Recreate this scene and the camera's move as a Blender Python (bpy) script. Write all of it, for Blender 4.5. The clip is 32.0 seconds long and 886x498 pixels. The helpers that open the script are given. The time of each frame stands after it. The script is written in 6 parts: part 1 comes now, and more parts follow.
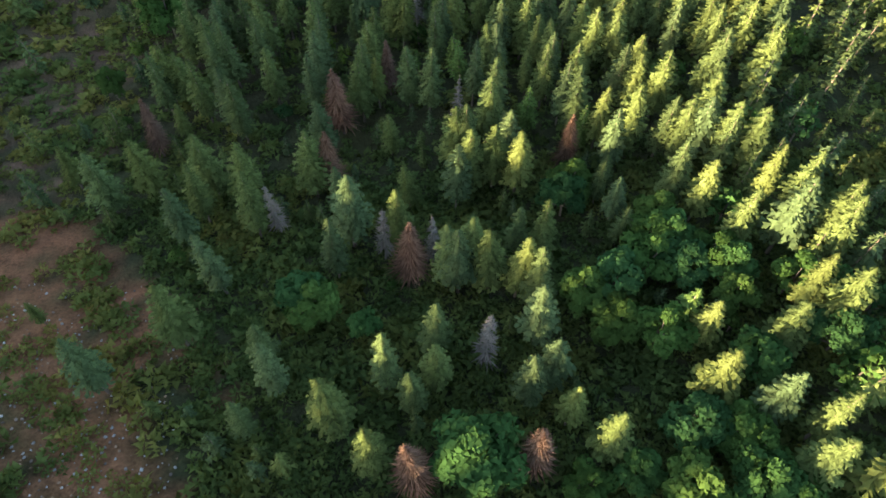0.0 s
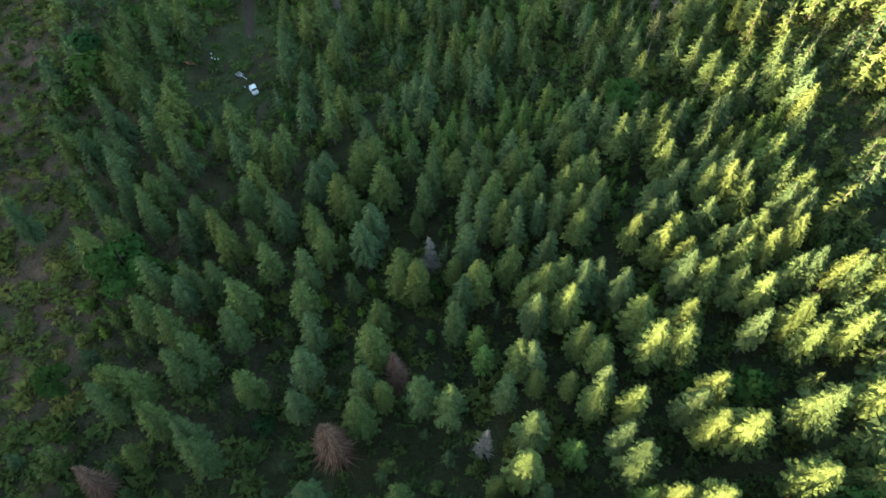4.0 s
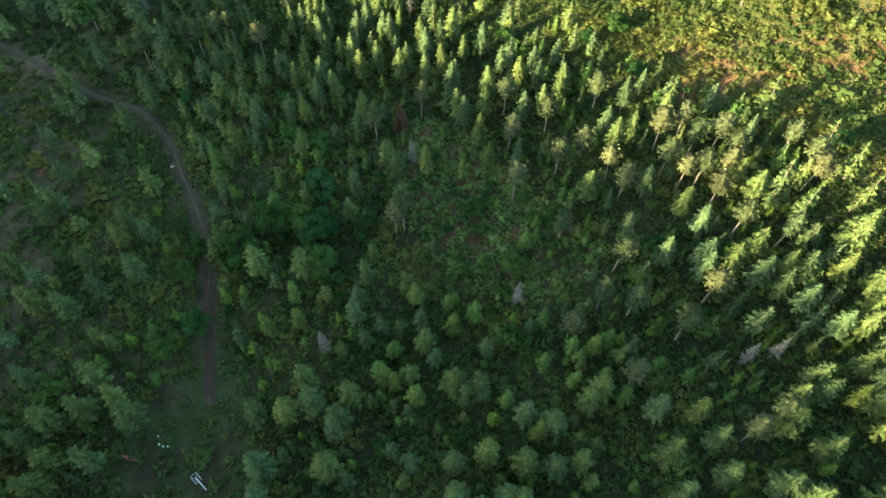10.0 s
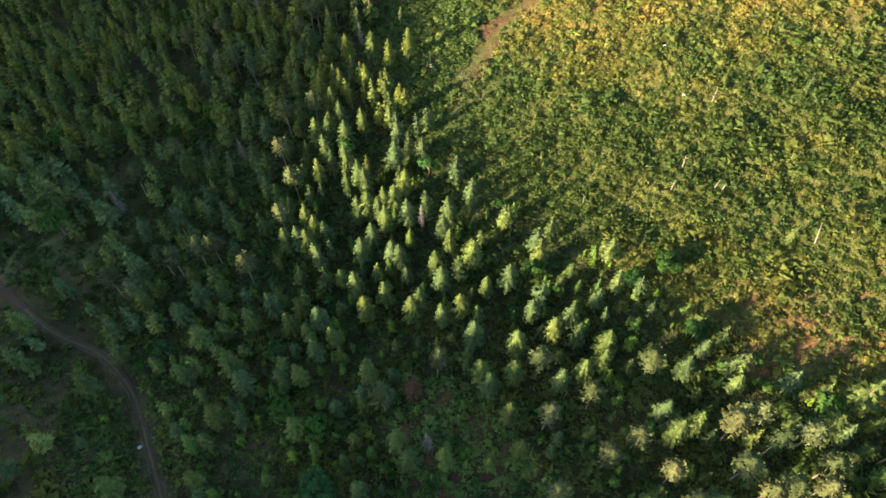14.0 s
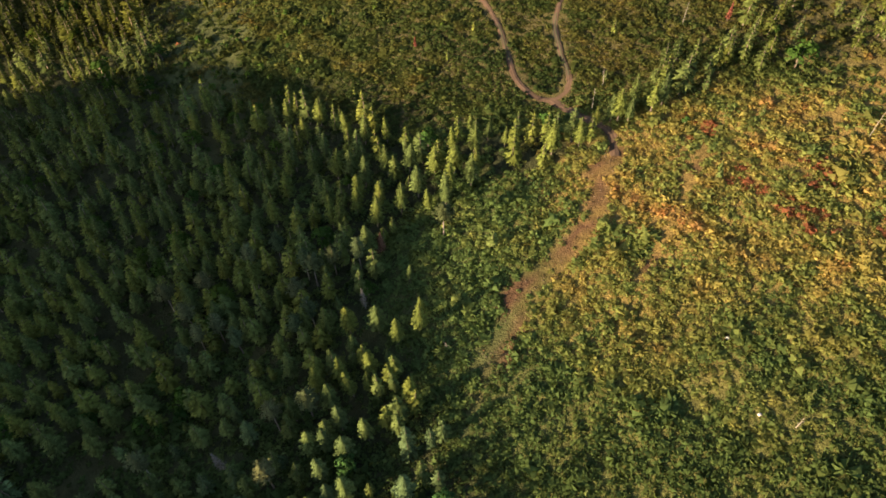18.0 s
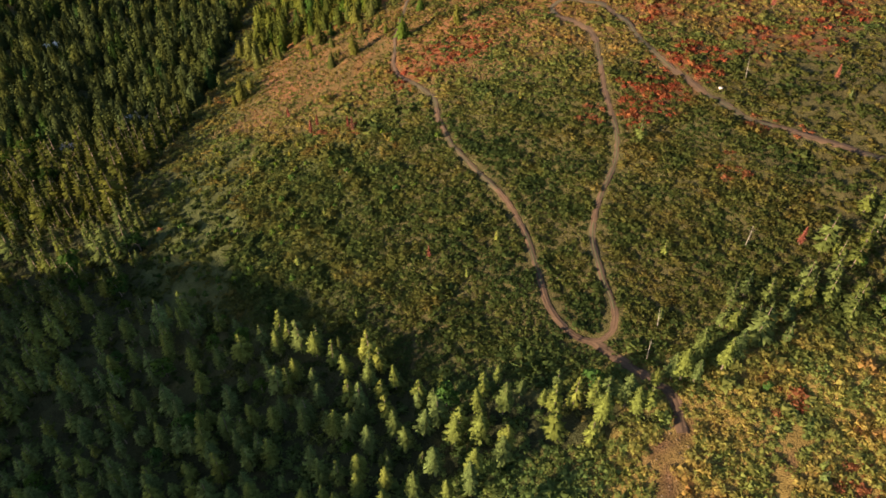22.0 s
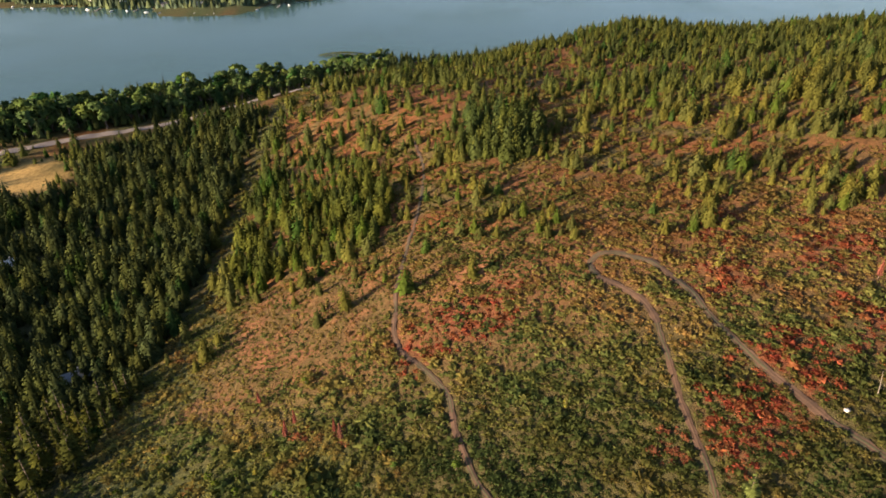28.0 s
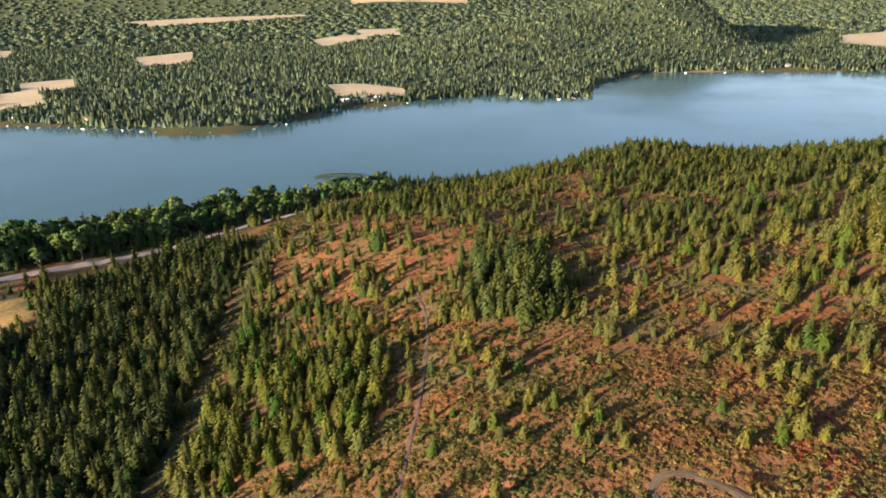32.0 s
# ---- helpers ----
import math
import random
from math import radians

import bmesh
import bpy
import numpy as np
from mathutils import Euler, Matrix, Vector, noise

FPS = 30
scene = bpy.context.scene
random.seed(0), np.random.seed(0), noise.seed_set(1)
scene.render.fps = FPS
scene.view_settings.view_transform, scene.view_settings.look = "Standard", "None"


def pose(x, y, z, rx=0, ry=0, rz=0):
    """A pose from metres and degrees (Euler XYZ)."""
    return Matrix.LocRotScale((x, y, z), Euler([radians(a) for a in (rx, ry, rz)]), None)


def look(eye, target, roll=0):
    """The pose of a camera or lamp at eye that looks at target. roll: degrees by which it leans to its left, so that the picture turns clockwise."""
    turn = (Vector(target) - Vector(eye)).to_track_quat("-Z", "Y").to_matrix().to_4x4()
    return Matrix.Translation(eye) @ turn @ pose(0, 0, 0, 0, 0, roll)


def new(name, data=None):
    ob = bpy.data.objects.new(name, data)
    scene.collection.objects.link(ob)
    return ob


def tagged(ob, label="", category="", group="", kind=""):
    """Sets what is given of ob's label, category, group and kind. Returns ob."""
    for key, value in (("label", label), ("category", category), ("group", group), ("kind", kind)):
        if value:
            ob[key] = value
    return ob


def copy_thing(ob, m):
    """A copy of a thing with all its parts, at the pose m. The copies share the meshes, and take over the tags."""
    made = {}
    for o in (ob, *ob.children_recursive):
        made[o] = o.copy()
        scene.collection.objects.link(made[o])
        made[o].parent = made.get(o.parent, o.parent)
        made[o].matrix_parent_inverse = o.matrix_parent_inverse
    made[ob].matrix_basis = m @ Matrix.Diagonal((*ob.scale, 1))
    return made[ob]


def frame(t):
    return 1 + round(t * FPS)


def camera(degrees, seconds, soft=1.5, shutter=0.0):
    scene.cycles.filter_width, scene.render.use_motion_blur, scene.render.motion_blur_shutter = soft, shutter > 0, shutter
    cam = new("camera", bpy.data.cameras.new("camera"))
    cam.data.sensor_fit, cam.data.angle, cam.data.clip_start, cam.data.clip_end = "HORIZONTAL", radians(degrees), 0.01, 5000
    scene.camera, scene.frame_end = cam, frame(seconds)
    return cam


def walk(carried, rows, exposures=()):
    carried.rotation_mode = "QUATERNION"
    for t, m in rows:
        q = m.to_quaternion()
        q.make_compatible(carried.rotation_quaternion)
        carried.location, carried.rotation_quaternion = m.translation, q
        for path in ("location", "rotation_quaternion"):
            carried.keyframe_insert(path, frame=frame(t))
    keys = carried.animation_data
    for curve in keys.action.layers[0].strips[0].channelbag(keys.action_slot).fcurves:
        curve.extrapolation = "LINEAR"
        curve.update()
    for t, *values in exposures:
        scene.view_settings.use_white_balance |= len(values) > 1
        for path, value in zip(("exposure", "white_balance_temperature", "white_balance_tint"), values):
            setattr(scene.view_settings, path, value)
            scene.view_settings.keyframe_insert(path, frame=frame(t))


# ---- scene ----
cam = camera(66.8, 32.0, soft=1.7)
PATH = [
    (0, (-0.165, -0.094, 166.372), (-0.16, 0.99, 164.691), 0.5),
    (0.5, (-0.522, 7.006, 167.618), (-0.519, 8.083, 165.933), 0.6),
    (1, (-0.741, 13.963, 168.487), (-0.745, 15.037, 166.799), 0.4),
    (1.5, (-1.085, 21.008, 169.451), (-1.093, 22.077, 167.761), 0.3),
    (2, (-1.42, 27.234, 170.179), (-1.429, 28.301, 168.488), 0.2),
    (2.5, (-1.935, 34.62, 171.078), (-1.941, 35.684, 169.384), 0.2),
    (3, (-1.908, 41.771, 171.837), (-1.92, 42.827, 170.138), -0.2),
    (3.5, (-2.033, 48.564, 172.367), (-2.05, 49.619, 170.668), -0.5),
    (5.5, (-3.516, 75.414, 174.635), (-3.533, 76.458, 172.929), -0.3),
    (6, (-3.904, 83.063, 175.475), (-3.919, 84.099, 173.765), -0.5),
    (6.5, (-4.223, 90.05, 176.24), (-4.237, 91.079, 174.525), -0.6),
    (7, (-5.245, 97.071, 177.268), (-5.247, 98.09, 175.547), -0.2),
    (7.5, (-5.94, 104.248, 178.029), (-5.935, 105.258, 176.302), 0.0),
    (8, (-6.679, 110.443, 178.325), (-6.668, 111.459, 176.602), 0.2),
    (8.5, (-7.216, 116.215, 178.906), (-7.201, 117.234, 177.185), 0.3),
    (9, (-7.144, 123.589, 179.57), (-7.135, 124.603, 177.846), -0.1),
    (9.5, (-7.523, 130.403, 180.265), (-7.515, 131.413, 178.538), -0.2),
    (10, (-7.878, 137.137, 180.874), (-7.869, 138.144, 179.145), -0.3),
    (10.5, (-8.394, 143.381, 181.093), (-8.383, 144.391, 179.367), -0.2),
    (11, (-8.658, 149.355, 181.367), (-8.65, 150.369, 179.643), -0.4),
    (11.5, (-8.918, 155.25, 181.934), (-8.912, 156.263, 180.21), -0.5),
    (12, (-9.176, 161.269, 182.556), (-9.169, 162.277, 180.829), -0.5),
    (12.5, (-9.07, 168.498, 183.143), (-9.07, 169.504, 181.415), -1.0),
    (13, (-9.271, 175.175, 183.775), (-9.273, 176.199, 182.058), -1.1),
    (13.5, (-9.709, 181.967, 184.493), (-9.71, 183.021, 182.793), -1.2),
    (13.8, (-9.98, 186.094, 184.899), (-9.98, 187.162, 183.208), -1.2),
    (14, (-10.086, 188.697, 185.124), (-10.086, 189.778, 183.441), -1.1),
    (14.5, (-10.286, 195.706, 186.064), (-10.286, 196.809, 184.396), -1.2),
    (16.5, (-11.406, 222.528, 188.936), (-11.404, 223.731, 187.339), -1.3),
    (17, (-11.293, 229.579, 189.822), (-11.295, 230.801, 188.239), -1.6),
    (17.5, (-11.665, 236.129, 190.571), (-11.67, 237.377, 189.009), -1.6),
    (18, (-11.958, 242.899, 191.15), (-11.963, 244.173, 189.608), -1.7),
    (18.5, (-12.239, 248.986, 191.813), (-12.242, 250.282, 190.289), -1.7),
    (19, (-12.531, 256.324, 192.27), (-12.533, 257.645, 190.768), -1.8),
    (19.5, (-13.371, 262.927, 192.64), (-13.371, 264.273, 191.161), -1.6),
    (20, (-14.153, 269.408, 193.334), (-14.149, 270.777, 191.875), -1.4),
    (20.5, (-15.181, 275.842, 193.846), (-15.169, 277.232, 192.408), -1.1),
    (21, (-15.137, 282.162, 193.875), (-15.131, 283.578, 192.462), -1.2),
    (21.5, (-15.738, 287.629, 194.055), (-15.731, 289.068, 192.666), -1.1),
    (22, (-15.825, 294.404, 194.422), (-15.823, 295.866, 193.058), -1.1),
    (22.5, (-16.215, 300.63, 194.673), (-16.213, 302.114, 193.332), -1.0),
    (23, (-16.463, 306.794, 194.894), (-16.462, 308.299, 193.577), -1.0),
    (23.5, (-16.971, 312.979, 195.149), (-16.97, 314.507, 193.858), -0.9),
    (24, (-17.423, 319.242, 195.819), (-17.421, 320.789, 194.551), -0.9),
    (24.5, (-17.416, 325.502, 196.319), (-17.415, 327.07, 195.077), -1.0),
    (25, (-17.663, 331.397, 196.525), (-17.662, 332.985, 195.309), -1.0),
    (25.5, (-17.776, 338.055, 197.139), (-17.775, 339.665, 195.953), -1.1),
    (27.5, (-19.596, 362.102, 198.58), (-19.572, 363.796, 197.517), -1.2),
    (28, (-20.264, 368.0, 198.282), (-20.237, 369.713, 197.249), -1.2),
    (28.5, (-20.873, 374.979, 198.249), (-20.843, 376.713, 197.253), -1.2),
    (29, (-21.239, 381.605, 198.643), (-21.207, 383.357, 197.68), -1.2),
    (29.5, (-21.656, 387.841, 198.903), (-21.621, 389.612, 197.973), -1.2),
    (30, (-22.165, 394.459, 198.907), (-22.126, 396.247, 198.011), -1.2),
    (30.5, (-22.426, 400.575, 198.844), (-22.386, 402.38, 197.983), -1.2),
    (31, (-22.879, 406.441, 199.163), (-22.835, 408.261, 198.335), -1.2),
    (31.5, (-23.066, 411.841, 199.516), (-23.019, 413.674, 198.719), -1.1),
    (32, (-23.221, 418.945, 199.326), (-23.173, 420.795, 198.567), -1.1),
]
EXPOSURES = [(0, 3.3, 6400, 12), (6, 3.4, 6150, -2), (9, 3.3, 6100, -4), (13, 2.95, 6100, 1), (16, 2.25, 6500, 12), (19, 1.95, 6500, 16), (25, 1.75, 6200, 18), (28, 1.75, 6200, 24), (32, 2.0, 5700, 27)]
walk(cam, [(t, look(eye, target, roll)) for t, eye, target, roll in PATH], EXPOSURES)


# ---- sun and sky ----
SUN_UP = 11.0
SUN_WAY = Vector((-0.87, -0.48, 0)).normalized() * math.cos(radians(SUN_UP)) + Vector((0, 0, math.sin(radians(SUN_UP))))
sun = new("sun", bpy.data.lights.new("sun", "SUN"))
sun.data.energy, sun.data.angle, sun.data.color = 5.0, radians(0.6), (1.0, 0.78, 0.48)
sun.matrix_world = look(SUN_WAY * 500, (0, 0, 0))
world = bpy.data.worlds.new("world")
scene.world = world
world.use_nodes = True
sky = world.node_tree.nodes.new("ShaderNodeTexSky")
sky.sky_type, sky.sun_disc = "NISHITA", False
sky.sun_elevation, sky.sun_rotation = radians(SUN_UP), math.atan2(SUN_WAY.x, SUN_WAY.y) % (2 * math.pi)
sky_out = world.node_tree.nodes["Background"]
sky_out.inputs[1].default_value = 0.072
world.node_tree.links.new(sky.outputs[0], sky_out.inputs[0])

rng = np.random.default_rng(7)


# ---- materials ----
def nodes_of(name):
    m = bpy.data.materials.new(name)
    m.use_nodes = True
    t = m.node_tree
    return m, t, t.nodes["Principled BSDF"]


def add(t, kind, **values):
    n = t.nodes.new(kind)
    for key, v in values.items():
        n.inputs[key].default_value = v
    return n


def noise_node(t, scale, detail=4.0, rough=0.6):
    n = add(t, "ShaderNodeTexNoise", Scale=scale, Detail=detail, Roughness=rough)
    c = t.nodes.new("ShaderNodeTexCoord")
    t.links.new(c.outputs["Object"], n.inputs["Vector"])
    return n


def mix_node(t, kind="MIX"):
    n = t.nodes.new("ShaderNodeMix")
    n.data_type, n.blend_type = "RGBA", kind
    return n


def ramp_node(t, source, lo, hi, a=0.0, b=1.0):
    n = t.nodes.new("ShaderNodeMapRange")
    t.links.new(source, n.inputs[0])
    for i, v in enumerate((lo, hi, a, b)):
        n.inputs[i + 1].default_value = v
    return n.outputs[0]


def plain(name, colour, rough=0.8, metal=0.0, grain=0.25, scale=3.0, bump=0.3):
    """Two scales of mottling over one base colour, with fine relief."""
    m, t, p = nodes_of(name)
    big, fine = noise_node(t, scale * 0.15), noise_node(t, scale * 2.0, 6.0)
    total = t.nodes.new("ShaderNodeMath")
    total.operation = "ADD"
    t.links.new(big.outputs[0], total.inputs[0])
    t.links.new(fine.outputs[0], total.inputs[1])
    value = ramp_node(t, total.outputs[0], 0.6, 1.4, 1 - grain, 1 + grain)
    mul = mix_node(t, "MULTIPLY")
    mul.inputs[0].default_value = 1.0
    mul.inputs[6].default_value = (*colour, 1)
    t.links.new(value, mul.inputs[7])
    t.links.new(mul.outputs[2], p.inputs["Base Color"])
    p.inputs["Roughness"].default_value, p.inputs["Metallic"].default_value = rough, metal
    b = add(t, "ShaderNodeBump", Strength=bump, Distance=0.05)
    t.links.new(fine.outputs[0], b.inputs["Height"])
    t.links.new(b.outputs[0], p.inputs["Normal"])
    return m


def leafy(name, glow=0.35, spread=0.35):
    """Foliage: a tint for each plant, in places with shade or haze put in, varied leaf by leaf and tree by tree, with
    some light let through.
    """
    m, t, p = nodes_of(name)
    tint = t.nodes.new("ShaderNodeAttribute")
    tint.attribute_name = "tint"
    geo, info = t.nodes.new("ShaderNodeNewGeometry"), t.nodes.new("ShaderNodeObjectInfo")
    leaf = ramp_node(t, geo.outputs["Random Per Island"], 0, 1, 1 - spread, 1 + spread)
    tree = ramp_node(t, info.outputs["Random"], 0, 1, 0.8, 1.2)
    fine = noise_node(t, 1.3)
    grain = ramp_node(t, fine.outputs[0], 0.3, 0.7, 0.75, 1.25)
    one, two = t.nodes.new("ShaderNodeMath"), t.nodes.new("ShaderNodeMath")
    one.operation = two.operation = "MULTIPLY"
    t.links.new(leaf, one.inputs[0])
    t.links.new(tree, one.inputs[1])
    t.links.new(one.outputs[0], two.inputs[0])
    t.links.new(grain, two.inputs[1])
    mul = mix_node(t, "MULTIPLY")
    mul.inputs[0].default_value = 1.0
    t.links.new(tint.outputs["Color"], mul.inputs[6])
    t.links.new(two.outputs[0], mul.inputs[7])
    diffuse = t.nodes.new("ShaderNodeBsdfDiffuse")
    trans = t.nodes.new("ShaderNodeBsdfTranslucent")
    both = t.nodes.new("ShaderNodeMixShader")
    both.inputs[0].default_value = glow
    t.links.new(mul.outputs[2], diffuse.inputs[0])
    t.links.new(mul.outputs[2], trans.inputs[0])
    t.links.new(diffuse.outputs[0], both.inputs[1])
    t.links.new(trans.outputs[0], both.inputs[2])
    t.links.new(both.outputs[0], t.nodes["Material Output"].inputs[0])
    t.nodes.remove(p)
    return m


def ground_material():
    """Soil under all: green turf, dry grass, bare earth and red ground cover, by the plan's own patches and by noise."""
    m, t, p = nodes_of("hill_ground")
    big, mid, fine = noise_node(t, 0.02), noise_node(t, 0.35, 5.0), noise_node(t, 2.5, 6.0)
    tint = t.nodes.new("ShaderNodeAttribute")
    tint.attribute_name = "tint"
    grain = t.nodes.new("ShaderNodeMath")
    grain.operation = "ADD"
    t.links.new(mid.outputs[0], grain.inputs[0])
    t.links.new(fine.outputs[0], grain.inputs[1])
    value = ramp_node(t, grain.outputs[0], 0.7, 1.3, 0.45, 1.5)
    mul = mix_node(t, "MULTIPLY")
    mul.inputs[0].default_value = 1.0
    t.links.new(tint.outputs["Color"], mul.inputs[6])
    t.links.new(value, mul.inputs[7])
    patch = mix_node(t)
    t.links.new(ramp_node(t, big.outputs[0], 0.45, 0.7, 0.0, 0.35), patch.inputs[0])
    t.links.new(mul.outputs[2], patch.inputs[6])
    patch.inputs[7].default_value = (0.09, 0.085, 0.03, 1)
    t.links.new(patch.outputs[2], p.inputs["Base Color"])
    p.inputs["Roughness"].default_value = 1.0
    p.inputs["Specular IOR Level"].default_value = 0.1
    b = add(t, "ShaderNodeBump", Strength=0.9, Distance=0.5)
    t.links.new(grain.outputs[0], b.inputs["Height"])
    t.links.new(b.outputs[0], p.inputs["Normal"])
    return m


def water_material():
    m, t, p = nodes_of("lake_water")
    p.inputs["Base Color"].default_value = (0.05, 0.105, 0.098, 1)
    p.inputs["Roughness"].default_value, p.inputs["IOR"].default_value = 0.12, 1.33
    p.inputs["Specular IOR Level"].default_value = 0.4
    swell, ripple = noise_node(t, 0.006, 3.0), noise_node(t, 0.25, 5.0)
    t.links.new(ramp_node(t, swell.outputs[0], 0.35, 0.65, 0.08, 0.22), p.inputs["Roughness"])
    b = add(t, "ShaderNodeBump", Strength=0.25, Distance=0.3)
    t.links.new(ripple.outputs[0], b.inputs["Height"])
    t.links.new(b.outputs[0], p.inputs["Normal"])
    return m


NEEDLES = leafy("needles", 0.12, 0.42)
LEAVES = leafy("leaves", 0.25, 0.2)
HILL_NEEDLES = leafy("hill_needles", 0.15, 0.22)
FAR_LEAVES = leafy("far_foliage", 0.25, 0.14)
SCRUB = leafy("scrub_leaves", 0.45, 0.18)
BARK = plain("bark", (0.16, 0.12, 0.09), 0.95)
PINE_BARK = plain("pine_bark", (0.24, 0.19, 0.15), 0.9)
DEADWOOD = plain("dead_wood", (0.22, 0.19, 0.155), 0.9)
VERGE = plain("verge_grass", (0.055, 0.054, 0.024), 1.0, scale=2.0, grain=0.5)
EARTH = plain("woodland_earth", (0.05, 0.028, 0.016), 1.0, scale=1.5, grain=0.45)
DIRT = plain("track_dirt", (0.085, 0.049, 0.028), 1.0, scale=1.5, grain=0.6)
ASPHALT = plain("asphalt", (0.2, 0.17, 0.15), 0.9)
STRAW = plain("straw", (0.42, 0.33, 0.17), 1.0, scale=0.05)
HILL = ground_material()
WATER = water_material()


# ---- the lie of the land ----
SWELL = np.array([
    59.7, 28, -8.7, 9.8, 0.7, 2.7, -0.9, 1.7, 0.6, 0.2, 0.2, 0.4,
    -34.6, 3.7, 16, -3.7, -0.5, 1.2, 0.8, -1.9, 1, 0.5, 0.5, -0.6,
    -4.3, 0.1, 2.7, -3.4, -0.8, -0.8, -0.4, -0.2, -1, -0.3, 0.1, 0.2,
    -0.5, -2.5, -2.4, -1.3, 1.2, -1, 0.2, 1, -1.4, -0.1, -0.5, 0.1,
    -0, -0.4, -1.5, 1.8, -0.6, 0.8, -0, -0.1, 0.1, 0.5, -0.6, 0.1,
    1.5, -0.9, 1, 1, 1.1, -0.7, 1.2, -0.1, 0.5, -0, 0.8, 1.2,
    0.4, 0.7, 1.2, -0.3, -1, 0.9, -0.7, 0.6, 0.2, 0.4, 0.1, -0.6,
]).reshape(7, 12)
NEAR_SHORE = ((-6000, 700), (-900, 880), (-380, 945), (-300, 972), (-250, 1008), (-160, 1062), (-50, 1082), (60, 1088), (200, 1110), (400, 1150), (700, 1200), (1200, 1300), (6000, 1500))
FAR_SHORE = ((-6000, 1700), (-1200, 1560), (-659, 1446), (-538, 1419), (-346, 1362), (-282, 1368), (-235, 1396), (-187, 1461), (-141, 1526), (-31, 1564), (107, 1601), (170, 1566), (262, 1562), (285, 1660), (340, 1740), (438, 1834), (744, 1826), (900, 1758), (1500, 1700), (6000, 1600))


def step(v, a, b):
    v = np.clip((v - a) / (b - a), 0, 1)
    return v * v * (3 - 2 * v)


def swells(x, y):
    """The near hillside: a smooth sum of waves over 640 by 1180 m, level beyond."""
    u = math.pi * (np.clip(x, -320, 320) + 320) / 640
    v = math.pi * (np.clip(y, -60, 1120) + 60) / 1180
    return sum(SWELL[i, j] * np.cos(i * u) * np.cos(j * v) for i in range(7) for j in range(12))


def bump(x, y, cx, cy, sx, sy):
    return np.exp(-(((x - cx) / sx) ** 2) - ((y - cy) / sy) ** 2)


def height(x, y):
    x, y = np.asarray(x, float), np.asarray(y, float)
    near = np.interp(x, *zip(*NEAR_SHORE)) - y
    far = y - np.interp(x, *zip(*FAR_SHORE))
    rough = 0.25 * np.sin(x * 0.31 + 1.3 * np.sin(y * 0.17)) + 0.25 * np.sin(y * 0.37 + 1.1 * np.sin(x * 0.23))
    hill = np.maximum(swells(x, y), 1.5) + rough
    # Unseen ridge on the sun's side, added and shaped to shade the wood.
    along, aside = 0.876 * x + 0.483 * y, -0.483 * x + 0.876 * y
    shade_crest = np.interp(aside, (-25, 0, 18, 60, 90, 110, 140, 165, 185, 205, 235, 262, 290, 320, 350, 380, 410, 450), (142.5, 143, 142.5, 141.5, 143, 145, 146, 146, 145, 141.5, 134, 129, 136, 141.5, 143, 137.5, 129, 121))
    hill = hill + (shade_crest - hill) * np.exp(-(((along + 215) / 75) ** 2)) * step(aside, -190, -90) * step(-aside, -540, -430)
    a = -5 + (hill + 5) * step(near, -8, 30)
    over = 4 + 3 * np.sin(x * 0.004) * np.sin(y * 0.003) + 0.012 * np.maximum(far, 0)
    over = over + 112 * bump(x, y, 690, 2380, np.where(x > 690, 120, 210), 260) + 62 * bump(x, y, 400, 2330, 250, 300) + 30 * bump(x, y, 150, 2150, 260, 260)
    over = over + 230 * step(y, 3700, 4800) * step(-x, -900, 600) + 120 * step(y, 4300, 5000)
    b = -5 + (over + 5) * step(far, -8, 25)
    spit = 8.0 * bump(x, y, -115, 1118, 40, 10)
    return np.where(near > -60, np.maximum(a, -5 + spit), np.where(far > -60, b, -5 + spit))


def inside(x, y, corners):
    """Whether points lie within a patch of the plan."""
    hit = np.zeros(np.shape(x), bool)
    for (x0, y0), (x1, y1) in zip(corners, corners[1:] + corners[:1]):
        cross = (y0 > y) != (y1 > y)
        with np.errstate(divide="ignore", invalid="ignore"):
            hit ^= cross & (x < (x1 - x0) * (y - y0) / (y1 - y0) + x0)
    return hit


def wobble(x, y, size):
    """A gentle noise over the plan, about -1 to 1."""
    k = 2 * math.pi / size
    return (np.sin(k * x + 2 * np.sin(0.7 * k * y)) + np.sin(1.13 * k * y + 2 * np.sin(0.8 * k * x + 1)) + np.sin(0.6 * k * (x + y) + 3)) / 3


def to_line(x, y, points):
    """How far points lie from a line of the plan."""
    best = np.full(np.shape(x), 1e9)
    for (x0, y0), (x1, y1) in zip(points, points[1:]):
        dx, dy = x1 - x0, y1 - y0
        k = np.clip(((x - x0) * dx + (y - y0) * dy) / (dx * dx + dy * dy), 0, 1)
        best = np.minimum(best, np.hypot(x - x0 - k * dx, y - y0 - k * dy))
    return best


# ---- the plan: tracks, cuts and patches ----
WOOD_TRACK = [(-46, 171), (-50, 191), (-53, 205), (-60, 219), (-68, 234), (-77, 243), (-89, 249), (-101, 258), (-114, 268), (-135, 280), (-170, 290)]
UPPER_TRACK = [(-29, 705), (-24, 659), (-26, 612), (-30, 579), (-33, 557), (-33, 540)]
LOOP_TRACK = [(-33, 540), (-33, 530), (-30, 520), (-24, 511), (-18, 500), (-16, 486), (-12, 471), (-6, 459), (3, 440), (6, 429), (8, 416), (9, 405), (11, 398), (14, 393), (19, 391), (23, 394), (24, 401), (23, 410), (23, 423), (27, 436), (33, 448), (36, 462), (36, 481), (38, 508)]
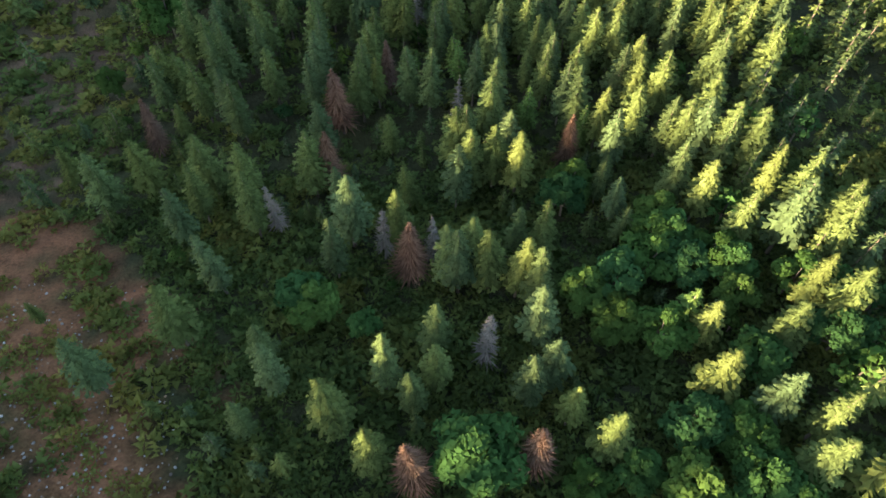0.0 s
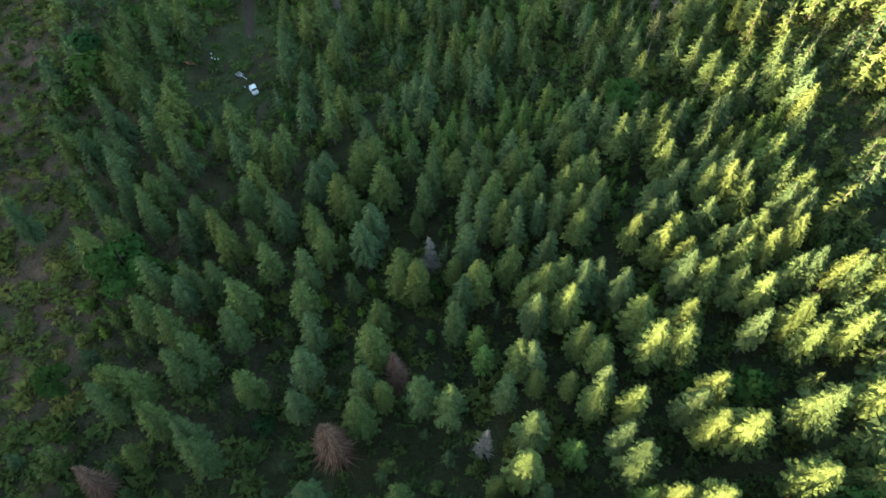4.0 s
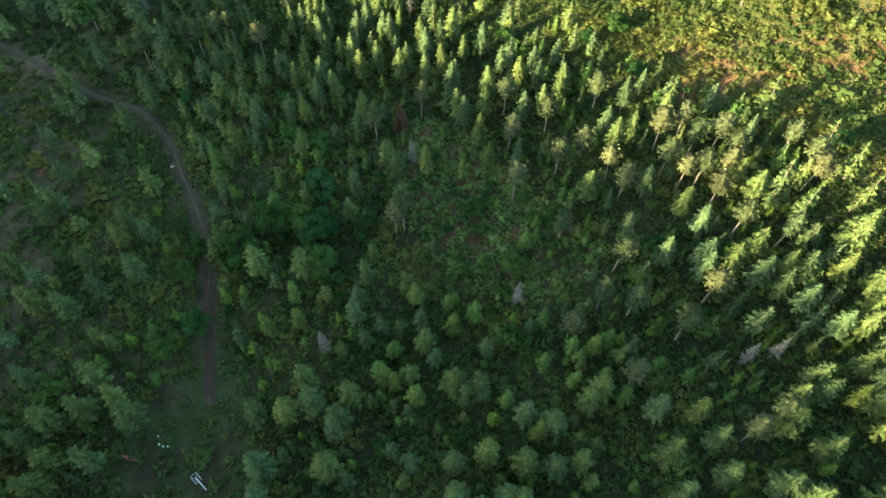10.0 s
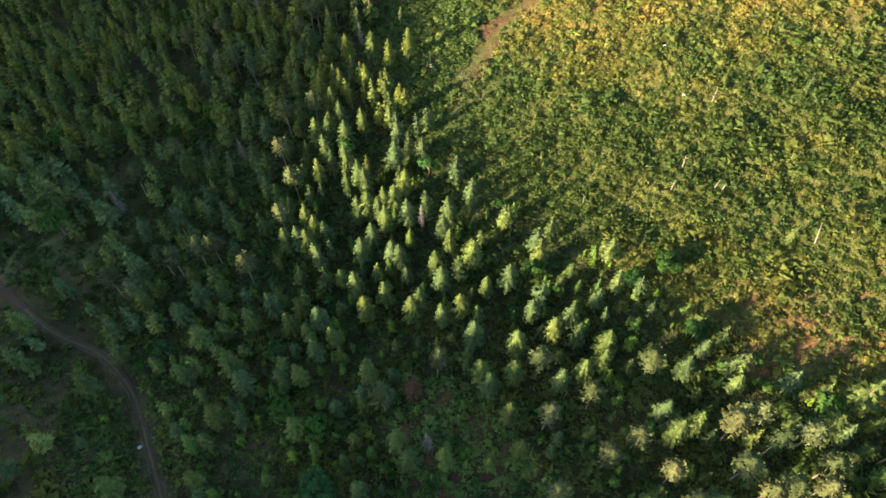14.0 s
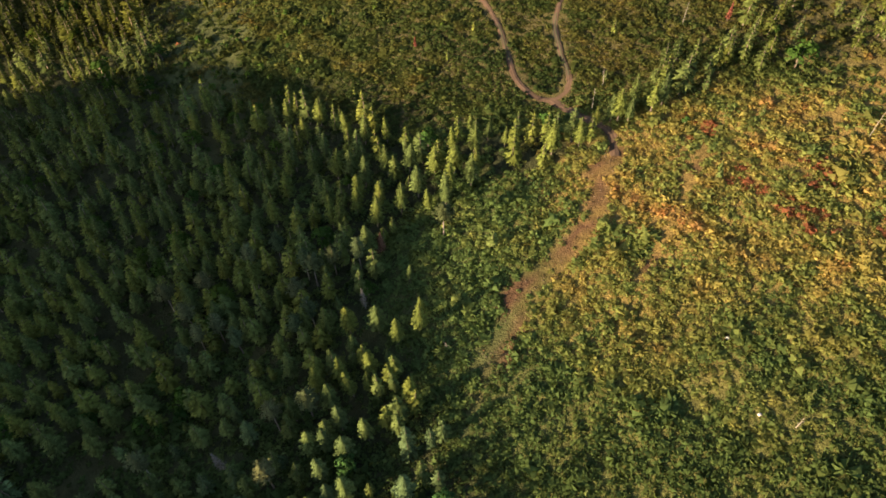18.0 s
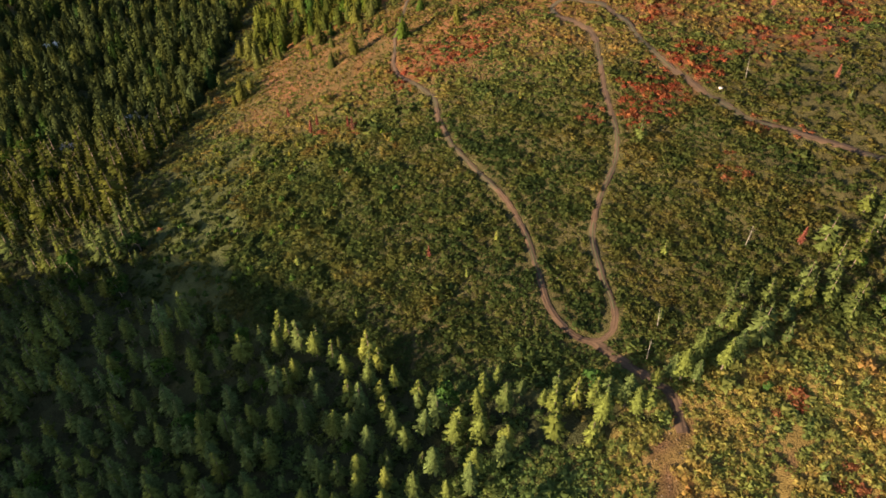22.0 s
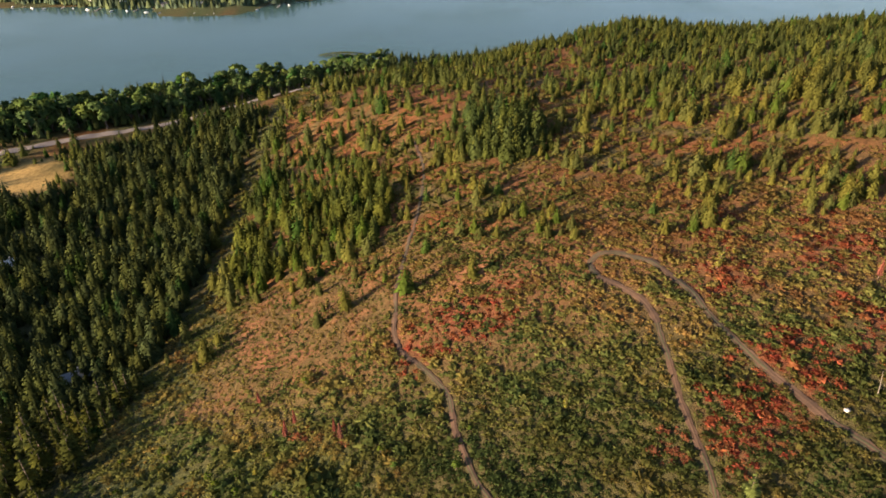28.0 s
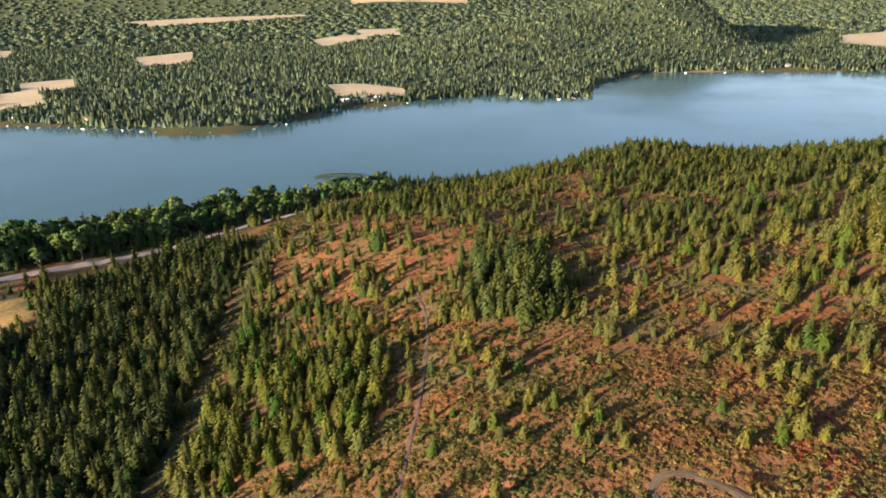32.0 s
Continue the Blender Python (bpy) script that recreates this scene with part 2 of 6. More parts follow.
RIGHT_TRACK = [(38, 508), (37, 518), (33, 525), (28, 532), (27, 539), (31, 543), (38, 541), (44, 533), (49, 521), (51, 508), (54, 496), (60, 479), (69, 461), (80, 450), (92, 440), (110, 428), (150, 410)]
SPUR = [(18, 391), (24, 383), (31, 375), (31, 366)]
GULLY = [(31, 367), (26, 360), (24, 351), (19, 342), (12, 336), (6, 330), (1, 321), (-4, 312), (-7, 303)]
SIDE_GULLY = [(50, 363), (46, 355), (40, 345), (36, 339), (33, 333), (29, 328)]
POWER_CUT = [(-140, 900), (-135, 794), (-128, 703), (-121, 629), (-114, 575), (-114, 540), (-117, 508), (-119, 487)]
HIGHWAY = [(-600, 700), (-420, 800), (-324, 857), (-294, 876), (-263, 891), (-224, 913), (-189, 942), (-150, 968), (-90, 1000)]
OLD_BURN = [(-60, 60), (-44, 52), (-30, 30), (-26, 10), (-44, -10), (-80, 0), (-85, 60)]
LEFT_BARE = [(-117, 224), (-95, 206), (-90, 179), (-84, 159), (-81, 144), (-69, 125), (-62, 112), (-57, 90), (-55, 60), (-110, 60), (-140, 140)]
CAMP = [(-58, 170), (-50, 176), (-44, 182), (-38, 164), (-36, 150), (-43, 143), (-52, 145), (-58, 156)]
MID_CLEARING = [(-18, 236), (-6, 235), (2, 224), (14, 210), (22, 200), (17, 188), (6, 189), (-5, 196), (-14, 204), (-22, 220)]
TRACK_SCRUB = [(-54, 190), (-60, 215), (-79, 236), (-106, 252), (-140, 262), (-160, 200), (-100, 185), (-75, 180)]
FOREST_A = [(-220, -160), (260, -160), (260, 150), (130, 185), (64, 219), (43, 234), (24, 255), (3, 272), (-7, 279), (-8, 290), (-18, 310), (-28, 330), (-27, 345), (-22, 360), (-8, 366), (17, 366), (28, 372), (18, 379), (-3, 380), (-25, 388), (-42, 401), (-77, 416), (-107, 430), (-112, 455), (-122, 500), (-320, 520), (-320, -160)]
RIGHT_WOOD = [(27, 381), (40, 379), (58, 382), (90, 390), (130, 396), (130, 425), (97, 428), (70, 409), (52, 398), (36, 390)]
LEFT_WOOD = [(-124, 470), (-124, 500), (-120, 540), (-122, 580), (-128, 629), (-136, 703), (-142, 794), (-148, 860), (-190, 905), (-250, 870), (-270, 830), (-262, 770), (-320, 740), (-420, 500)]
YOUNG_WOOD = [(-119, 760), (-90, 735), (-57, 700), (-38, 641), (-38, 590), (-67, 592), (-99, 588), (-111, 620), (-119, 690)]
DARK_WOOD = [(-8, 725), (33, 707), (32, 641), (13, 632), (-6, 662)]
GOLD_HILL = [(-124, 775), (-100, 822), (-70, 900), (-30, 830), (10, 740), (-12, 710), (-40, 706), (-100, 735)]
GOLD_SLOPE = [(-112, 520), (-97, 531), (-90, 589), (-56, 578), (-33, 553), (-35, 535), (-57, 526), (-85, 516)]
SHORE_FIELD = [(-345, 800), (-291, 826), (-272, 800), (-280, 770), (-330, 760)]
RED_SPOTS = ((-25, 521), (-18, 524), (-10, 527), (-3, 530), (46, 471), (51, 474), (59, 486), (66, 488), (85, 495), (102, 493), (67, 548), (99, 532), (89, 528), (60, 522), (133, 707), (118, 505))
RUSTY_SPOTS = ((62, 345), (67, 337), (58, 352), (72, 350), (80, 330), (52, 372), (-45, 494), (-58, 499), (30, 470), (75, 455), (84, 448), (62, 440))


# ---- mesh makers ----
def mesh_of(name, verts, tris, materials, tint=None, slots=None, smooth=False, normals=None):
    """One mesh from arrays of corners and triangles (or quads)."""
    verts, tris = np.asarray(verts, np.float32), np.asarray(tris, np.int32)
    me = bpy.data.meshes.new(name)
    n, k = tris.shape
    me.vertices.add(len(verts))
    me.vertices.foreach_set("co", verts.ravel())
    me.loops.add(n * k)
    me.loops.foreach_set("vertex_index", tris.ravel())
    me.polygons.add(n)
    me.polygons.foreach_set("loop_start", np.arange(0, n * k, k, dtype=np.int32))
    if slots is not None:
        me.polygons.foreach_set("material_index", np.asarray(slots, np.int32))
    if smooth:
        me.polygons.foreach_set("use_smooth", np.ones(n, bool))
    for m in materials:
        me.materials.append(m)
    if tint is not None:
        a = me.attributes.new("tint", "FLOAT_COLOR", "POINT")
        rgba = np.ones((len(verts), 4), np.float32)
        rgba[:, :3] = tint
        a.data.foreach_set("color", rgba.ravel())
    me.update(calc_edges=True)
    me.validate()
    if normals is not None:
        me.polygons.foreach_set("use_smooth", np.ones(len(me.polygons), bool))
        me.normals_split_custom_set_from_vertices(np.asarray(normals, np.float32))
    return me


def part(name, me, parent, label=""):
    ob = new(name, me)
    ob.parent = parent
    return tagged(ob, label)


def tube(points, radii, sides=6):
    """A bent, tapering stem."""
    pts = [Vector(p) for p in points]
    v, f = [], []
    for i, p in enumerate(pts):
        d = (pts[min(i + 1, len(pts) - 1)] - pts[max(i - 1, 0)]).normalized()
        a = d.orthogonal().normalized()
        b = d.cross(a)
        for s in range(sides):
            w = 2 * math.pi * s / sides
            v.append(p + (a * math.cos(w) + b * math.sin(w)) * radii[i])
    for i in range(len(pts) - 1):
        for s in range(sides):
            q, r = i * sides + s, i * sides + (s + 1) % sides
            f += [(q, r, r + sides), (q, r + sides, q + sides)]
    return np.array([tuple(p) for p in v]), np.array(f)


def joined(pieces):
    vs, fs, n = [], [], 0
    for v, f in pieces:
        vs.append(v)
        fs.append(np.asarray(f) + n)
        n += len(v)
    return np.concatenate(vs), np.concatenate(fs)


# Each plan of a tree is one metre tall and is scaled where it stands: (stem, crown), each (corners, triangles).
def conifer(seed, width=0.3, levels=18, boughs=7, twigs=3, bare=0.1, droop=0.35, blunt=0.8, thin=1.0):
    r = np.random.default_rng(seed)
    stem = tube([(0, 0, -0.03), (r.normal(0, 0.004), r.normal(0, 0.004), 0.5), (0, 0, 0.99)], [0.016, 0.011, 0.002], 5)
    v, f = [], []
    for k in range(levels):
        g = (k + r.uniform(0, 0.6)) / levels
        z = bare + (0.985 - bare) * g
        reach = 0.5 * width * (1 - g) ** blunt * min(1.0, 0.45 + 2.4 * g) + 0.012
        count = max(4, round(boughs * (1 - 0.4 * g)))
        turn = r.uniform(0, 6.3)
        for s in range(count):
            w = turn + 6.283 * (s + r.uniform(-0.3, 0.3)) / count
            far = reach * r.uniform(0.65, 1.2)
            d, q = np.array([math.cos(w), math.sin(w), 0]), np.array([-math.sin(w), math.cos(w), 0])
            fall = droop * far * r.uniform(0.6, 1.3)
            base = np.array([0, 0, z])
            tip = base + d * far - np.array([0, 0, fall])
            side = far * (0.42 if twigs > 1 else 0.5) * thin + 0.006
            last = base
            for j in range(1, twigs + 1):
                a = j / (twigs + 0.6)
                p = base + (tip - base) * a + np.array([0, 0, fall * 0.25 * math.sin(3.1 * a)])
                out = side * (1.15 - 0.75 * a) * r.uniform(0.75, 1.25)
                n = len(v)
                up1, up2 = r.uniform(-1.0, 0.7, 2)
                v += [last, p, p + q * out * math.cos(up1) + d * out * 0.5 + (0, 0, out * math.sin(up1)), p - q * out * math.cos(up2) + d * out * 0.5 + (0, 0, out * math.sin(up2))]
                f += [(n, n + 1, n + 2), (n, n + 3, n + 1)]
                last = p
            n = len(v)
            wide = side * 0.3
            v += [last + q * wide, tip, last - q * wide]
            f += [(n, n + 2, n + 1)]
    n = len(v)
    low = min(0.93, bare + (0.985 - bare) * (levels - 0.9) / levels)
    q = max(0.012, 0.3 * width * ((1 - low) / 0.9) ** blunt)
    v += [np.array([q, 0, low]), np.array([-q / 2, q * 0.8, low]), np.array([-q / 2, -q * 0.8, low]), np.array([0, 0, 1.0])]
    f += [(n, n + 1, n + 3), (n + 1, n + 2, n + 3), (n + 2, n, n + 3)]
    return stem, (np.array(v), np.array(f))


def cone_tree(seed, width=0.3, tiers=3, sides=6, bare=0.1):
    """A far conifer: ragged skirts, one above another."""
    r = np.random.default_rng(seed)
    v, f = [], []
    for k in range(tiers):
        lo = bare + (1 - bare) * k / tiers * 0.9
        hi = min(1.0, lo + (1 - bare) / tiers * 1.5) if k < tiers - 1 else 1.0
        reach = 0.5 * width * (1 - k / tiers) ** 0.85
        n = len(v)
        for s in range(sides * 2):
            w = 6.283 * s / (sides * 2) + k
            q = reach * (r.uniform(0.75, 1.3) if s % 2 else r.uniform(0.4, 0.7))
            v.append((q * math.cos(w), q * math.sin(w), lo + r.uniform(-0.03, 0.03) + (0 if s % 2 else 0.05)))
        v.append((0, 0, hi))
        f += [(n + s, n + (s + 1) % (sides * 2), n + sides * 2) for s in range(sides * 2)]
    stem = tube([(0, 0, -0.03), (0, 0, bare + 0.3)], [0.014, 0.01], 3)
    return stem, (np.array(v), np.array(f))


def broadleaf(seed, width=0.6, lobes=7, leaves=60, size=0.05, low=0.25, lump=1.0):
    """A tapered trunk with limbs, and a crown of leaf sprays round uneven lobes."""
    r = np.random.default_rng(seed)
    stems = [tube([(0, 0, -0.03), (r.normal(0, 0.01), r.normal(0, 0.01), 0.3), (r.normal(0, 0.03), r.normal(0, 0.03), 0.75)], [0.022, 0.017, 0.006], 5)]
    v, f = [], []
    for k in range(lobes):
        w = 2.4 * k + r.uniform(-0.4, 0.4)
        top = k == 0
        out = 0.26 * width * r.uniform(0.8 if lump == 1 else 0.5, 1.4) * (1 if lump == 1 else 1.2)
        c = np.array([0, 0, 0.8]) if top else np.array([out * math.cos(w), out * math.sin(w), r.uniform(low + 0.15, 0.78) if lump == 1 else 0.88 - 0.75 * out / width - r.uniform(0, 0.3)])
        rad = np.array([0.27 * width, 0.27 * width, 0.19]) * r.uniform(0.75, 1.2) * lump
        if not top:
            stems.append(tube([(0, 0, r.uniform(0.2, 0.4)), tuple(c * (0.55, 0.55, 0.8)), tuple(c)], [0.012, 0.008, 0.003], 4))
        d = r.normal(size=(leaves, 3))
        d /= np.linalg.norm(d, axis=1)[:, None]
        d[:, 2] = np.where(d[:, 2] < -0.3, -d[:, 2], d[:, 2])
        p = c + d * rad * r.uniform(0.7, 1.08, (leaves, 1))
        n = d + r.normal(0, 0.5, (leaves, 3))
        n /= np.linalg.norm(n, axis=1)[:, None]
        a = np.cross(n, r.normal(size=(leaves, 3)))
        a /= np.linalg.norm(a, axis=1)[:, None]
        b = np.cross(n, a)
        s = size * r.uniform(0.6, 1.3, (leaves, 1))
        base = sum(len(x) for x in v)
        v.append(np.stack([p - a * s, p + a * s * 0.6 - b * s, p + a * s * 0.6 + b * s], 1).reshape(-1, 3))
        f.append(base + np.arange(3 * leaves).reshape(-1, 3))
    return joined(stems), (np.concatenate(v), np.concatenate(f))


def snag(seed, width=0.3, levels=18, boughs=8):
    """A dead conifer: stem and bare, drooping twigs."""
    r = np.random.default_rng(seed)
    stem = tube([(0, 0, -0.03), (r.normal(0, 0.01), 0, 0.5), (0.01, 0, 1.0)], [0.015, 0.01, 0.002], 5)
    v, f = [], []
    for k in range(levels):
        g = (k + r.uniform(0, 0.7)) / levels
        z = 0.22 + 0.76 * g
        for s in range(boughs):
            w = 6.283 * (s + r.uniform(-0.4, 0.4)) / boughs + k
            far = (0.5 * width * (1 - g) ** 0.75 + 0.015) * r.uniform(0.5, 1.15)
            d, q = np.array([math.cos(w), math.sin(w), 0]), np.array([-math.sin(w), math.cos(w), 0])
            base, tip = np.array([0, 0, z]), np.array([0, 0, z - 0.35 * far]) + d * far
            for fork in (-0.35, 0, 0.35):
                n = len(v)
                mid = base + (tip - base) * (0.3 if fork else 0)
                end = tip + q * fork * far
                wide = 0.011
                v += [mid + q * wide, mid - q * wide, end, mid + np.array([0, 0, wide])]
                f += [(n, n + 1, n + 2), (n + 3, n, n + 2)]
    return stem, (np.array(v), np.array(f))


def grove(seed, trees=4, rings=2, wide=0.26):
    """A few trees far off, one unit tall: ragged, blunt-topped crowns side by side."""
    r = np.random.default_rng(seed)
    v, f = [], []
    for k in range(trees):
        w, far = 6.283 * (k + r.uniform(-0.2, 0.2)) / trees, r.uniform(0.3, 0.5)
        cx, cy, tall, q = far * math.cos(w), far * math.sin(w), r.uniform(0.65, 1.0), wide * r.uniform(0.75, 1.25)
        n, turn = len(v), r.uniform(0, 6.3)
        for z, g in ((0.0, 1.0), (0.5, 0.6))[:rings]:
            v += [(cx + q * g * r.uniform(0.7, 1.25) * math.cos(turn + 1.571 * s), cy + q * g * r.uniform(0.7, 1.25) * math.sin(turn + 1.571 * s), tall * (z + r.uniform(-0.06, 0.06))) for s in range(4)]
        v.append((cx, cy, tall))
        for s in range(4):
            a, b = n + s, n + (s + 1) % 4
            f += [(a, b, b + 4), (a, b + 4, a + 4), (a + 4, b + 4, n + 8)] if rings == 2 else [(a, b, n + 4)]
    return np.array(v), np.array(f)


def clump(seed, leaves=14):
    """A low bush one metre across: a ragged dome of pointed leaf sprays, standing every way."""
    r = np.random.default_rng(seed)
    w = 6.283 * (np.arange(leaves) * 0.382 + r.uniform(0, 0.12, leaves))
    q = np.sqrt((np.arange(leaves) + 0.5) / leaves)
    d = np.stack([q * np.cos(w), q * np.sin(w), np.sqrt(np.maximum(0, 1 - q * q)) + 0.2], 1)
    p = d * (0.38, 0.38, 0.42) * r.uniform(0.75, 1.15, (leaves, 1))
    out = d + r.normal(0, 0.45, d.shape) + (0, 0, 0.2)
    out /= np.linalg.norm(out, axis=1)[:, None]
    a = np.cross(out, r.normal(size=out.shape))
    a /= np.linalg.norm(a, axis=1)[:, None]
    s = 1.0 / math.sqrt(leaves) * r.uniform(0.7, 1.3, (leaves, 1))
    v = np.stack([p - out * s * 0.55 - a * s * 0.6, p - out * s * 0.45 + a * s * 0.6, p + out * s * 0.85], 1).reshape(-1, 3)
    return v, np.arange(3 * leaves).reshape(-1, 3)


def fuzzy_tree(seed, width=0.4, sprays=44, blunt=0.75, low=0.04, small=1.0):
    """A conifer some way off: a slim dark heart hung with short drooping sprays."""
    r = np.random.default_rng(seed)
    v = [(0.3 * width * math.cos(1.2566 * s), 0.3 * width * math.sin(1.2566 * s), low) for s in range(5)] + [(0, 0, 0.93)]
    f = [(s, (s + 1) % 5, 5) for s in range(5)]
    for k in range(sprays):
        z = low + (0.97 - low) * (1 - math.sqrt(1 - (k + r.uniform(0, 1)) / (sprays + 1)))
        w = 2.4 * k + r.uniform(-0.5, 0.5)
        reach = 0.5 * width * ((1 - z) ** blunt) * r.uniform(0.7, 1.12) + 0.01
        size = (0.07 + 0.09 * (1 - z)) * small
        d, q = np.array([math.cos(w), math.sin(w), 0]), np.array([-math.sin(w), math.cos(w), 0])
        fall = np.array([0, 0, size * r.uniform(0.1, 0.7)])
        c, n = d * reach + (0, 0, z), len(v)
        half = q * size * r.uniform(0.4, 0.75) + np.array([0, 0, size * r.uniform(-0.3, 0.3)])
        v += [c - d * size * 0.7 + fall + half, c - d * size * 0.7 + fall - half, c + d * size * 0.35 - fall]
        f += [(n, n + 1, n + 2)]
    n = len(v)
    v += [(0.02, 0, 0.9), (-0.012, 0.018, 0.9), (-0.012, -0.018, 0.9), (0, 0, 1.0)]
    f += [(n, n + 1, n + 3), (n + 1, n + 2, n + 3), (n + 2, n, n + 3)]
    return tube([(0, 0, -0.03), (0, 0, low + 0.2)], [0.016, 0.012], 3), (np.array(v, float), np.array(f))


def rounded(v, f, lift=0.35, share=0.6):
    """Foliage shades as one soft mass: faces turned outwards, normals part the leaf's own and part the crown's."""
    v, f = np.asarray(v, float), np.array(f)
    soft = np.column_stack([v[:, 0], v[:, 1], np.zeros(len(v))])
    soft /= np.linalg.norm(soft, axis=1)[:, None] + 0.02
    soft[:, 2] = lift
    if v[:, 2].max() < 0.95:
        soft = v * (1, 1, 1.3) + (0, 0, 0.12)
    soft /= np.linalg.norm(soft, axis=1)[:, None]
    own = np.cross(v[f[:, 1]] - v[f[:, 0]], v[f[:, 2]] - v[f[:, 0]])
    own /= np.linalg.norm(own, axis=1)[:, None] + 1e-9
    back = (own * soft[f].mean(1)).sum(1) < 0
    f[back], own[back] = f[back][:, ::-1], -own[back]
    mean = np.zeros_like(v)
    for k in range(3):
        np.add.at(mean, f[:, k], own)
    mean /= np.linalg.norm(mean, axis=1)[:, None] + 1e-9
    normals = share * soft + (1 - share) * mean
    return v, f, normals / np.linalg.norm(normals, axis=1)[:, None]


def strewn(name, plans, spots, tints, slot_materials, label, category, kind="stuff", lean=0.04, smooth=False):
    """Many copies of a few plans in one mesh. spots: x, y, z, width, tall; plans: lists of (corners, triangles) by material."""
    vs, fs, ts, ms, ns, n = [], [], [], [], [], 0
    pick = rng.integers(0, len(plans), len(spots))
    for k, layers in enumerate(plans):
        here = spots[pick == k]
        if not len(here):
            continue
        hue = tints[pick == k]
        w = rng.uniform(0, 6.283, len(here))
        c, s = np.cos(w), np.sin(w)
        tilt = rng.normal(0, lean, (len(here), 2))
        for slot, layer in enumerate(layers):
            v, f = layer[:2]
            x = (v[None, :, 0] * c[:, None] - v[None, :, 1] * s[:, None]) * here[:, 3:4]
            y = (v[None, :, 0] * s[:, None] + v[None, :, 1] * c[:, None]) * here[:, 3:4]
            z = v[None, :, 2] * here[:, 4:5]
            p = np.stack([x + tilt[:, :1] * z + here[:, :1], y + tilt[:, 1:] * z + here[:, 1:2], z + here[:, 2:3]], -1).reshape(-1, 3)
            vs.append(p)
            fs.append((f[None] + (n + len(v) * np.arange(len(here)))[:, None, None]).reshape(-1, 3))
            ts.append(np.repeat(hue, len(v), 0))
            ms.append(np.full(len(here) * len(f), slot))
            n += len(p)
            q = layer[2] if len(layer) > 2 else v * (1, 1, 0) + (1e-6, 0, 0.01)
            ns.append(np.stack([q[None, :, 0] * c[:, None] - q[None, :, 1] * s[:, None], q[None, :, 0] * s[:, None] + q[None, :, 1] * c[:, None], np.broadcast_to(q[None, :, 2], (len(here), len(q)))], -1).reshape(-1, 3))
    soft = np.concatenate(ns) if any(len(layer) > 2 for layers in plans for layer in layers) else None
    if soft is not None:
        soft /= np.linalg.norm(soft, axis=1)[:, None] + 1e-9
    me = mesh_of(name, np.concatenate(vs), np.concatenate(fs), slot_materials, np.concatenate(ts), np.concatenate(ms), smooth, soft)
    return tagged(new(name, me), label, category, kind=kind)


# ---- ground, lake, tracks ----
def graded(lo, hi, fine_lo, fine_hi, fine, grow=1.12):
    mid = list(np.arange(fine_lo, fine_hi + 0.1, fine))
    for sign, stop in ((-1, lo), (1, hi)):
        at, gap = (mid[0] if sign < 0 else mid[-1]), fine
        tail = []
        while (at > stop) if sign < 0 else (at < stop):
            gap = min(gap * grow, 90)
            at += sign * gap
            tail.append(at)
        mid = tail[::-1] + mid if sign < 0 else mid + tail
    return np.array(mid)


def spots_near(x, y, places, radius):
    best = np.full(np.shape(x), 1e9)
    for cx, cy in places:
        best = np.minimum(best, np.hypot(x - cx, (y - cy) * 0.7))
    return step(-best, -radius, -radius * 0.3)


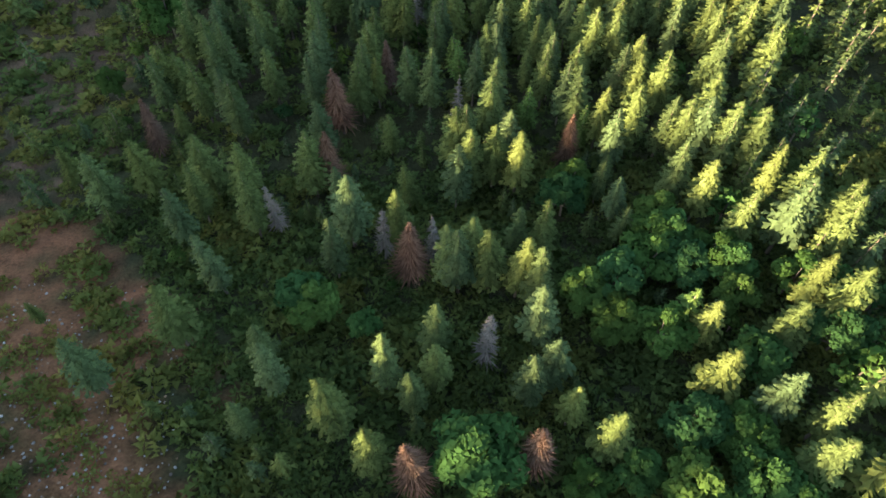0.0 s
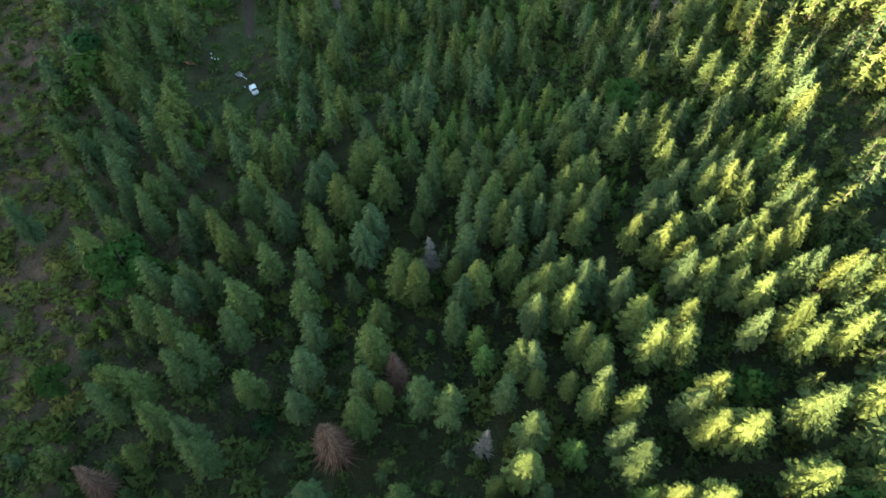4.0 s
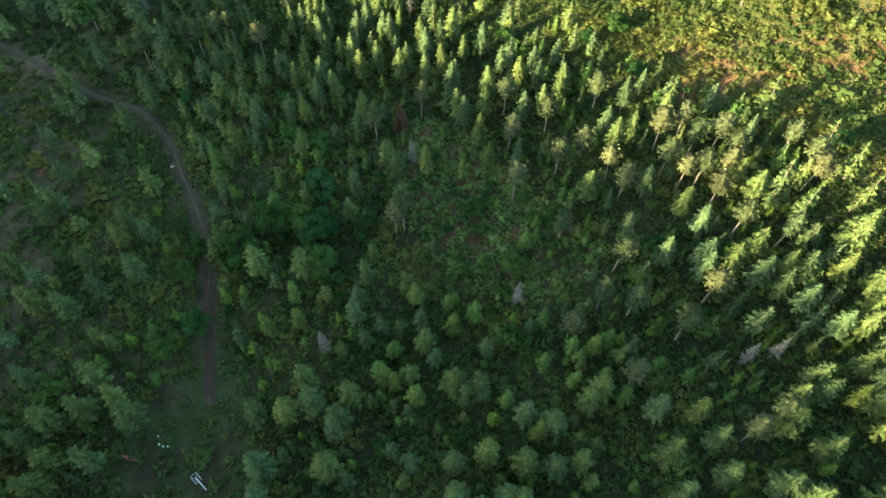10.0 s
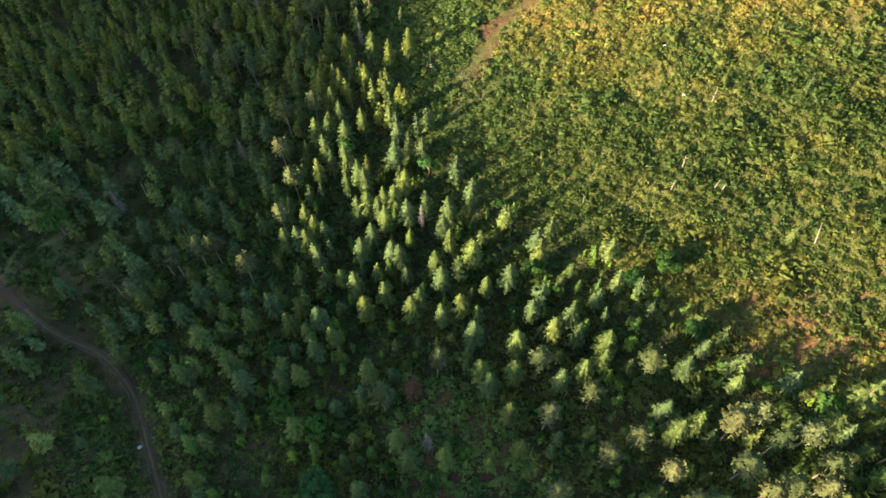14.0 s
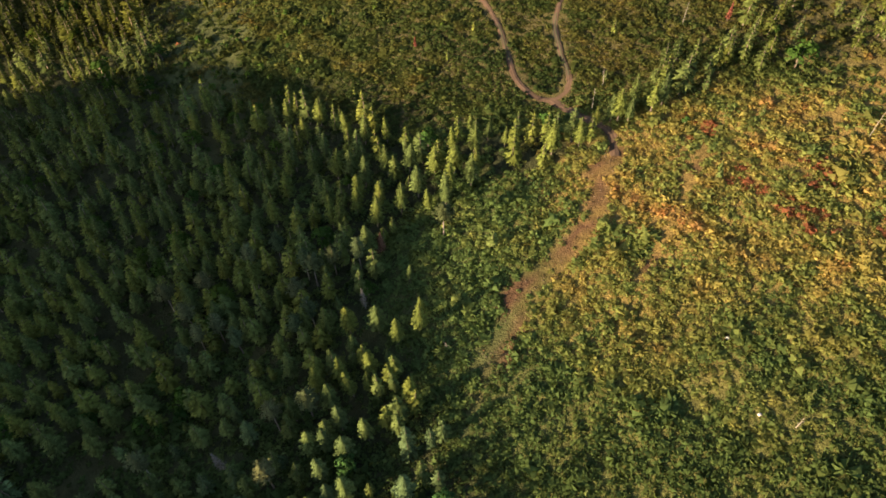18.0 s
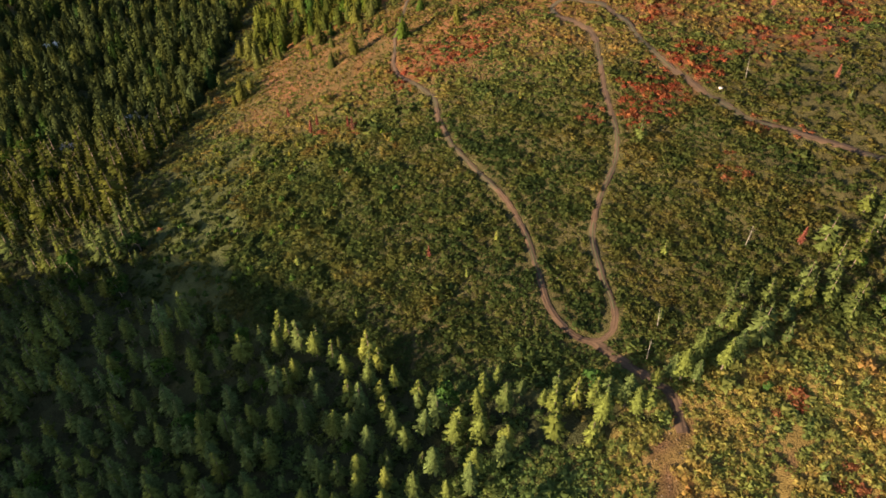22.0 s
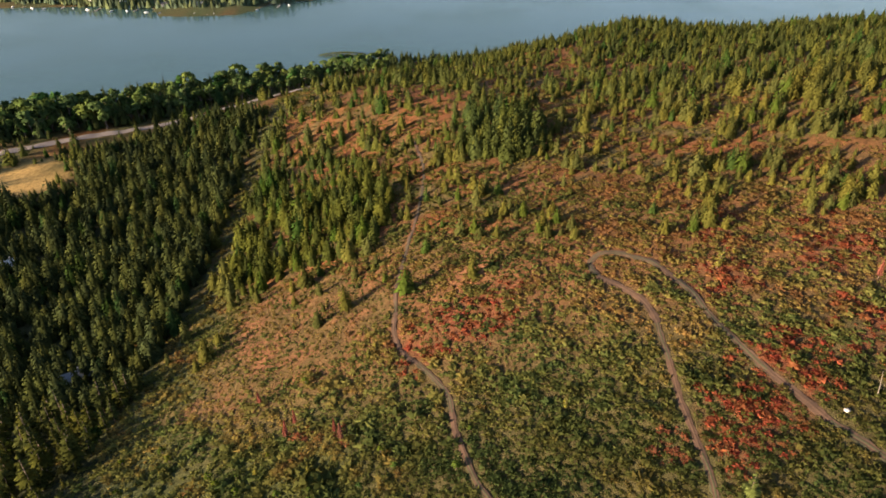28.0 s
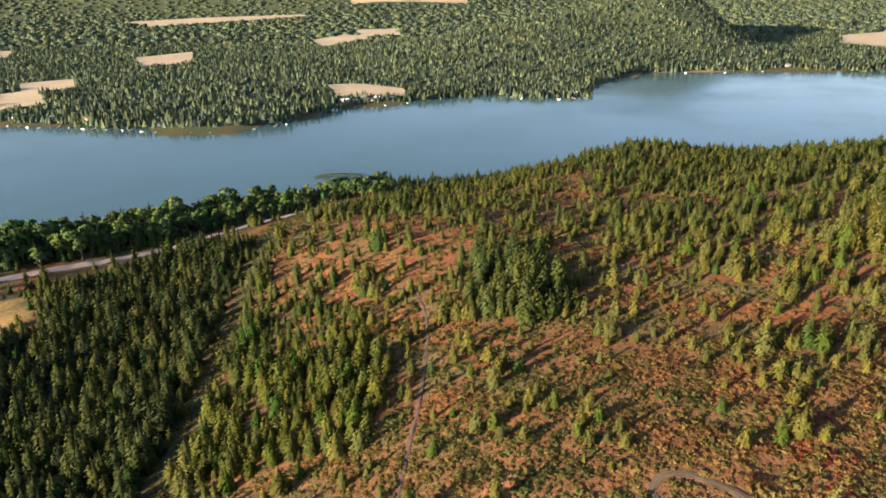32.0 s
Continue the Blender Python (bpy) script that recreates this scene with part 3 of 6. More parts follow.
def ground_tint(x, y):
    wob, wob2 = wobble(x, y, 37), wobble(x + 50, y, 11)
    x, y = x + 5 * wobble(x, y, 23) + 3 * wob2, y + 5 * wobble(y, x, 19) + 3 * wobble(x, y, 9)
    streak = wobble(0.45 * x + 0.9 * y, 0.5 * (0.9 * x - 0.45 * y), 14)
    col = np.zeros(np.shape(x) + (3,))
    col[:] = (0.065, 0.075, 0.026)

    def lay(mask, c):
        col[:] = col * (1 - mask[..., None]) + np.array(c) * mask[..., None]

    lay(step(y, 190, 260) * step(x, -10, 20) * 0.9, (0.1, 0.1, 0.03))
    lay(step(y, 290, 340) * step(x, 0, 25) * step(-y, -400, -370), (0.2, 0.135, 0.042))
    # Ground below the bushes darkened so that the gaps read as shadow.
    lay(step(y, 375, 400) * step(x, -60, -20) * 0.9, (0.075, 0.062, 0.026))
    lay(step(y, 485, 540) * step(x, -110, -80), (0.16, 0.08, 0.034))
    lay(step(wob, -0.1, 0.5) * step(y, 540, 600) * 0.75, (0.1, 0.09, 0.033))
    lay(step(-wob + 0.5 * streak, -0.1, 0.5) * step(y, 540, 600) * 0.7, (0.21, 0.075, 0.026))
    lay(step(wob, 0.0, 0.6) * step(x, 90, 160) * step(y, 560, 640) * 0.6, (0.2, 0.15, 0.055))
    lay(step(y, 225, 235) * step(-y, -252, -243) * step(x, 38, 46) * 0.8 * step(wob2, -0.5, 0.3), (0.15, 0.072, 0.04))
    # Dark woodland floor, with the shade under the trees taken into the tint.
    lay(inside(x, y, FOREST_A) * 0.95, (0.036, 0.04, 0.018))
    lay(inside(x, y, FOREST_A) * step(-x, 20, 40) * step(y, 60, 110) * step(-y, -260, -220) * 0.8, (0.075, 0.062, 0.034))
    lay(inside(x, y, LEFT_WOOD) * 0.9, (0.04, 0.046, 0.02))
    lay(inside(x, y, MID_CLEARING) * step(wob2, -0.4, 0.4), (0.16, 0.085, 0.05))
    lay(inside(x, y, LEFT_BARE) * step(wob2, -0.3, 0.6), (0.14, 0.085, 0.055))
    lay(inside(x, y, OLD_BURN) * step(wob2 + 0.5 * wob, -0.7, 0.3), (0.21, 0.095, 0.05))
    lay(step(bump(x, y, -97, 270, 20, 6), 0.3, 0.6), (0.08, 0.1, 0.042))
    lay(bump(x, y, -112, 262, 16, 6) * 0.9, (0.16, 0.1, 0.06))
    lay(inside(x, y, CAMP) * 0.85, (0.042, 0.062, 0.02))
    lay(bump(x, y, -48, 160, 7, 6) * 0.8, (0.06, 0.036, 0.024))
    lay(inside(x, y, GOLD_HILL) * step(streak + 0.5 * wob2, -0.9, 0.3), (0.22, 0.088, 0.033))
    lay(inside(x, y, GOLD_HILL) * step(wob2 - streak, 0.2, 0.8) * 0.6, (0.13, 0.11, 0.04))
    # Olive grass with red-brown streaks, dimmed for the tree shadows across it.
    lay(inside(x, y, GOLD_SLOPE) * 0.85, (0.11, 0.078, 0.03))
    lay(inside(x, y, GOLD_SLOPE) * step(streak + 0.4 * wob, -0.2, 0.5), (0.19, 0.09, 0.042))
    lay(inside(x, y, SHORE_FIELD) * 1.0, (0.48, 0.31, 0.1))
    lay(spots_near(x, y, RED_SPOTS, 11) * step(wob2, -0.5, 0.5) * 0.75, (0.22, 0.055, 0.032))
    lay(bump(x, y, -6, 549, 7, 4), (0.34, 0.15, 0.07))
    for line, reach in ((GULLY, 3.0), (SIDE_GULLY, 1.8)):
        lay(step(-to_line(x, y, line) + 1.4 * wob2, -reach, -reach * 0.3) * step(y, 296, 318), (0.095, 0.05, 0.029))
    # Strip darkened: shade from the left wood put into the ground colour.
    lay(step(-to_line(x, y, POWER_CUT), -8, -3) * 0.8, (0.05, 0.05, 0.022))
    beyond = y - np.interp(x, *zip(*FAR_SHORE))
    lay(step(beyond, -20, 10), (0.07, 0.09, 0.04))
    lay(step(beyond, -8, -2) * step(-beyond, -9, -5) * 0.8, (0.34, 0.27, 0.17))
    lay(step(bump(x, y, 792, 2290, 40, 60), 0.25, 0.6), (0.4, 0.34, 0.28))
    return col


gx, gy = graded(-6000, 6000, -150, 150, 3.2), graded(-1500, 6200, -20, 620, 3.2)
GX, GY = np.meshgrid(gx, gy)
GZ = height(GX, GY)
cols = len(gx)
i = (np.arange(len(gy) - 1)[:, None] * cols + np.arange(cols - 1)).ravel()
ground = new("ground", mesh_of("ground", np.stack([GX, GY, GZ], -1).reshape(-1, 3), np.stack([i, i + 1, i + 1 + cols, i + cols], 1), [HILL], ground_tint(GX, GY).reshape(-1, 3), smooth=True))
tagged(ground, "wooded hillside of soil, dry grass and turf falling to a lake", "ground", kind="structure")
lake = new("water", mesh_of("water", [(-6000, 500, 0), (6000, 500, 0), (6000, 2600, 0), (-6000, 2600, 0)], [(0, 1, 2, 3)], [WATER]))
tagged(lake, "calm blue-grey lake with faint wind streaks", "lake", kind="structure")


def smooth_line(points, gap=1.5):
    """A curve through the points, in even steps."""
    p = np.array(points, float)
    p = np.concatenate([2 * p[:1] - p[1:2], p, 2 * p[-1:] - p[-2:-1]])
    out = []
    for a, b, c, d in zip(p, p[1:], p[2:], p[3:]):
        n = max(2, int(np.hypot(*(c - b)) / gap))
        k = np.arange(n)[:, None] / n
        out.append(0.5 * (2 * b + (c - a) * k + (2 * a - 5 * b + 4 * c - d) * k**2 + (3 * b - a - 3 * c + d) * k**3))
    return np.concatenate(out + [p[-2:-1]])


def ribbon(name, points, width, material, label, category, ruts=0.1, ragged=0.35, lift=0.16, grassy=0.0):
    """A track laid on the ground: two worn ruts and ragged verges."""
    p = smooth_line(points)
    d = np.gradient(p, axis=0)
    d /= np.linalg.norm(d, axis=1)[:, None]
    q = np.stack([d[:, 1], -d[:, 0]], 1)
    across = np.array([-0.55, -0.36, -0.24, -0.12, 0, 0.12, 0.24, 0.36, 0.55])
    drop = np.array([-0.35, 0.0, -ruts, 0, 0.03, 0, -ruts, 0.0, -0.35])
    off = across[None] * width * (1 + ragged * rng.uniform(-1, 1, (len(p), 9)) * (np.abs(across) > 0.3))
    x, y = p[:, :1] + q[:, :1] * off, p[:, 1:] + q[:, 1:] * off
    z = height(x, y) + lift + drop
    n = np.arange(len(p) - 1)[:, None] * 9 + np.arange(8)
    n = n.ravel()
    strip, along = n % 9, n // 9
    worn = 0.5 + 0.35 * np.sin(along * 0.21) + 0.25 * np.sin(along * 0.077 + 1)
    slots = np.where(((strip == 3) | (strip == 4) | (strip == 0) | (strip == 7)) & (worn < grassy), 1, 0)
    me = mesh_of(name, np.stack([x, y, z], -1).reshape(-1, 3), np.stack([n, n + 1, n + 10, n + 9], 1), [material, VERGE], None, slots, smooth=True)
    return tagged(new(name, me), label, category, kind="structure")


ribbon("forest_track", WOOD_TRACK, 1.9, EARTH, "narrow brown dirt track through shrubs and young trees", "track", grassy=0.75)
ribbon("hill_track", LOOP_TRACK, 1.7, DIRT, "pale dirt track with two ruts and a hairpin on the hill", "track", grassy=0.55)
ribbon("upper_track", UPPER_TRACK, 1.5, DIRT, "faint rutted track climbing through dry grass", "track", grassy=0.7)
ribbon("right_track", RIGHT_TRACK, 2.4, DIRT, "rutted dirt track bending across the scrub hill", "track", grassy=0.65)
ribbon("track_spur", SPUR, 2.6, DIRT, "short worn dirt spur leaving the hairpin", "track")
ribbon("highway", HIGHWAY, 9.0, ASPHALT, "grey asphalt highway along the lake shore", "road", 0.0, 0.0, 0.5)


# ---- woods ----
def scatter(x0, x1, y0, y1, gap):
    """Points of the plan, roughly a gap apart."""
    a, b = np.meshgrid(np.arange(x0, x1, gap), np.arange(y0, y1, gap))
    a = a.ravel() + rng.uniform(-0.48, 0.48, a.size) * gap + (np.round(b.ravel() / gap) % 2) * gap * 0.5
    b = b.ravel() + rng.uniform(-0.48, 0.48, b.size) * gap
    return a, b


def seen_width(y):
    return np.clip(70 + 0.42 * np.maximum(y, 0), 70, 560)


TRACKS = ((WOOD_TRACK, 2.6), (LOOP_TRACK, 2.2), (UPPER_TRACK, 1.8), (RIGHT_TRACK, 2.0), (SPUR, 1.8), (GULLY, 1.6))


def off_tracks(x, y, extra=0.0):
    ok = np.ones(np.shape(x), bool)
    for line, wide in TRACKS:
        ok &= to_line(x, y, line) > wide + extra
    return ok


def tree_chance(x, y):
    """How thickly trees stand, 0 to 1."""
    wob, wob2 = wobble(x, y, 45), wobble(x, y + 17, 90)
    c = np.zeros(np.shape(x))
    c = np.where(inside(x, y, FOREST_A), np.where(np.abs(x) < 0.4 * y + 60, np.interp(y, (60, 80, 160, 200, 290, 310), (0.5, 0.72, 0.7, 0.66, 0.6, 0.85)), 0.7) + 0.25 * wob, c)
    c = np.where(inside(x, y, MID_CLEARING), 0.5 + 0.3 * wob, c)
    c = np.where(inside(x, y, TRACK_SCRUB), 0.18, c)
    c = np.where(inside(x, y, LEFT_BARE), 0.1, c)
    c = np.where(inside(x, y, OLD_BURN), 0.03, c)
    c = np.where(inside(x, y, CAMP), 0.0, c)
    c = np.where(bump(x, y, -100, 268, 22, 7) > 0.4, 0.0, c)
    c = np.where(inside(x, y, RIGHT_WOOD), 0.5, c)
    c = np.where(inside(x, y, LEFT_WOOD), 0.95, c)
    c = np.where(inside(x, y, YOUNG_WOOD), 0.95, c)
    c = np.where(inside(x, y, DARK_WOOD), 0.9, c)
    open_hill = (c == 0) & (y > 545) & (x > -110)
    right = step(x - 40 - 0.06 * (y - 560), 0, 90)
    c = np.where((c == 0) & (y > 205) & (y < 545), 0.012 + 0.05 * step(wob, 0.2, 0.8) + 0.4 * bump(x, y, -72, 468, 34, 30) + 0.5 * bump(x, y, -88, 428, 24, 22), c)
    c = np.where(open_hill, np.interp(y, (560, 660), (0.08, 0.22)) + 0.3 * step(wob, -0.3, 0.6) + 0.1 * bump(x, y, -8, 575, 16, 32) + right * (0.34 + 0.3 * wob2) + 0.2 * step(y, 780, 950) * step(wob2 + 0.5 * wob, -0.4, 0.3), c)
    c = np.where(open_hill & inside(x, y, GOLD_SLOPE), 0.06 + 0.2 * step(wob, 0.2, 0.8), c)
    c = np.where(open_hill & (bump(x, y, 36, 534, 22, 18) > 0.35), 0.02, c)
    c = np.where(inside(x, y, GOLD_HILL), 0.18 + 0.25 * step(wob, 0, 0.8), c)
    near = np.interp(x, *zip(*NEAR_SHORE)) - y
    c = np.where((near < 85) & (near > 6) & (x < 80), 1.0, c)
    c = np.where((near < 160) & (near > 6) & (x >= -60) & (x < 120), 0.7, c)
    c = np.where((x < -230) & (y > 640) & (c == 0), 0.6, c)
    c = np.where(inside(x, y, SHORE_FIELD), 0.0, c)
    c = np.where(to_line(x, y, HIGHWAY) < 11, 0.0, c)
    c = np.where((to_line(x, y, HIGHWAY) < 26) & (y < np.interp(x, *zip(*HIGHWAY))), 0.15, c)
    c = np.where((to_line(x, y, POWER_CUT) < 17) & (y > 610) & (y < 870), np.maximum(c, 0.85), c)
    c = np.where(to_line(x, y, POWER_CUT) < np.interp(y, (560, 640), (9, 5)) + wob, 0.03, c)
    return np.where(near < 6, 0, c)


SPRUCE_TINTS = np.array([(0.072, 0.1, 0.036), (0.086, 0.114, 0.036), (0.066, 0.097, 0.041), (0.092, 0.12, 0.036), (0.073, 0.103, 0.042), (0.103, 0.126, 0.036)])
LEAF_TINTS = np.array([(0.046, 0.1, 0.028), (0.056, 0.11, 0.026), (0.04, 0.092, 0.03), (0.064, 0.112, 0.026)])
SPRUCES = [conifer(11 + k, 0.32 + 0.03 * (k % 4), 23 + k % 3, 9, 4, 0.16 + 0.04 * (k % 3), 0.12 + 0.12 * (k % 3), 0.58, 0.68) for k in range(8)]
MID_SPRUCES = [conifer(311 + k, 0.35 + 0.035 * (k % 4), 17 + k % 3, 8, 3, 0.18 + 0.04 * (k % 3), 0.12 + 0.12 * (k % 3), 0.56, 0.72) for k in range(8)]
LARCHES = [conifer(331 + k, 0.36 + 0.04 * (k % 3), 16, 8, 3, 0.12, 0.1, 0.62, 0.75) for k in range(5)]
PINES = [conifer(351 + k, 0.36 + 0.05 * (k % 3), 13, 8, 3, 0.42 + 0.07 * (k % 3), -0.25, 0.42, 0.8) for k in range(6)]
LARCH_TINTS = np.array([(0.1, 0.145, 0.036), (0.085, 0.135, 0.034), (0.12, 0.15, 0.036)])
PINE_TINTS = np.array([(0.11, 0.125, 0.055), (0.095, 0.115, 0.048), (0.125, 0.13, 0.055), (0.085, 0.115, 0.05)]) * 0.82
FIRS = [conifer(31 + k, 0.42 + 0.04 * (k % 4), 10, 6, 2, 0.1, 0.25, 0.62, 0.95) for k in range(6)]
PLAIN_FIRS = [conifer(41 + k, 0.42 + 0.04 * (k % 4), 9, 6, 1, 0.12, 0.3, 0.6, 1.2) for k in range(6)]
HILL_FIRS = [fuzzy_tree(51 + k, 0.44 + 0.025 * k, 80, 0.42 + 0.06 * (k % 4), 0.04, 0.74) for k in range(8)]
SLOPE_FIRS = [fuzzy_tree(61 + k, 0.5 + 0.03 * k, 30, 0.5) for k in range(6)]
FAR_FIRS = [cone_tree(71 + k, 0.3, 2, 4) for k in range(4)]
BIRCHES = [broadleaf(91 + k, 0.6, 7, 42, 0.048) for k in range(4)]
BIG_BIRCHES = [broadleaf(191 + k, 0.74, 17, 150, 0.03, 0.2, 0.62) for k in range(4)]
SHORE_CROWNS = [broadleaf(97 + k, 0.62, 6, 20, 0.085) for k in range(4)]
SNAGS = [snag(201 + k, 0.32 + 0.04 * k, 24, 10) for k in range(4)]



def soft(plans):
    return [(stem, rounded(*crown)) for stem, crown in plans]


SPRUCE_WORDS = ("dark green spruce with drooping boughs", "olive green fir with layered boughs", "blue-green spruce with a pointed crown", "yellow-green fir with a bright tip", "grey-green spruce among close neighbours", "pale yellow-green fir with full boughs")
stood = []


def trees_of(kind, plans, tints, words, category, group, trunk_material, crown_material, places, made):
    """One thing for each tree: built once for each plan, then copied."""
    for x, y, tall in places:
        k = int(rng.integers(0, len(plans)))
        tall = tall * rng.uniform(0.96, 1.04)
        wide = tall * rng.uniform(0.9, 1.18)
        z = float(height(x, y))
        turn = Euler((rng.normal(0, 0.025), rng.normal(0, 0.025), rng.uniform(0, 6.28)))
        stood.append((x, y))
        if k in made:
            first = made[k].scale
            copy_thing(made[k], Matrix.LocRotScale((x, y, z), turn, (wide / first.x, wide / first.y, tall / first.z)))
            continue
        (sv, sf), (cv, cf) = plans[k]
        cn = None
        if category != "dead tree":
            cv, cf, cn = rounded(cv, cf)
        tree = new(kind if k % 2 == 0 else kind.replace("spruce", "fir"))
        tree.matrix_basis = Matrix.LocRotScale((x, y, z), turn, (wide, wide, tall))
        part("trunk", mesh_of("trunk", sv, sf, [trunk_material]), tree)
        hue = np.asarray(tints[k % len(tints)])
        part("crown", mesh_of("crown", cv, cf, [crown_material], np.ones((len(cv), 1)) * hue, normals=cn), tree)
        tagged(tree, words[k % len(words)], category, group)
        made[k] = tree


# Each tree: plan position and height, set so its top fits the camera's view.
NEAR_SPRUCE_STAND_A = [(38.1, 18.6, 14.5), (-7.1, 19.2, 14.5), (17.6, 21.1, 12), (40.6, 23, 14.5), (-21.7, 23.2, 11), (-11.6, 23.5, 14.5), (14.1, 24.8, 11), (35.5, 25.3, 14.5), (-3.3, 26.6, 12), (30, 27.4, 14.5), (9.8, 27.5, 13), (-39.2, 28.5, 14.5), (-19.1, 28.7, 14.5), (-6.5, 29, 14.5), (12.6, 30.1, 12), (-0.8, 30.3, 12), (-21.1, 32.6, 11), (-1.1, 34.3, 14.5), (40.2, 34.3, 12), (30.9, 35.1, 12), (-31.7, 35.2, 14.5), (11.5, 35.7, 14.5), (47, 37.6, 14.5), (-50.9, 38.5, 6), (44.1, 39.5, 14.5), (11.9, 41.5, 14.5), (9.7, 43.5, 15), (-29, 44, 14.5), (2.1, 44.1, 14.5), (6.1, 44.7, 14.5), (0.8, 45.1, 14.5), (3.6, 46.2, 14.5), (-14.2, 46.9, 14.5)]
NEAR_SPRUCE_STAND_B = [(50.8, 48, 14.5), (13.1, 49, 14.5), (44.6, 49.7, 16), (38.5, 50.2, 14.5), (10, 50.8, 11), (51.3, 51.6, 14.5), (24.1, 51.8, 10), (-5.6, 51.9, 14.5), (-35.9, 52.4, 14.5), (-12.6, 52.7, 16), (-26.6, 54.9, 14.5), (47.9, 55.7, 14.5), (23.8, 55.9, 11), (35.5, 56.2, 14.5), (-34.4, 57.1, 14.5), (44, 57.6, 14.5), (32.6, 59.3, 14.5), (-49.2, 59.7, 14.5), (-15, 59.8, 12), (22.4, 60.2, 11), (2.1, 60.4, 14.5), (-4.9, 60.8, 11), (-28.8, 61.1, 14.5), (10.8, 62.8, 14.5), (-34.5, 63, 14.5), (-43.9, 63.7, 14.5), (-19.5, 63.8, 14.5), (3.8, 63.9, 14.5), (24, 63.9, 8), (7.5, 64.7, 14.5), (40.2, 64.7, 14.5), (-57.3, 65.8, 10), (44.7, 66.1, 14.5)]
NEAR_SPRUCE_STAND_C = [(25.2, 66.6, 14.5), (41.1, 67.2, 14.5), (-37.9, 67.6, 9), (9.6, 67.7, 14.5), (3.6, 68.2, 14.5), (35.2, 68.3, 14.5), (37.7, 68.3, 14.5), (2, 69, 14.5), (32.9, 69.7, 14.5), (28.6, 71.5, 14.5), (23.7, 71.8, 14.5), (-18.9, 72.2, 14.5), (-8.3, 72.8, 10), (9.5, 73.3, 9), (40.4, 73.9, 14.5), (3.4, 74.2, 10), (7, 75, 14.5), (20.9, 76, 14.5), (-32.9, 76.8, 15), (-43.7, 77.9, 9), (19, 79.1, 14.5), (-35.2, 79.3, 14.5), (34.4, 80, 14.5), (8.4, 80.2, 15), (30.5, 80.6, 14.5), (-40.1, 82, 14.5), (-13.7, 82.3, 14.5), (43.6, 82.4, 16), (41.7, 82.5, 14.5), (28.3, 83.3, 14.5), (-2.3, 83.8, 14.5), (-22, 83.9, 14.5), (21.3, 83.9, 14.5)]
NEAR_SPRUCE_STAND_D = [(16.7, 84.1, 14.5), (51.8, 84.3, 16), (-47.8, 84.8, 14.5), (5.1, 85.2, 14.5), (-5.7, 85.6, 15), (31.9, 85.7, 14.5), (-11.2, 86, 12), (18, 86.3, 14.5), (-13.3, 86.7, 14.5), (-44.8, 87.1, 12), (-29.2, 87.1, 14.5), (14.3, 87.2, 11), (-47.9, 87.4, 14.5), (9.8, 88, 10), (-39.1, 89.3, 14.5), (-22.1, 89.3, 14.5), (9.5, 90, 14.5), (7.6, 90.5, 14.5), (18.3, 91, 14.5), (-37.1, 91.7, 14.5), (25.1, 92, 14.5), (45.3, 92.2, 14.5), (29.1, 92.5, 14.5), (-12.7, 93, 14.5), (51, 93, 14.5), (16, 93.4, 14.5), (39.6, 94.2, 14.5), (-21.8, 94.8, 14.5), (56.8, 95.2, 14.5), (-33.1, 95.4, 14.5), (50.9, 95.7, 14.5), (-42.2, 96.1, 14.5), (45.2, 96.1, 14.5)]
NEAR_SPRUCE_STAND_E = [(29.9, 96.3, 14.5), (-1.2, 96.5, 15), (24.6, 97.1, 14.5), (10, 97.3, 14.5), (-12.2, 97.4, 14.5), (-46.4, 98.1, 14.5), (14.2, 98.9, 14.5), (-23.8, 100.5, 14.5), (-0.4, 100.7, 14.5), (41.9, 100.7, 14.5), (58.8, 100.7, 14.5), (-32.8, 101.1, 14.5), (22.6, 101.4, 14.4), (38.6, 101.9, 14.4), (-42.1, 102, 14.4), (54.8, 102.1, 14.4), (9.1, 102.5, 11), (11.2, 102.6, 14.4), (34.5, 102.7, 14.4), (-38.6, 102.8, 12), (17.1, 102.9, 14.4), (46.3, 103, 14.4), (2.1, 103.3, 14.4), (19.7, 103.4, 14.4), (52.9, 103.4, 14.4), (31.7, 103.4, 14.4), (58, 103.6, 14.4), (-40.6, 103.7, 14.4), (-7.6, 103.7, 14.4), (49.6, 103.7, 14.4), (14.3, 103.9, 14.3), (-16.6, 104.3, 10), (-36.9, 104.4, 14.3)]
NEAR_SPRUCE_STAND_F = [(-47.2, 105.1, 14.3), (-9.3, 105.3, 14.3), (-23.9, 106.1, 14.3), (40.2, 106.1, 14.3), (6.9, 106.5, 14.2), (32.2, 107.1, 14.2), (-1.8, 107.2, 10), (-29.8, 107.5, 14.2), (44.5, 107.7, 14.2), (12.2, 108.4, 14.2), (37.7, 109, 14.1), (28.9, 109.2, 14.1), (-57.6, 109.4, 15), (49, 109.4, 14.1), (40.3, 109.8, 14.1), (-21.7, 110.5, 14.1), (-15.4, 110.6, 14.1), (-36.7, 110.6, 14.1), (0.3, 110.6, 14.1), (43.8, 111.1, 14.1), (-32.2, 112.1, 14), (26, 112.1, 14), (32.1, 112.1, 14), (-18.9, 112.3, 9), (-55, 113.1, 14), (8.2, 113.7, 14), (49.9, 114.3, 13.9), (-23.6, 114.4, 13.9), (-44, 114.4, 13.9), (18.2, 114.4, 13.9), (28.8, 114.6, 13.9), (-39.8, 114.7, 13.9), (-14.3, 114.7, 13.9)]
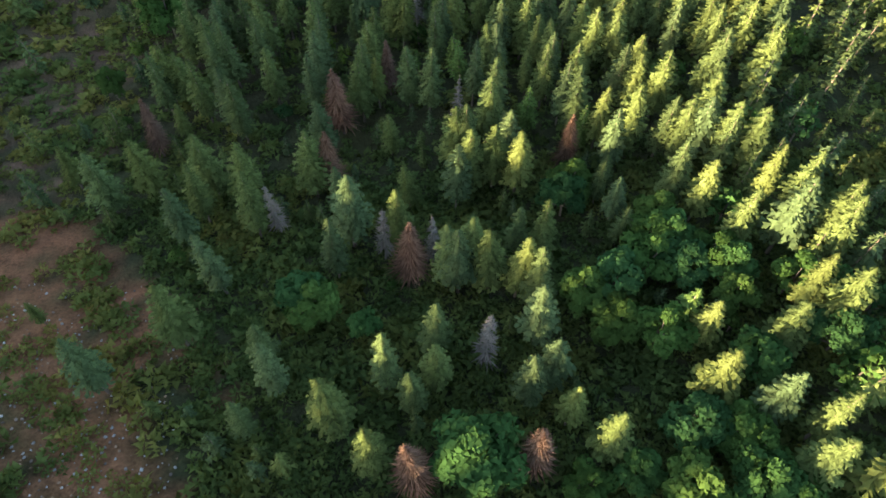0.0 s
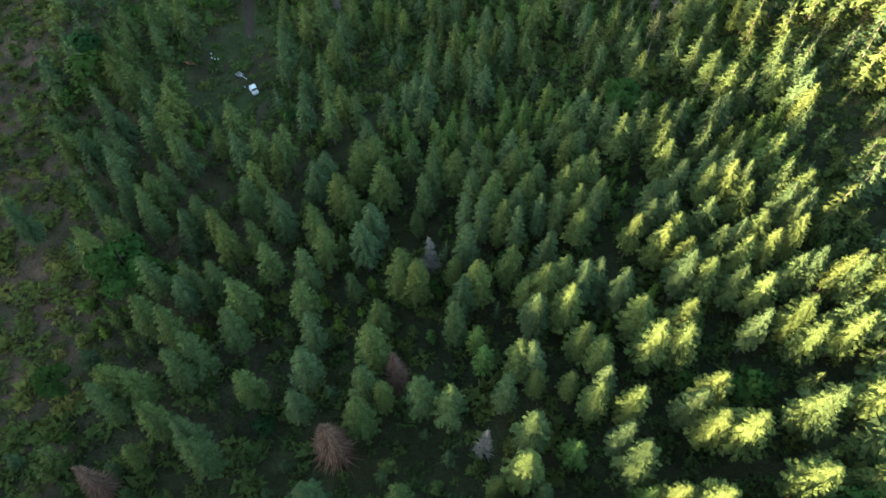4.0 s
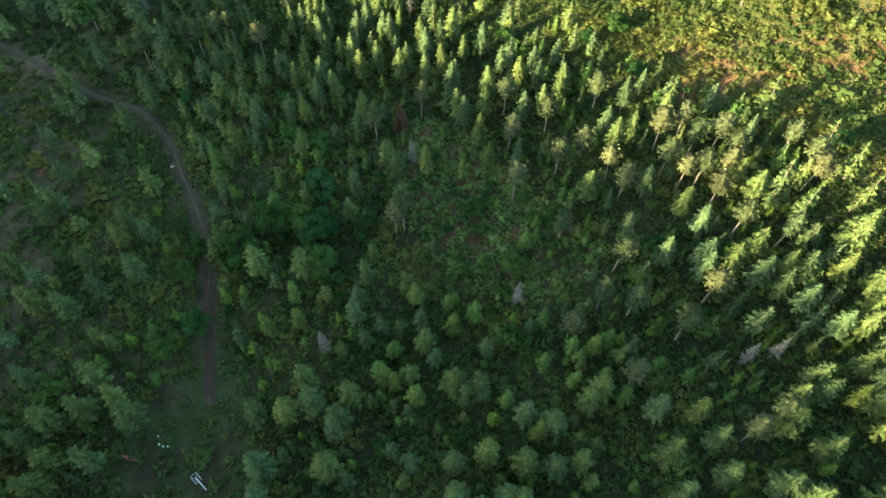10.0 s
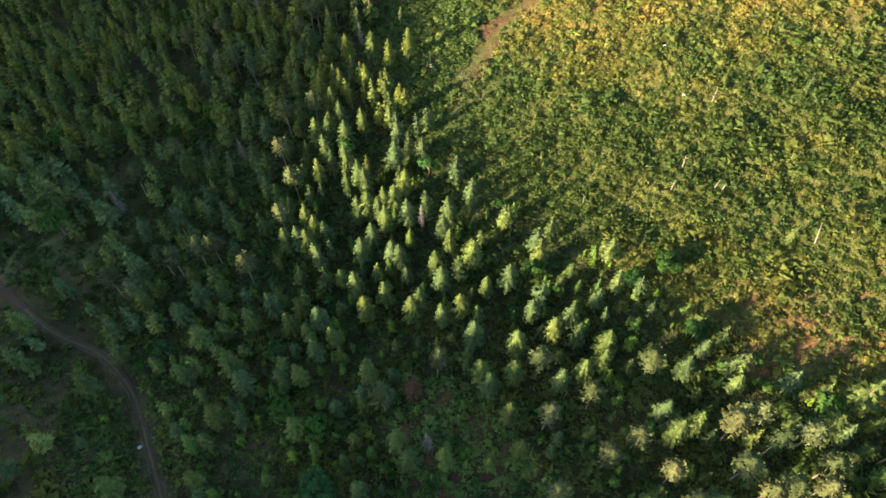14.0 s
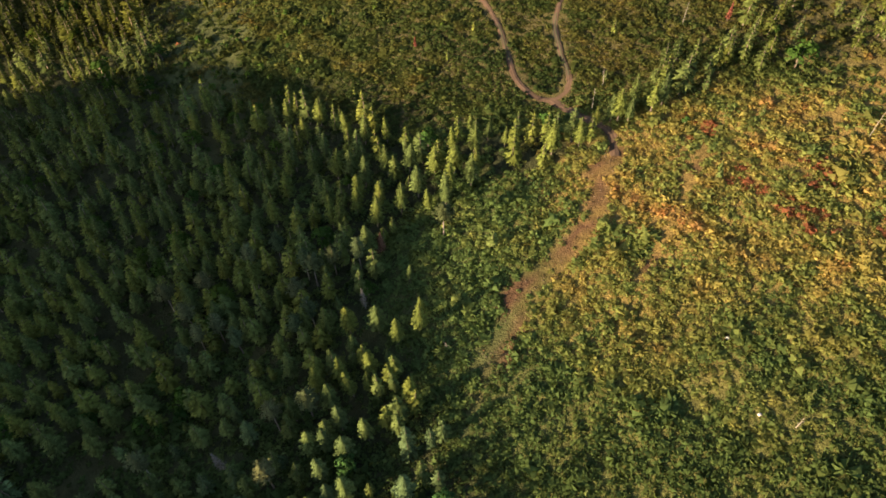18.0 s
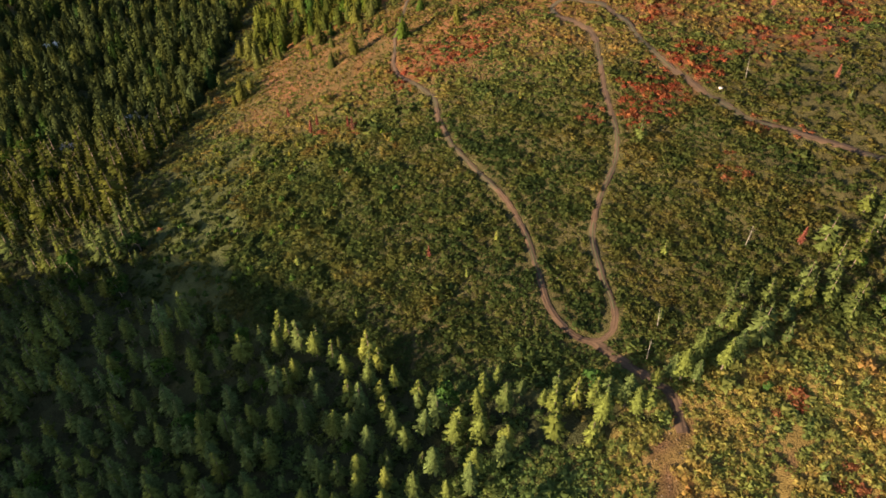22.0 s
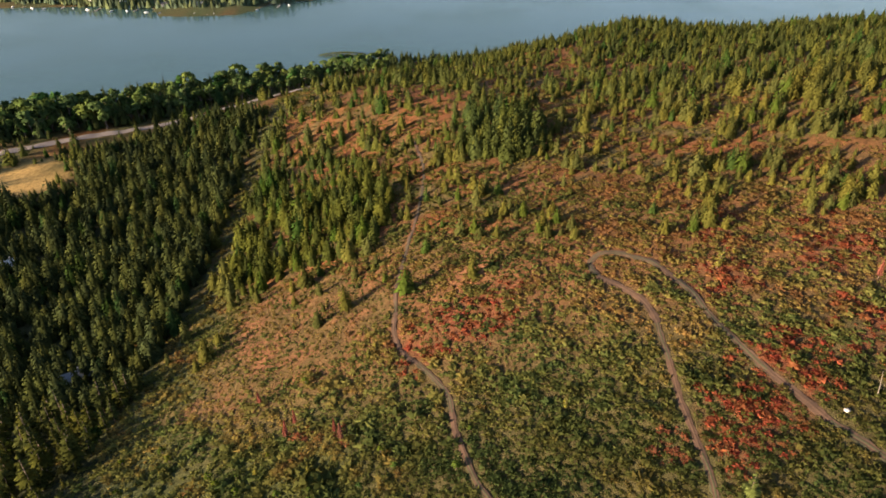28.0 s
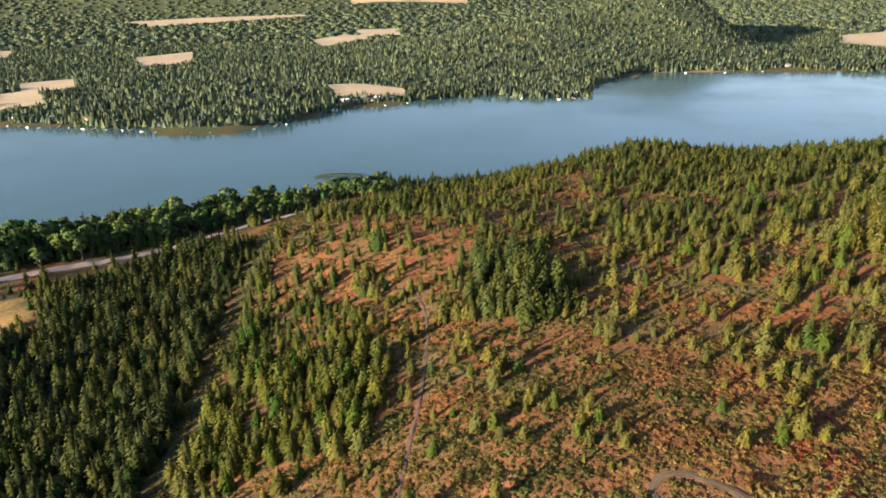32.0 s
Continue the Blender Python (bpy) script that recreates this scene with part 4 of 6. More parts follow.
NEAR_SPRUCE_STAND_G = [(37.6, 114.7, 13.9), (5.7, 114.9, 13.9), (3.1, 115.3, 13.9), (-41.9, 115.6, 13.9), (-71.4, 115.8, 13.9), (31.6, 115.8, 13.9), (52.1, 116, 13.9), (-50.3, 116.1, 13.9), (-28.7, 116.2, 13.9), (49.8, 116.4, 13.8), (0.5, 116.7, 13.8), (11.9, 116.7, 13.8), (20.4, 116.8, 13.8), (14.9, 117, 13.8), (8.5, 117.5, 13.8), (-7.4, 117.7, 9), (43.4, 117.8, 13.8), (17.7, 118.2, 13.8), (-30.2, 118.3, 13.8), (29.9, 118.3, 13.8), (4.4, 118.7, 13.8), (-18, 118.8, 13.7), (-59.8, 119, 13.7), (-56.5, 119.2, 9), (-52.4, 119.4, 13.7), (52.7, 119.7, 13.7), (-26.2, 120.1, 9), (22.1, 120.2, 13.7), (-20.5, 120.5, 13.7), (-35.3, 120.8, 13.7), (10, 120.9, 13.7), (42.2, 121.1, 13.7), (50.4, 121.1, 13.7)]
NEAR_SPRUCE_STAND_H = [(1.4, 121.3, 13.6), (4.9, 121.3, 13.6), (-51.5, 121.7, 13.6), (-6.1, 121.7, 13.6), (39.5, 121.7, 13.6), (44.8, 122, 13.6), (16.3, 122.1, 13.6), (-56.9, 122.5, 13.6), (-12, 122.5, 13.6), (-13.6, 122.5, 13.6), (12.5, 123.2, 13.6), (42.1, 123.3, 13.6), (34.9, 123.5, 13.6), (19.2, 123.8, 13.5), (-34.3, 124.3, 13.5), (-5.3, 124.3, 13.5), (-24.7, 124.4, 13.5), (39.6, 124.5, 13.5), (-50.2, 125, 13.5), (21.3, 125.1, 13.5), (-23, 126.5, 13.4), (-1.7, 126.6, 13.4), (3.6, 126.6, 13.4), (44.8, 127, 13.4), (8.5, 127.2, 13.4), (-17.7, 127.8, 13.4)]
MID_SPRUCE_STAND_A = [(-59.7, 128.1, 13.4), (-4.9, 128.3, 13.4), (51.1, 128.4, 13.4), (34.4, 128.5, 13.4), (2.5, 129.2, 13.3), (11.2, 129.2, 13.3), (-8.7, 129.3, 13.3), (-47.9, 130, 13.3), (-32.2, 130.2, 13.3), (39.9, 130.2, 13.3), (-15, 130.3, 13.3), (-65.3, 131, 13.3), (33.5, 131, 14), (8, 131.1, 13.3), (17.5, 131.1, 13.3), (-38.8, 131.4, 13.2), (-50.4, 131.8, 13.2), (-59.9, 131.9, 13.2), (20.1, 132, 13.2), (-35.5, 132.3, 13.2), (-70, 132.5, 13.2), (-63.3, 132.6, 13.2), (-31.5, 133.4, 13.2), (27.5, 133.6, 14), (15.4, 133.8, 13.1), (57.1, 134.2, 13.1), (-16.6, 134.4, 13.1), (30.7, 134.4, 13.1), (-43.6, 134.8, 10), (-55.5, 134.9, 13.1), (1, 135, 13.1), (26.2, 136.8, 13), (34.6, 136.9, 13)]
MID_SPRUCE_STAND_B = [(43.8, 137.2, 13), (-53, 137.3, 13), (19.2, 137.4, 13), (38.1, 137.4, 13), (23.6, 138.2, 13), (-62.1, 138.3, 13), (-41.7, 139.2, 12.9), (59.6, 139.2, 12.9), (45.6, 139.6, 12.9), (32.2, 139.8, 12.9), (-24.1, 139.9, 12.9), (-6.8, 140.3, 12.9), (-28.6, 140.7, 12.9), (-13.5, 140.8, 12.9), (-19.4, 141.2, 12.9), (22.3, 141.5, 12.8), (-57.2, 142.4, 12.8), (50.4, 142.4, 12.8), (60.6, 142.7, 12.8), (-53.9, 143.5, 12.8), (-21.9, 143.7, 12.8), (-67.4, 143.8, 12.7), (-10.1, 144.3, 12.7), (56.7, 145.5, 12.7), (48, 145.6, 12.7), (-6.5, 145.8, 12.7), (-24.9, 146.1, 12.7), (60.6, 146.2, 12.7), (-8.4, 147.1, 12.6), (-63.5, 147.7, 12.6), (-59.2, 148.4, 12.6), (4.1, 148.6, 12.6), (-29.5, 149, 12.5)]
MID_SPRUCE_STAND_C = [(57, 149, 12.5), (-55.1, 149.1, 12.5), (46.3, 149.7, 12.5), (62, 149.8, 12.5), (1.9, 150.5, 12.5), (-63.9, 151.2, 12.5), (34, 152, 12.4), (-26.6, 152.1, 12.4), (53, 152.7, 12.4), (-67.9, 153.1, 12.4), (58.8, 153.1, 12.4), (-2.8, 153.3, 12.4), (44.2, 153.8, 12.4), (3.4, 154.1, 12.4), (1.5, 154.8, 12.4), (26.6, 154.8, 12.4), (-35, 155, 12.4), (40.9, 155.4, 12.3), (-6, 155.4, 12.3), (33.6, 157.2, 12.3), (-67.1, 157.4, 12.3), (9, 159.3, 12.2), (12.9, 159.7, 12.2), (4.6, 159.8, 12.2), (-25.5, 159.9, 12.2), (-6.2, 159.9, 12.2), (-34.8, 159.9, 12.2), (25.5, 160.1, 12.2), (48.2, 160.5, 12.2), (-60.8, 161, 12.2), (-1.3, 161.1, 12.2), (33.4, 162.6, 12.1), (13.2, 163.2, 8)]
MID_SPRUCE_STAND_D = [(-71.7, 164.3, 12.1), (43.9, 164.5, 12.1), (-24.5, 165.4, 12.1), (9.4, 165.8, 12.1), (31.8, 166.8, 12), (57.6, 167, 12), (-69.2, 167.2, 12), (5.1, 167.2, 12), (-24.3, 167.3, 12), (25.1, 167.6, 12), (-37, 167.8, 12), (-56.1, 167.9, 12), (-32.2, 168.3, 12), (45.8, 168.3, 12), (50.5, 169, 12), (-64.2, 169.2, 12), (15, 169.2, 12), (-28.4, 169.8, 11.9), (-59.6, 170.6, 11.9), (-4, 170.7, 11.9), (-22.3, 170.8, 11.9), (59.9, 171, 11.9), (17.5, 171.1, 11.9), (-1.7, 171.6, 11.9), (49.6, 171.9, 11.9), (-6.2, 172.7, 11.9), (-29.6, 173.2, 11.8), (57.9, 173.2, 11.8), (-74, 174.2, 11.8), (61.7, 176.1, 11.8), (-0.3, 179.2, 8), (59.7, 179.6, 11.7), (56.3, 179.9, 11.7)]
MID_SPRUCE_STAND_E = [(-10.8, 180.2, 10), (-20.6, 181.3, 9), (61.6, 182.4, 11.6), (-11.4, 183.9, 10), (52.1, 184.7, 11.5), (-22.4, 185.4, 11.5), (62.9, 186.3, 11.5), (49.2, 187.2, 11.4), (-72, 187.5, 11.4), (-78.2, 188.7, 11.4), (58.7, 189.2, 11.4), (45.6, 189.7, 11.4), (-22.2, 189.7, 8), (53.8, 190, 11.4), (50.6, 191.6, 11.3), (37.8, 191.8, 11.3), (41.9, 192.4, 11.3), (-21, 193.5, 11.3), (37.9, 194.3, 11.2), (-62.2, 194.9, 11.2), (61.7, 195, 14), (31.5, 195.4, 11.2), (-40.3, 195.6, 11.2), (46.5, 195.6, 11.2), (-32.8, 195.7, 11.2), (-70.7, 196.4, 11.2), (-84.4, 196.6, 11.2), (38.7, 200.7, 11.1), (-9, 201.1, 6), (-67.5, 202.8, 11), (-62.6, 203.7, 9), (36.2, 204.9, 10.9), (-66.7, 206.2, 10.9)]
MID_SPRUCE_STAND_F = [(48.9, 206.5, 10.9), (56.7, 207.8, 10.9), (-83.1, 208.4, 10.8), (46.3, 209.2, 10.8), (-15, 209.5, 10.8), (20.1, 210.3, 10.8), (30.7, 210.3, 10.8), (-82.5, 211.9, 10.8), (36.9, 214.1, 10.8), (-24.4, 214.6, 10.8), (-64.8, 216, 10.8), (52.9, 216.8, 8), (-51.5, 217.1, 8), (-3.1, 218.6, 7), (-10.2, 219, 10.8), (-16.2, 219, 9), (50.8, 219.1, 10), (-83.6, 219.7, 10.8), (1.8, 220.3, 9), (48.7, 220.9, 10.8), (26.2, 221.4, 10.8), (-18.3, 222.6, 9), (29.7, 222.7, 10.8), (-73.1, 224.3, 5), (-35.7, 224.8, 10.8), (25.3, 224.8, 10.8), (0.5, 226, 10.8), (-50.3, 227.6, 10.8), (-89.1, 228.8, 10.8), (37.8, 228.8, 8), (-29.3, 229.2, 8), (-2.3, 231.2, 10.8), (9.6, 231.6, 10.8)]
MID_SPRUCE_STAND_G = [(30, 231.9, 10.8), (13.8, 232.9, 10.8), (2, 234, 10.8), (-3.7, 234.1, 10.8), (-46.1, 234.2, 10.8), (-39, 234.4, 10.8), (-74.8, 234.4, 10.8), (17, 234.9, 10.8), (-35.9, 235, 10.8), (-24, 235.1, 10.8), (34.1, 235.5, 8), (-57.2, 235.9, 10.8), (-49.3, 237.7, 10.8), (17.9, 238, 10.8), (2.8, 238.9, 10.8), (13.3, 239.2, 10.8), (-33.6, 239.8, 10.8), (9.3, 240.8, 10.8), (-5.1, 241.1, 10.8), (-30.5, 242.3, 10.8), (12.7, 243.2, 10.8), (-56, 243.7, 10.8), (5.9, 245.1, 10.8), (-39.3, 245.5, 10.8), (-10.5, 245.5, 10.8), (-33.6, 246.2, 10.8), (-16.2, 247.4, 10.8), (-6.6, 247.4, 10.8), (-47.1, 247.7, 10.8), (-92.2, 248.4, 10.8), (-24.8, 248.5, 10.8), (-60.8, 249, 10.8), (-14.5, 249.4, 10.8)]
MID_SPRUCE_STAND_H = [(-42.9, 250, 10.8), (-21.4, 251.2, 10.8), (-1.8, 251.5, 9), (-69.1, 252.1, 10.8), (2.1, 252.3, 10.8), (-58.2, 253.4, 10.8), (-10.4, 253.5, 10.8), (-54, 253.8, 9), (-27.1, 253.8, 10.8), (-6.8, 255.6, 10.8), (-30.3, 256.7, 8), (-87.2, 256.8, 10.8), (-11.4, 257, 10.8), (-61.2, 258.8, 9), (-4.6, 258.9, 10.8), (-18.8, 259.7, 10.8), (-34.5, 260.4, 10.8), (-20.4, 260.6, 10.8), (-35.7, 261.7, 10.8), (-26.5, 262, 10.8), (-37.7, 264.7, 10.8), (-24.5, 265.8, 10.8), (-42.5, 266, 10.8), (-10.2, 266.1, 10.8), (-39.7, 266.3, 10.8), (-34.1, 267.4, 10.8), (-36.6, 268.9, 10.8), (-21.8, 269.2, 10.8), (-17.3, 270, 10.8), (-80.6, 270.6, 8), (-8.5, 270.7, 10.8), (-74.8, 271.2, 10.8), (-13.4, 271.7, 10.8)]
MID_SPRUCE_STAND_I = [(-39.2, 271.9, 10.8), (-23.6, 272.2, 10.8), (-27.7, 273, 10.8), (-26, 273.4, 10.8), (-20.3, 274.5, 10.8), (-22, 274.9, 10.8), (-43.7, 277.5, 7), (-18.1, 278.8, 10.8), (-30.4, 279.6, 10.8), (-27, 281, 10.8), (-47.1, 281.2, 8), (-28.3, 282.7, 10.8), (-37.6, 284.9, 10.8), (-34.7, 286.8, 10.8), (-20.6, 286.9, 10.8), (-31.7, 287.8, 10.8), (-91.5, 291, 10.8), (-36.3, 291.7, 10.8), (-32.2, 295.8, 10.8), (-105.4, 296.1, 10.8), (-111, 296.5, 10.8), (-39.4, 297.2, 10.8), (-36.1, 297.3, 10.8), (-28, 299.2, 10.8), (-52.5, 300.7, 10.8), (-84.9, 300.8, 10.8), (-102.3, 301.1, 10.8), (-93.9, 301.6, 10.8), (-33.7, 302, 10.8), (-43.6, 305, 10.8), (-87.5, 305.2, 10.8), (-55.7, 305.5, 9), (-36.3, 306.6, 10.8)]
MID_SPRUCE_STAND_J = [(-93, 306.9, 10.8), (-103.7, 307, 10.8), (-48.6, 307, 10.8), (-83.4, 307.3, 10.8), (-31.8, 309.3, 10.8), (-39.3, 310.4, 10.8), (-34, 312.2, 10.8), (-102.4, 312.5, 10.8), (-119.5, 312.6, 10.8), (-80.1, 312.7, 10.8), (-39.6, 313.5, 10.8), (-28, 314.2, 10.8), (-45.6, 315.5, 10.8), (-109.7, 316.5, 10.8), (-32.2, 319.3, 9), (-48.8, 320.4, 10.8), (-22.8, 320.6, 10.8), (-77.6, 321.6, 10.8), (-113.5, 321.9, 10.8), (-18, 323, 10.8), (-27.1, 324.3, 10.8), (-33.5, 324.9, 10.8), (-38.6, 325.4, 10.8), (-44, 326, 10.8), (-71.9, 326.2, 10.8), (-115.8, 326.8, 10.8), (-17.6, 327.2, 7), (-60.3, 328.3, 10.8), (-47.7, 328.6, 10.8), (-110.7, 328.6, 10.8), (-82.8, 329.2, 10.8), (-101.7, 330.4, 10.8), (-57.7, 331.7, 10.8)]
MID_SPRUCE_STAND_K = [(-65.5, 332, 10.8), (-98.2, 333.1, 10.8), (-113.7, 333.3, 10.8), (-50.6, 333.9, 10.8), (-53.6, 334.4, 10.8), (-109.6, 335.2, 10.8), (-71.7, 335.8, 10.8), (-20.3, 337.3, 6), (-103.4, 337.4, 10.8), (-73.7, 338.1, 10.8), (-99.6, 338.3, 10.8), (-87.7, 338.7, 10.8), (-120.6, 340.2, 10.8), (-102.2, 340.6, 10.8), (-83.2, 341.5, 10.8), (-79.9, 341.5, 10.8), (-95.2, 341.5, 10.8), (-40.3, 341.5, 10.8), (-57.8, 341.7, 10.8), (-89.9, 344.7, 10.8), (-66.1, 345.3, 10.8), (-70.3, 345.6, 10.8), (-129.9, 346, 10.8), (-106.6, 346.6, 10.8), (-30.4, 346.7, 10.8), (-110.9, 348.4, 10.8), (-120.1, 349.7, 10.8), (-125.4, 350.2, 10.8), (-91.4, 351.4, 10.8), (-106.3, 352.7, 10.8), (-86.8, 353.8, 10.8), (-28.7, 355.7, 10.8), (-38.1, 356.2, 10.8)]
MID_SPRUCE_STAND_L = [(-74.7, 356.3, 10.8), (-118.9, 357.4, 10.8), (-15.6, 357.8, 8), (-22.5, 358.2, 10.8), (-60.2, 360.5, 10.8), (-34, 360.6, 10.8), (-55.6, 360.9, 10.8), (-28.2, 360.9, 10.8), (-33.8, 364.2, 10.8), (-57.7, 364.6, 10.8), (-87.4, 365.7, 10.8), (-3.4, 366.2, 10.8), (-110.3, 366.8, 10.8), (-126.1, 367.3, 10.8), (-95.4, 367.6, 10.8), (-8.9, 369.1, 10.8), (-24.2, 369.9, 10.8), (-14, 369.9, 10.8), (-53.8, 370.1, 10.8), (22.8, 371.3, 10), (-122.5, 371.7, 10.8), (-66.9, 371.8, 10.8), (-134.7, 371.8, 10.8), (-20.6, 372.3, 10), (-36.4, 373.8, 10.8), (-61.6, 374.3, 10.8), (-40.3, 374.6, 10.8), (4.4, 375.3, 7), (-8.6, 375.5, 10.8), (-79.9, 376.5, 10.8), (-46.7, 376.7, 10.8), (27.8, 376.8, 8), (35.7, 376.9, 8)]
MID_SPRUCE_STAND_M = [(33.6, 378.3, 10.8), (-54.1, 378.6, 10.8), (0.2, 378.6, 7), (31.7, 378.8, 9), (-59, 379.7, 10.8), (-109.6, 380.1, 10.8), (-12.5, 380.3, 7), (44.8, 380.6, 10.8), (-52.8, 380.9, 10.8), (-101.1, 381.4, 10.8), (-92.3, 381.5, 10.8), (-4.1, 382.4, 7), (38.2, 382.5, 10.8), (-44.2, 383.1, 10.8), (-65.8, 384.9, 10.8), (-27, 385.1, 10.8), (-135.4, 386.2, 10.8), (-33.3, 386.4, 10.8), (-126.6, 387, 10.8), (-46.2, 387.2, 10.8), (-144, 388.5, 10.8), (-90.1, 389.5, 10.8), (-38.4, 390.5, 10.8), (-74.4, 391.3, 10.8), (-50.7, 391.3, 10.8), (-104.5, 393.2, 10.8), (-111.9, 393.6, 10.8), (-125.1, 396.3, 10.8), (-71.4, 398.2, 10.8), (-47.3, 398.3, 10.8), (-56.8, 400, 10.8), (-101.5, 401.8, 10.8), (-115.2, 403.8, 10.8)]
MID_SPRUCE_STAND_N = [(-87.1, 403.8, 10.8), (-123.6, 405.4, 10.8), (-131.3, 405.6, 10.8), (-142.4, 408.7, 10.8), (-101.4, 413.1, 10.8), (-85.3, 413.4, 10.8), (-153, 414.5, 10.8), (-109.3, 416.3, 10.8), (-141.9, 423.1, 10.8), (-133.6, 423.3, 10.8), (-126.2, 425.8, 10.8), (-118, 426, 10.8), (-154.1, 432.7, 10.8), (-166.5, 440.5, 10.8)]
LARCH_STAND_A = [(29.2, 37.7, 11), (21.5, 72.4, 10.6), (13.8, 78.2, 10.5), (2.9, 91.6, 10.1), (1.7, 95.2, 9.9), (53.3, 125.8, 9.2), (56.1, 128.7, 9.2), (-11.5, 131.1, 9.1), (52.3, 132.9, 9.1), (-3.3, 133.9, 9.1), (46.5, 134.2, 9.1), (-8.6, 134.8, 9.1), (10.9, 135.4, 9.1), (51.9, 135.9, 9.1), (-4.2, 136, 9.1), (3.9, 136.7, 9.1), (-10, 136.8, 9.1), (-2.4, 137.6, 9), (-4.6, 138.6, 9), (-12.3, 138.9, 9), (56.6, 139.3, 9), (-10.1, 139.5, 9), (10.8, 139.8, 9), (7.2, 139.9, 9), (-1.9, 140.2, 9), (17.6, 140.5, 9), (14, 140.9, 9), (8.6, 141, 9), (15.9, 141, 9), (41, 142.2, 9), (37.7, 142.6, 9), (19.8, 143.3, 8.9), (0.5, 143.8, 8.9)]
LARCH_STAND_B = [(8.4, 144.1, 8.9), (12.1, 144.1, 8.9), (16.3, 148.5, 8.9), (7.7, 149, 8.8), (7.1, 164.9, 8.6), (56.1, 168.4, 8.5), (2.5, 170.5, 8.5), (21.2, 170.6, 8.5), (-12.2, 171.2, 8.5), (13.3, 173.3, 8.4), (-15.5, 173.4, 8.4), (18.5, 173.8, 8.4), (-17.4, 174.6, 8.4), (-18.4, 175.8, 8.4), (8.9, 176.2, 8.4), (17.8, 179.3, 8.3), (14, 179.5, 8.3), (-15.7, 179.7, 8.3), (19.8, 180.4, 8.3), (-6, 183.9, 8.3), (-37.4, 184, 8.3), (9.7, 184.3, 8.3), (-32.6, 185.5, 8.2), (-2, 186.1, 8.2), (-6.5, 188.2, 8.2), (-12.5, 189.9, 8.2), (-33.8, 190.2, 8.2), (7.5, 200.2, 8), (58.3, 204.2, 8), (-39.6, 211.1, 8), (55.5, 213.4, 8), (-39.5, 217.1, 8), (-32.3, 221.5, 8)]
LARCH_STAND_C = [(-53.7, 223.1, 8), (-20.6, 258.4, 8), (-16.9, 265.3, 8)]
PINE_STAND_A = [(38.7, 163.4, 11.5), (42.9, 165.9, 11.5), (22.7, 173, 11.5), (32.1, 181, 11.5), (13.9, 182.3, 11.5), (24.6, 185.9, 11.5), (19.7, 187.6, 11.5), (37.8, 187.6, 11.5), (23.4, 194.7, 11.5), (52, 197.4, 11.5), (25.7, 200, 11.5), (45, 200, 11.5), (14.4, 202, 11.5), (-16.3, 205.3, 11.5), (-14.7, 205.9, 11.5), (42, 206, 11.5), (58.9, 208.2, 11.5), (26.5, 210.3, 11.5), (59.5, 211.2, 11.5), (44.9, 211.5, 11.5), (37.5, 211.6, 11.5), (41, 212.2, 11.5), (6.6, 212.3, 13), (46.8, 214.3, 11.5), (24.6, 214.8, 11.5), (35, 214.9, 11.5), (56.7, 216, 11.5), (15.5, 218.1, 11.5), (40.6, 218.5, 11.5), (45, 218.9, 11.5), (20.5, 220.8, 11.5), (34.8, 221.2, 11.5), (39.1, 222.8, 11.5)]
PINE_STAND_B = [(6.4, 224.8, 11.5), (14.1, 227.8, 11.5), (-21, 229.6, 11.5), (24.5, 233.1, 11.5), (6.1, 234.4, 11.5), (-11.6, 235.8, 11.5), (-71.5, 254.5, 11.5), (-76.5, 256.7, 11.5), (-49.4, 258.6, 11.5), (-64.9, 261.6, 11.5), (-67.5, 262.5, 11.5), (-60.4, 263.8, 11.5), (-57.2, 264.4, 11.5), (-44.2, 271.9, 11.5), (-66.8, 272.6, 11.5), (-42.9, 282.8, 11.5), (-80.2, 286.9, 11.5), (-46.3, 290.9, 11.5), (-72.5, 295.4, 11.5), (-47, 303.2, 11.5), (-40.2, 305.5, 11.5), (-70.2, 320.2, 11.5), (-58.6, 323.3, 11.5), (-45.7, 324.8, 11.5), (-68.1, 325.2, 11.5), (-63.9, 327.2, 11.5), (-42.2, 328.4, 11.5), (-71.6, 330.9, 11.5), (-46.3, 334.3, 11.5), (-79, 337.9, 11.5), (-42.7, 339.8, 11.5), (-69.5, 340.1, 11.5), (-45, 342, 11.5)]
PINE_STAND_C = [(-38.2, 342.2, 11.5), (-32.2, 343.1, 11.5), (-59.8, 346.7, 11.5), (-12.1, 349, 11.5), (-53.1, 349.4, 11.5)]
GREEN_STAND_A = [(35.3, 15, 9.5), (25.3, 16.2, 11), (32.5, 16.7, 11), (15.5, 17.2, 7), (20.8, 18.4, 7), (3.6, 19.4, 12), (33.2, 20.5, 9.5), (31.5, 22.2, 9.5), (27.2, 23.4, 9.5), (36.2, 31.5, 9.5), (46.6, 34, 9.5), (26.2, 35.1, 9.5), (21.2, 36.9, 9.5), (-9.6, 37, 7), (-15.9, 39.5, 9.5), (-17.4, 40.5, 9.5), (36.4, 40.8, 9.5), (17.9, 41, 9.5), (43.9, 42.6, 9.5), (21.9, 43, 9.5), (37, 45.1, 9.5), (30.8, 45.6, 9.5), (27.2, 46.5, 9.5), (35.2, 47, 9.5), (30, 50.1, 9.5), (28, 50.6, 9.5), (29.5, 54.9, 9.5), (17.4, 58.1, 9.5), (18.7, 61.7, 9.5), (-59, 89.1, 8), (-53.1, 107.9, 13), (30.1, 148.5, 9.5), (-54.5, 180, 7)]
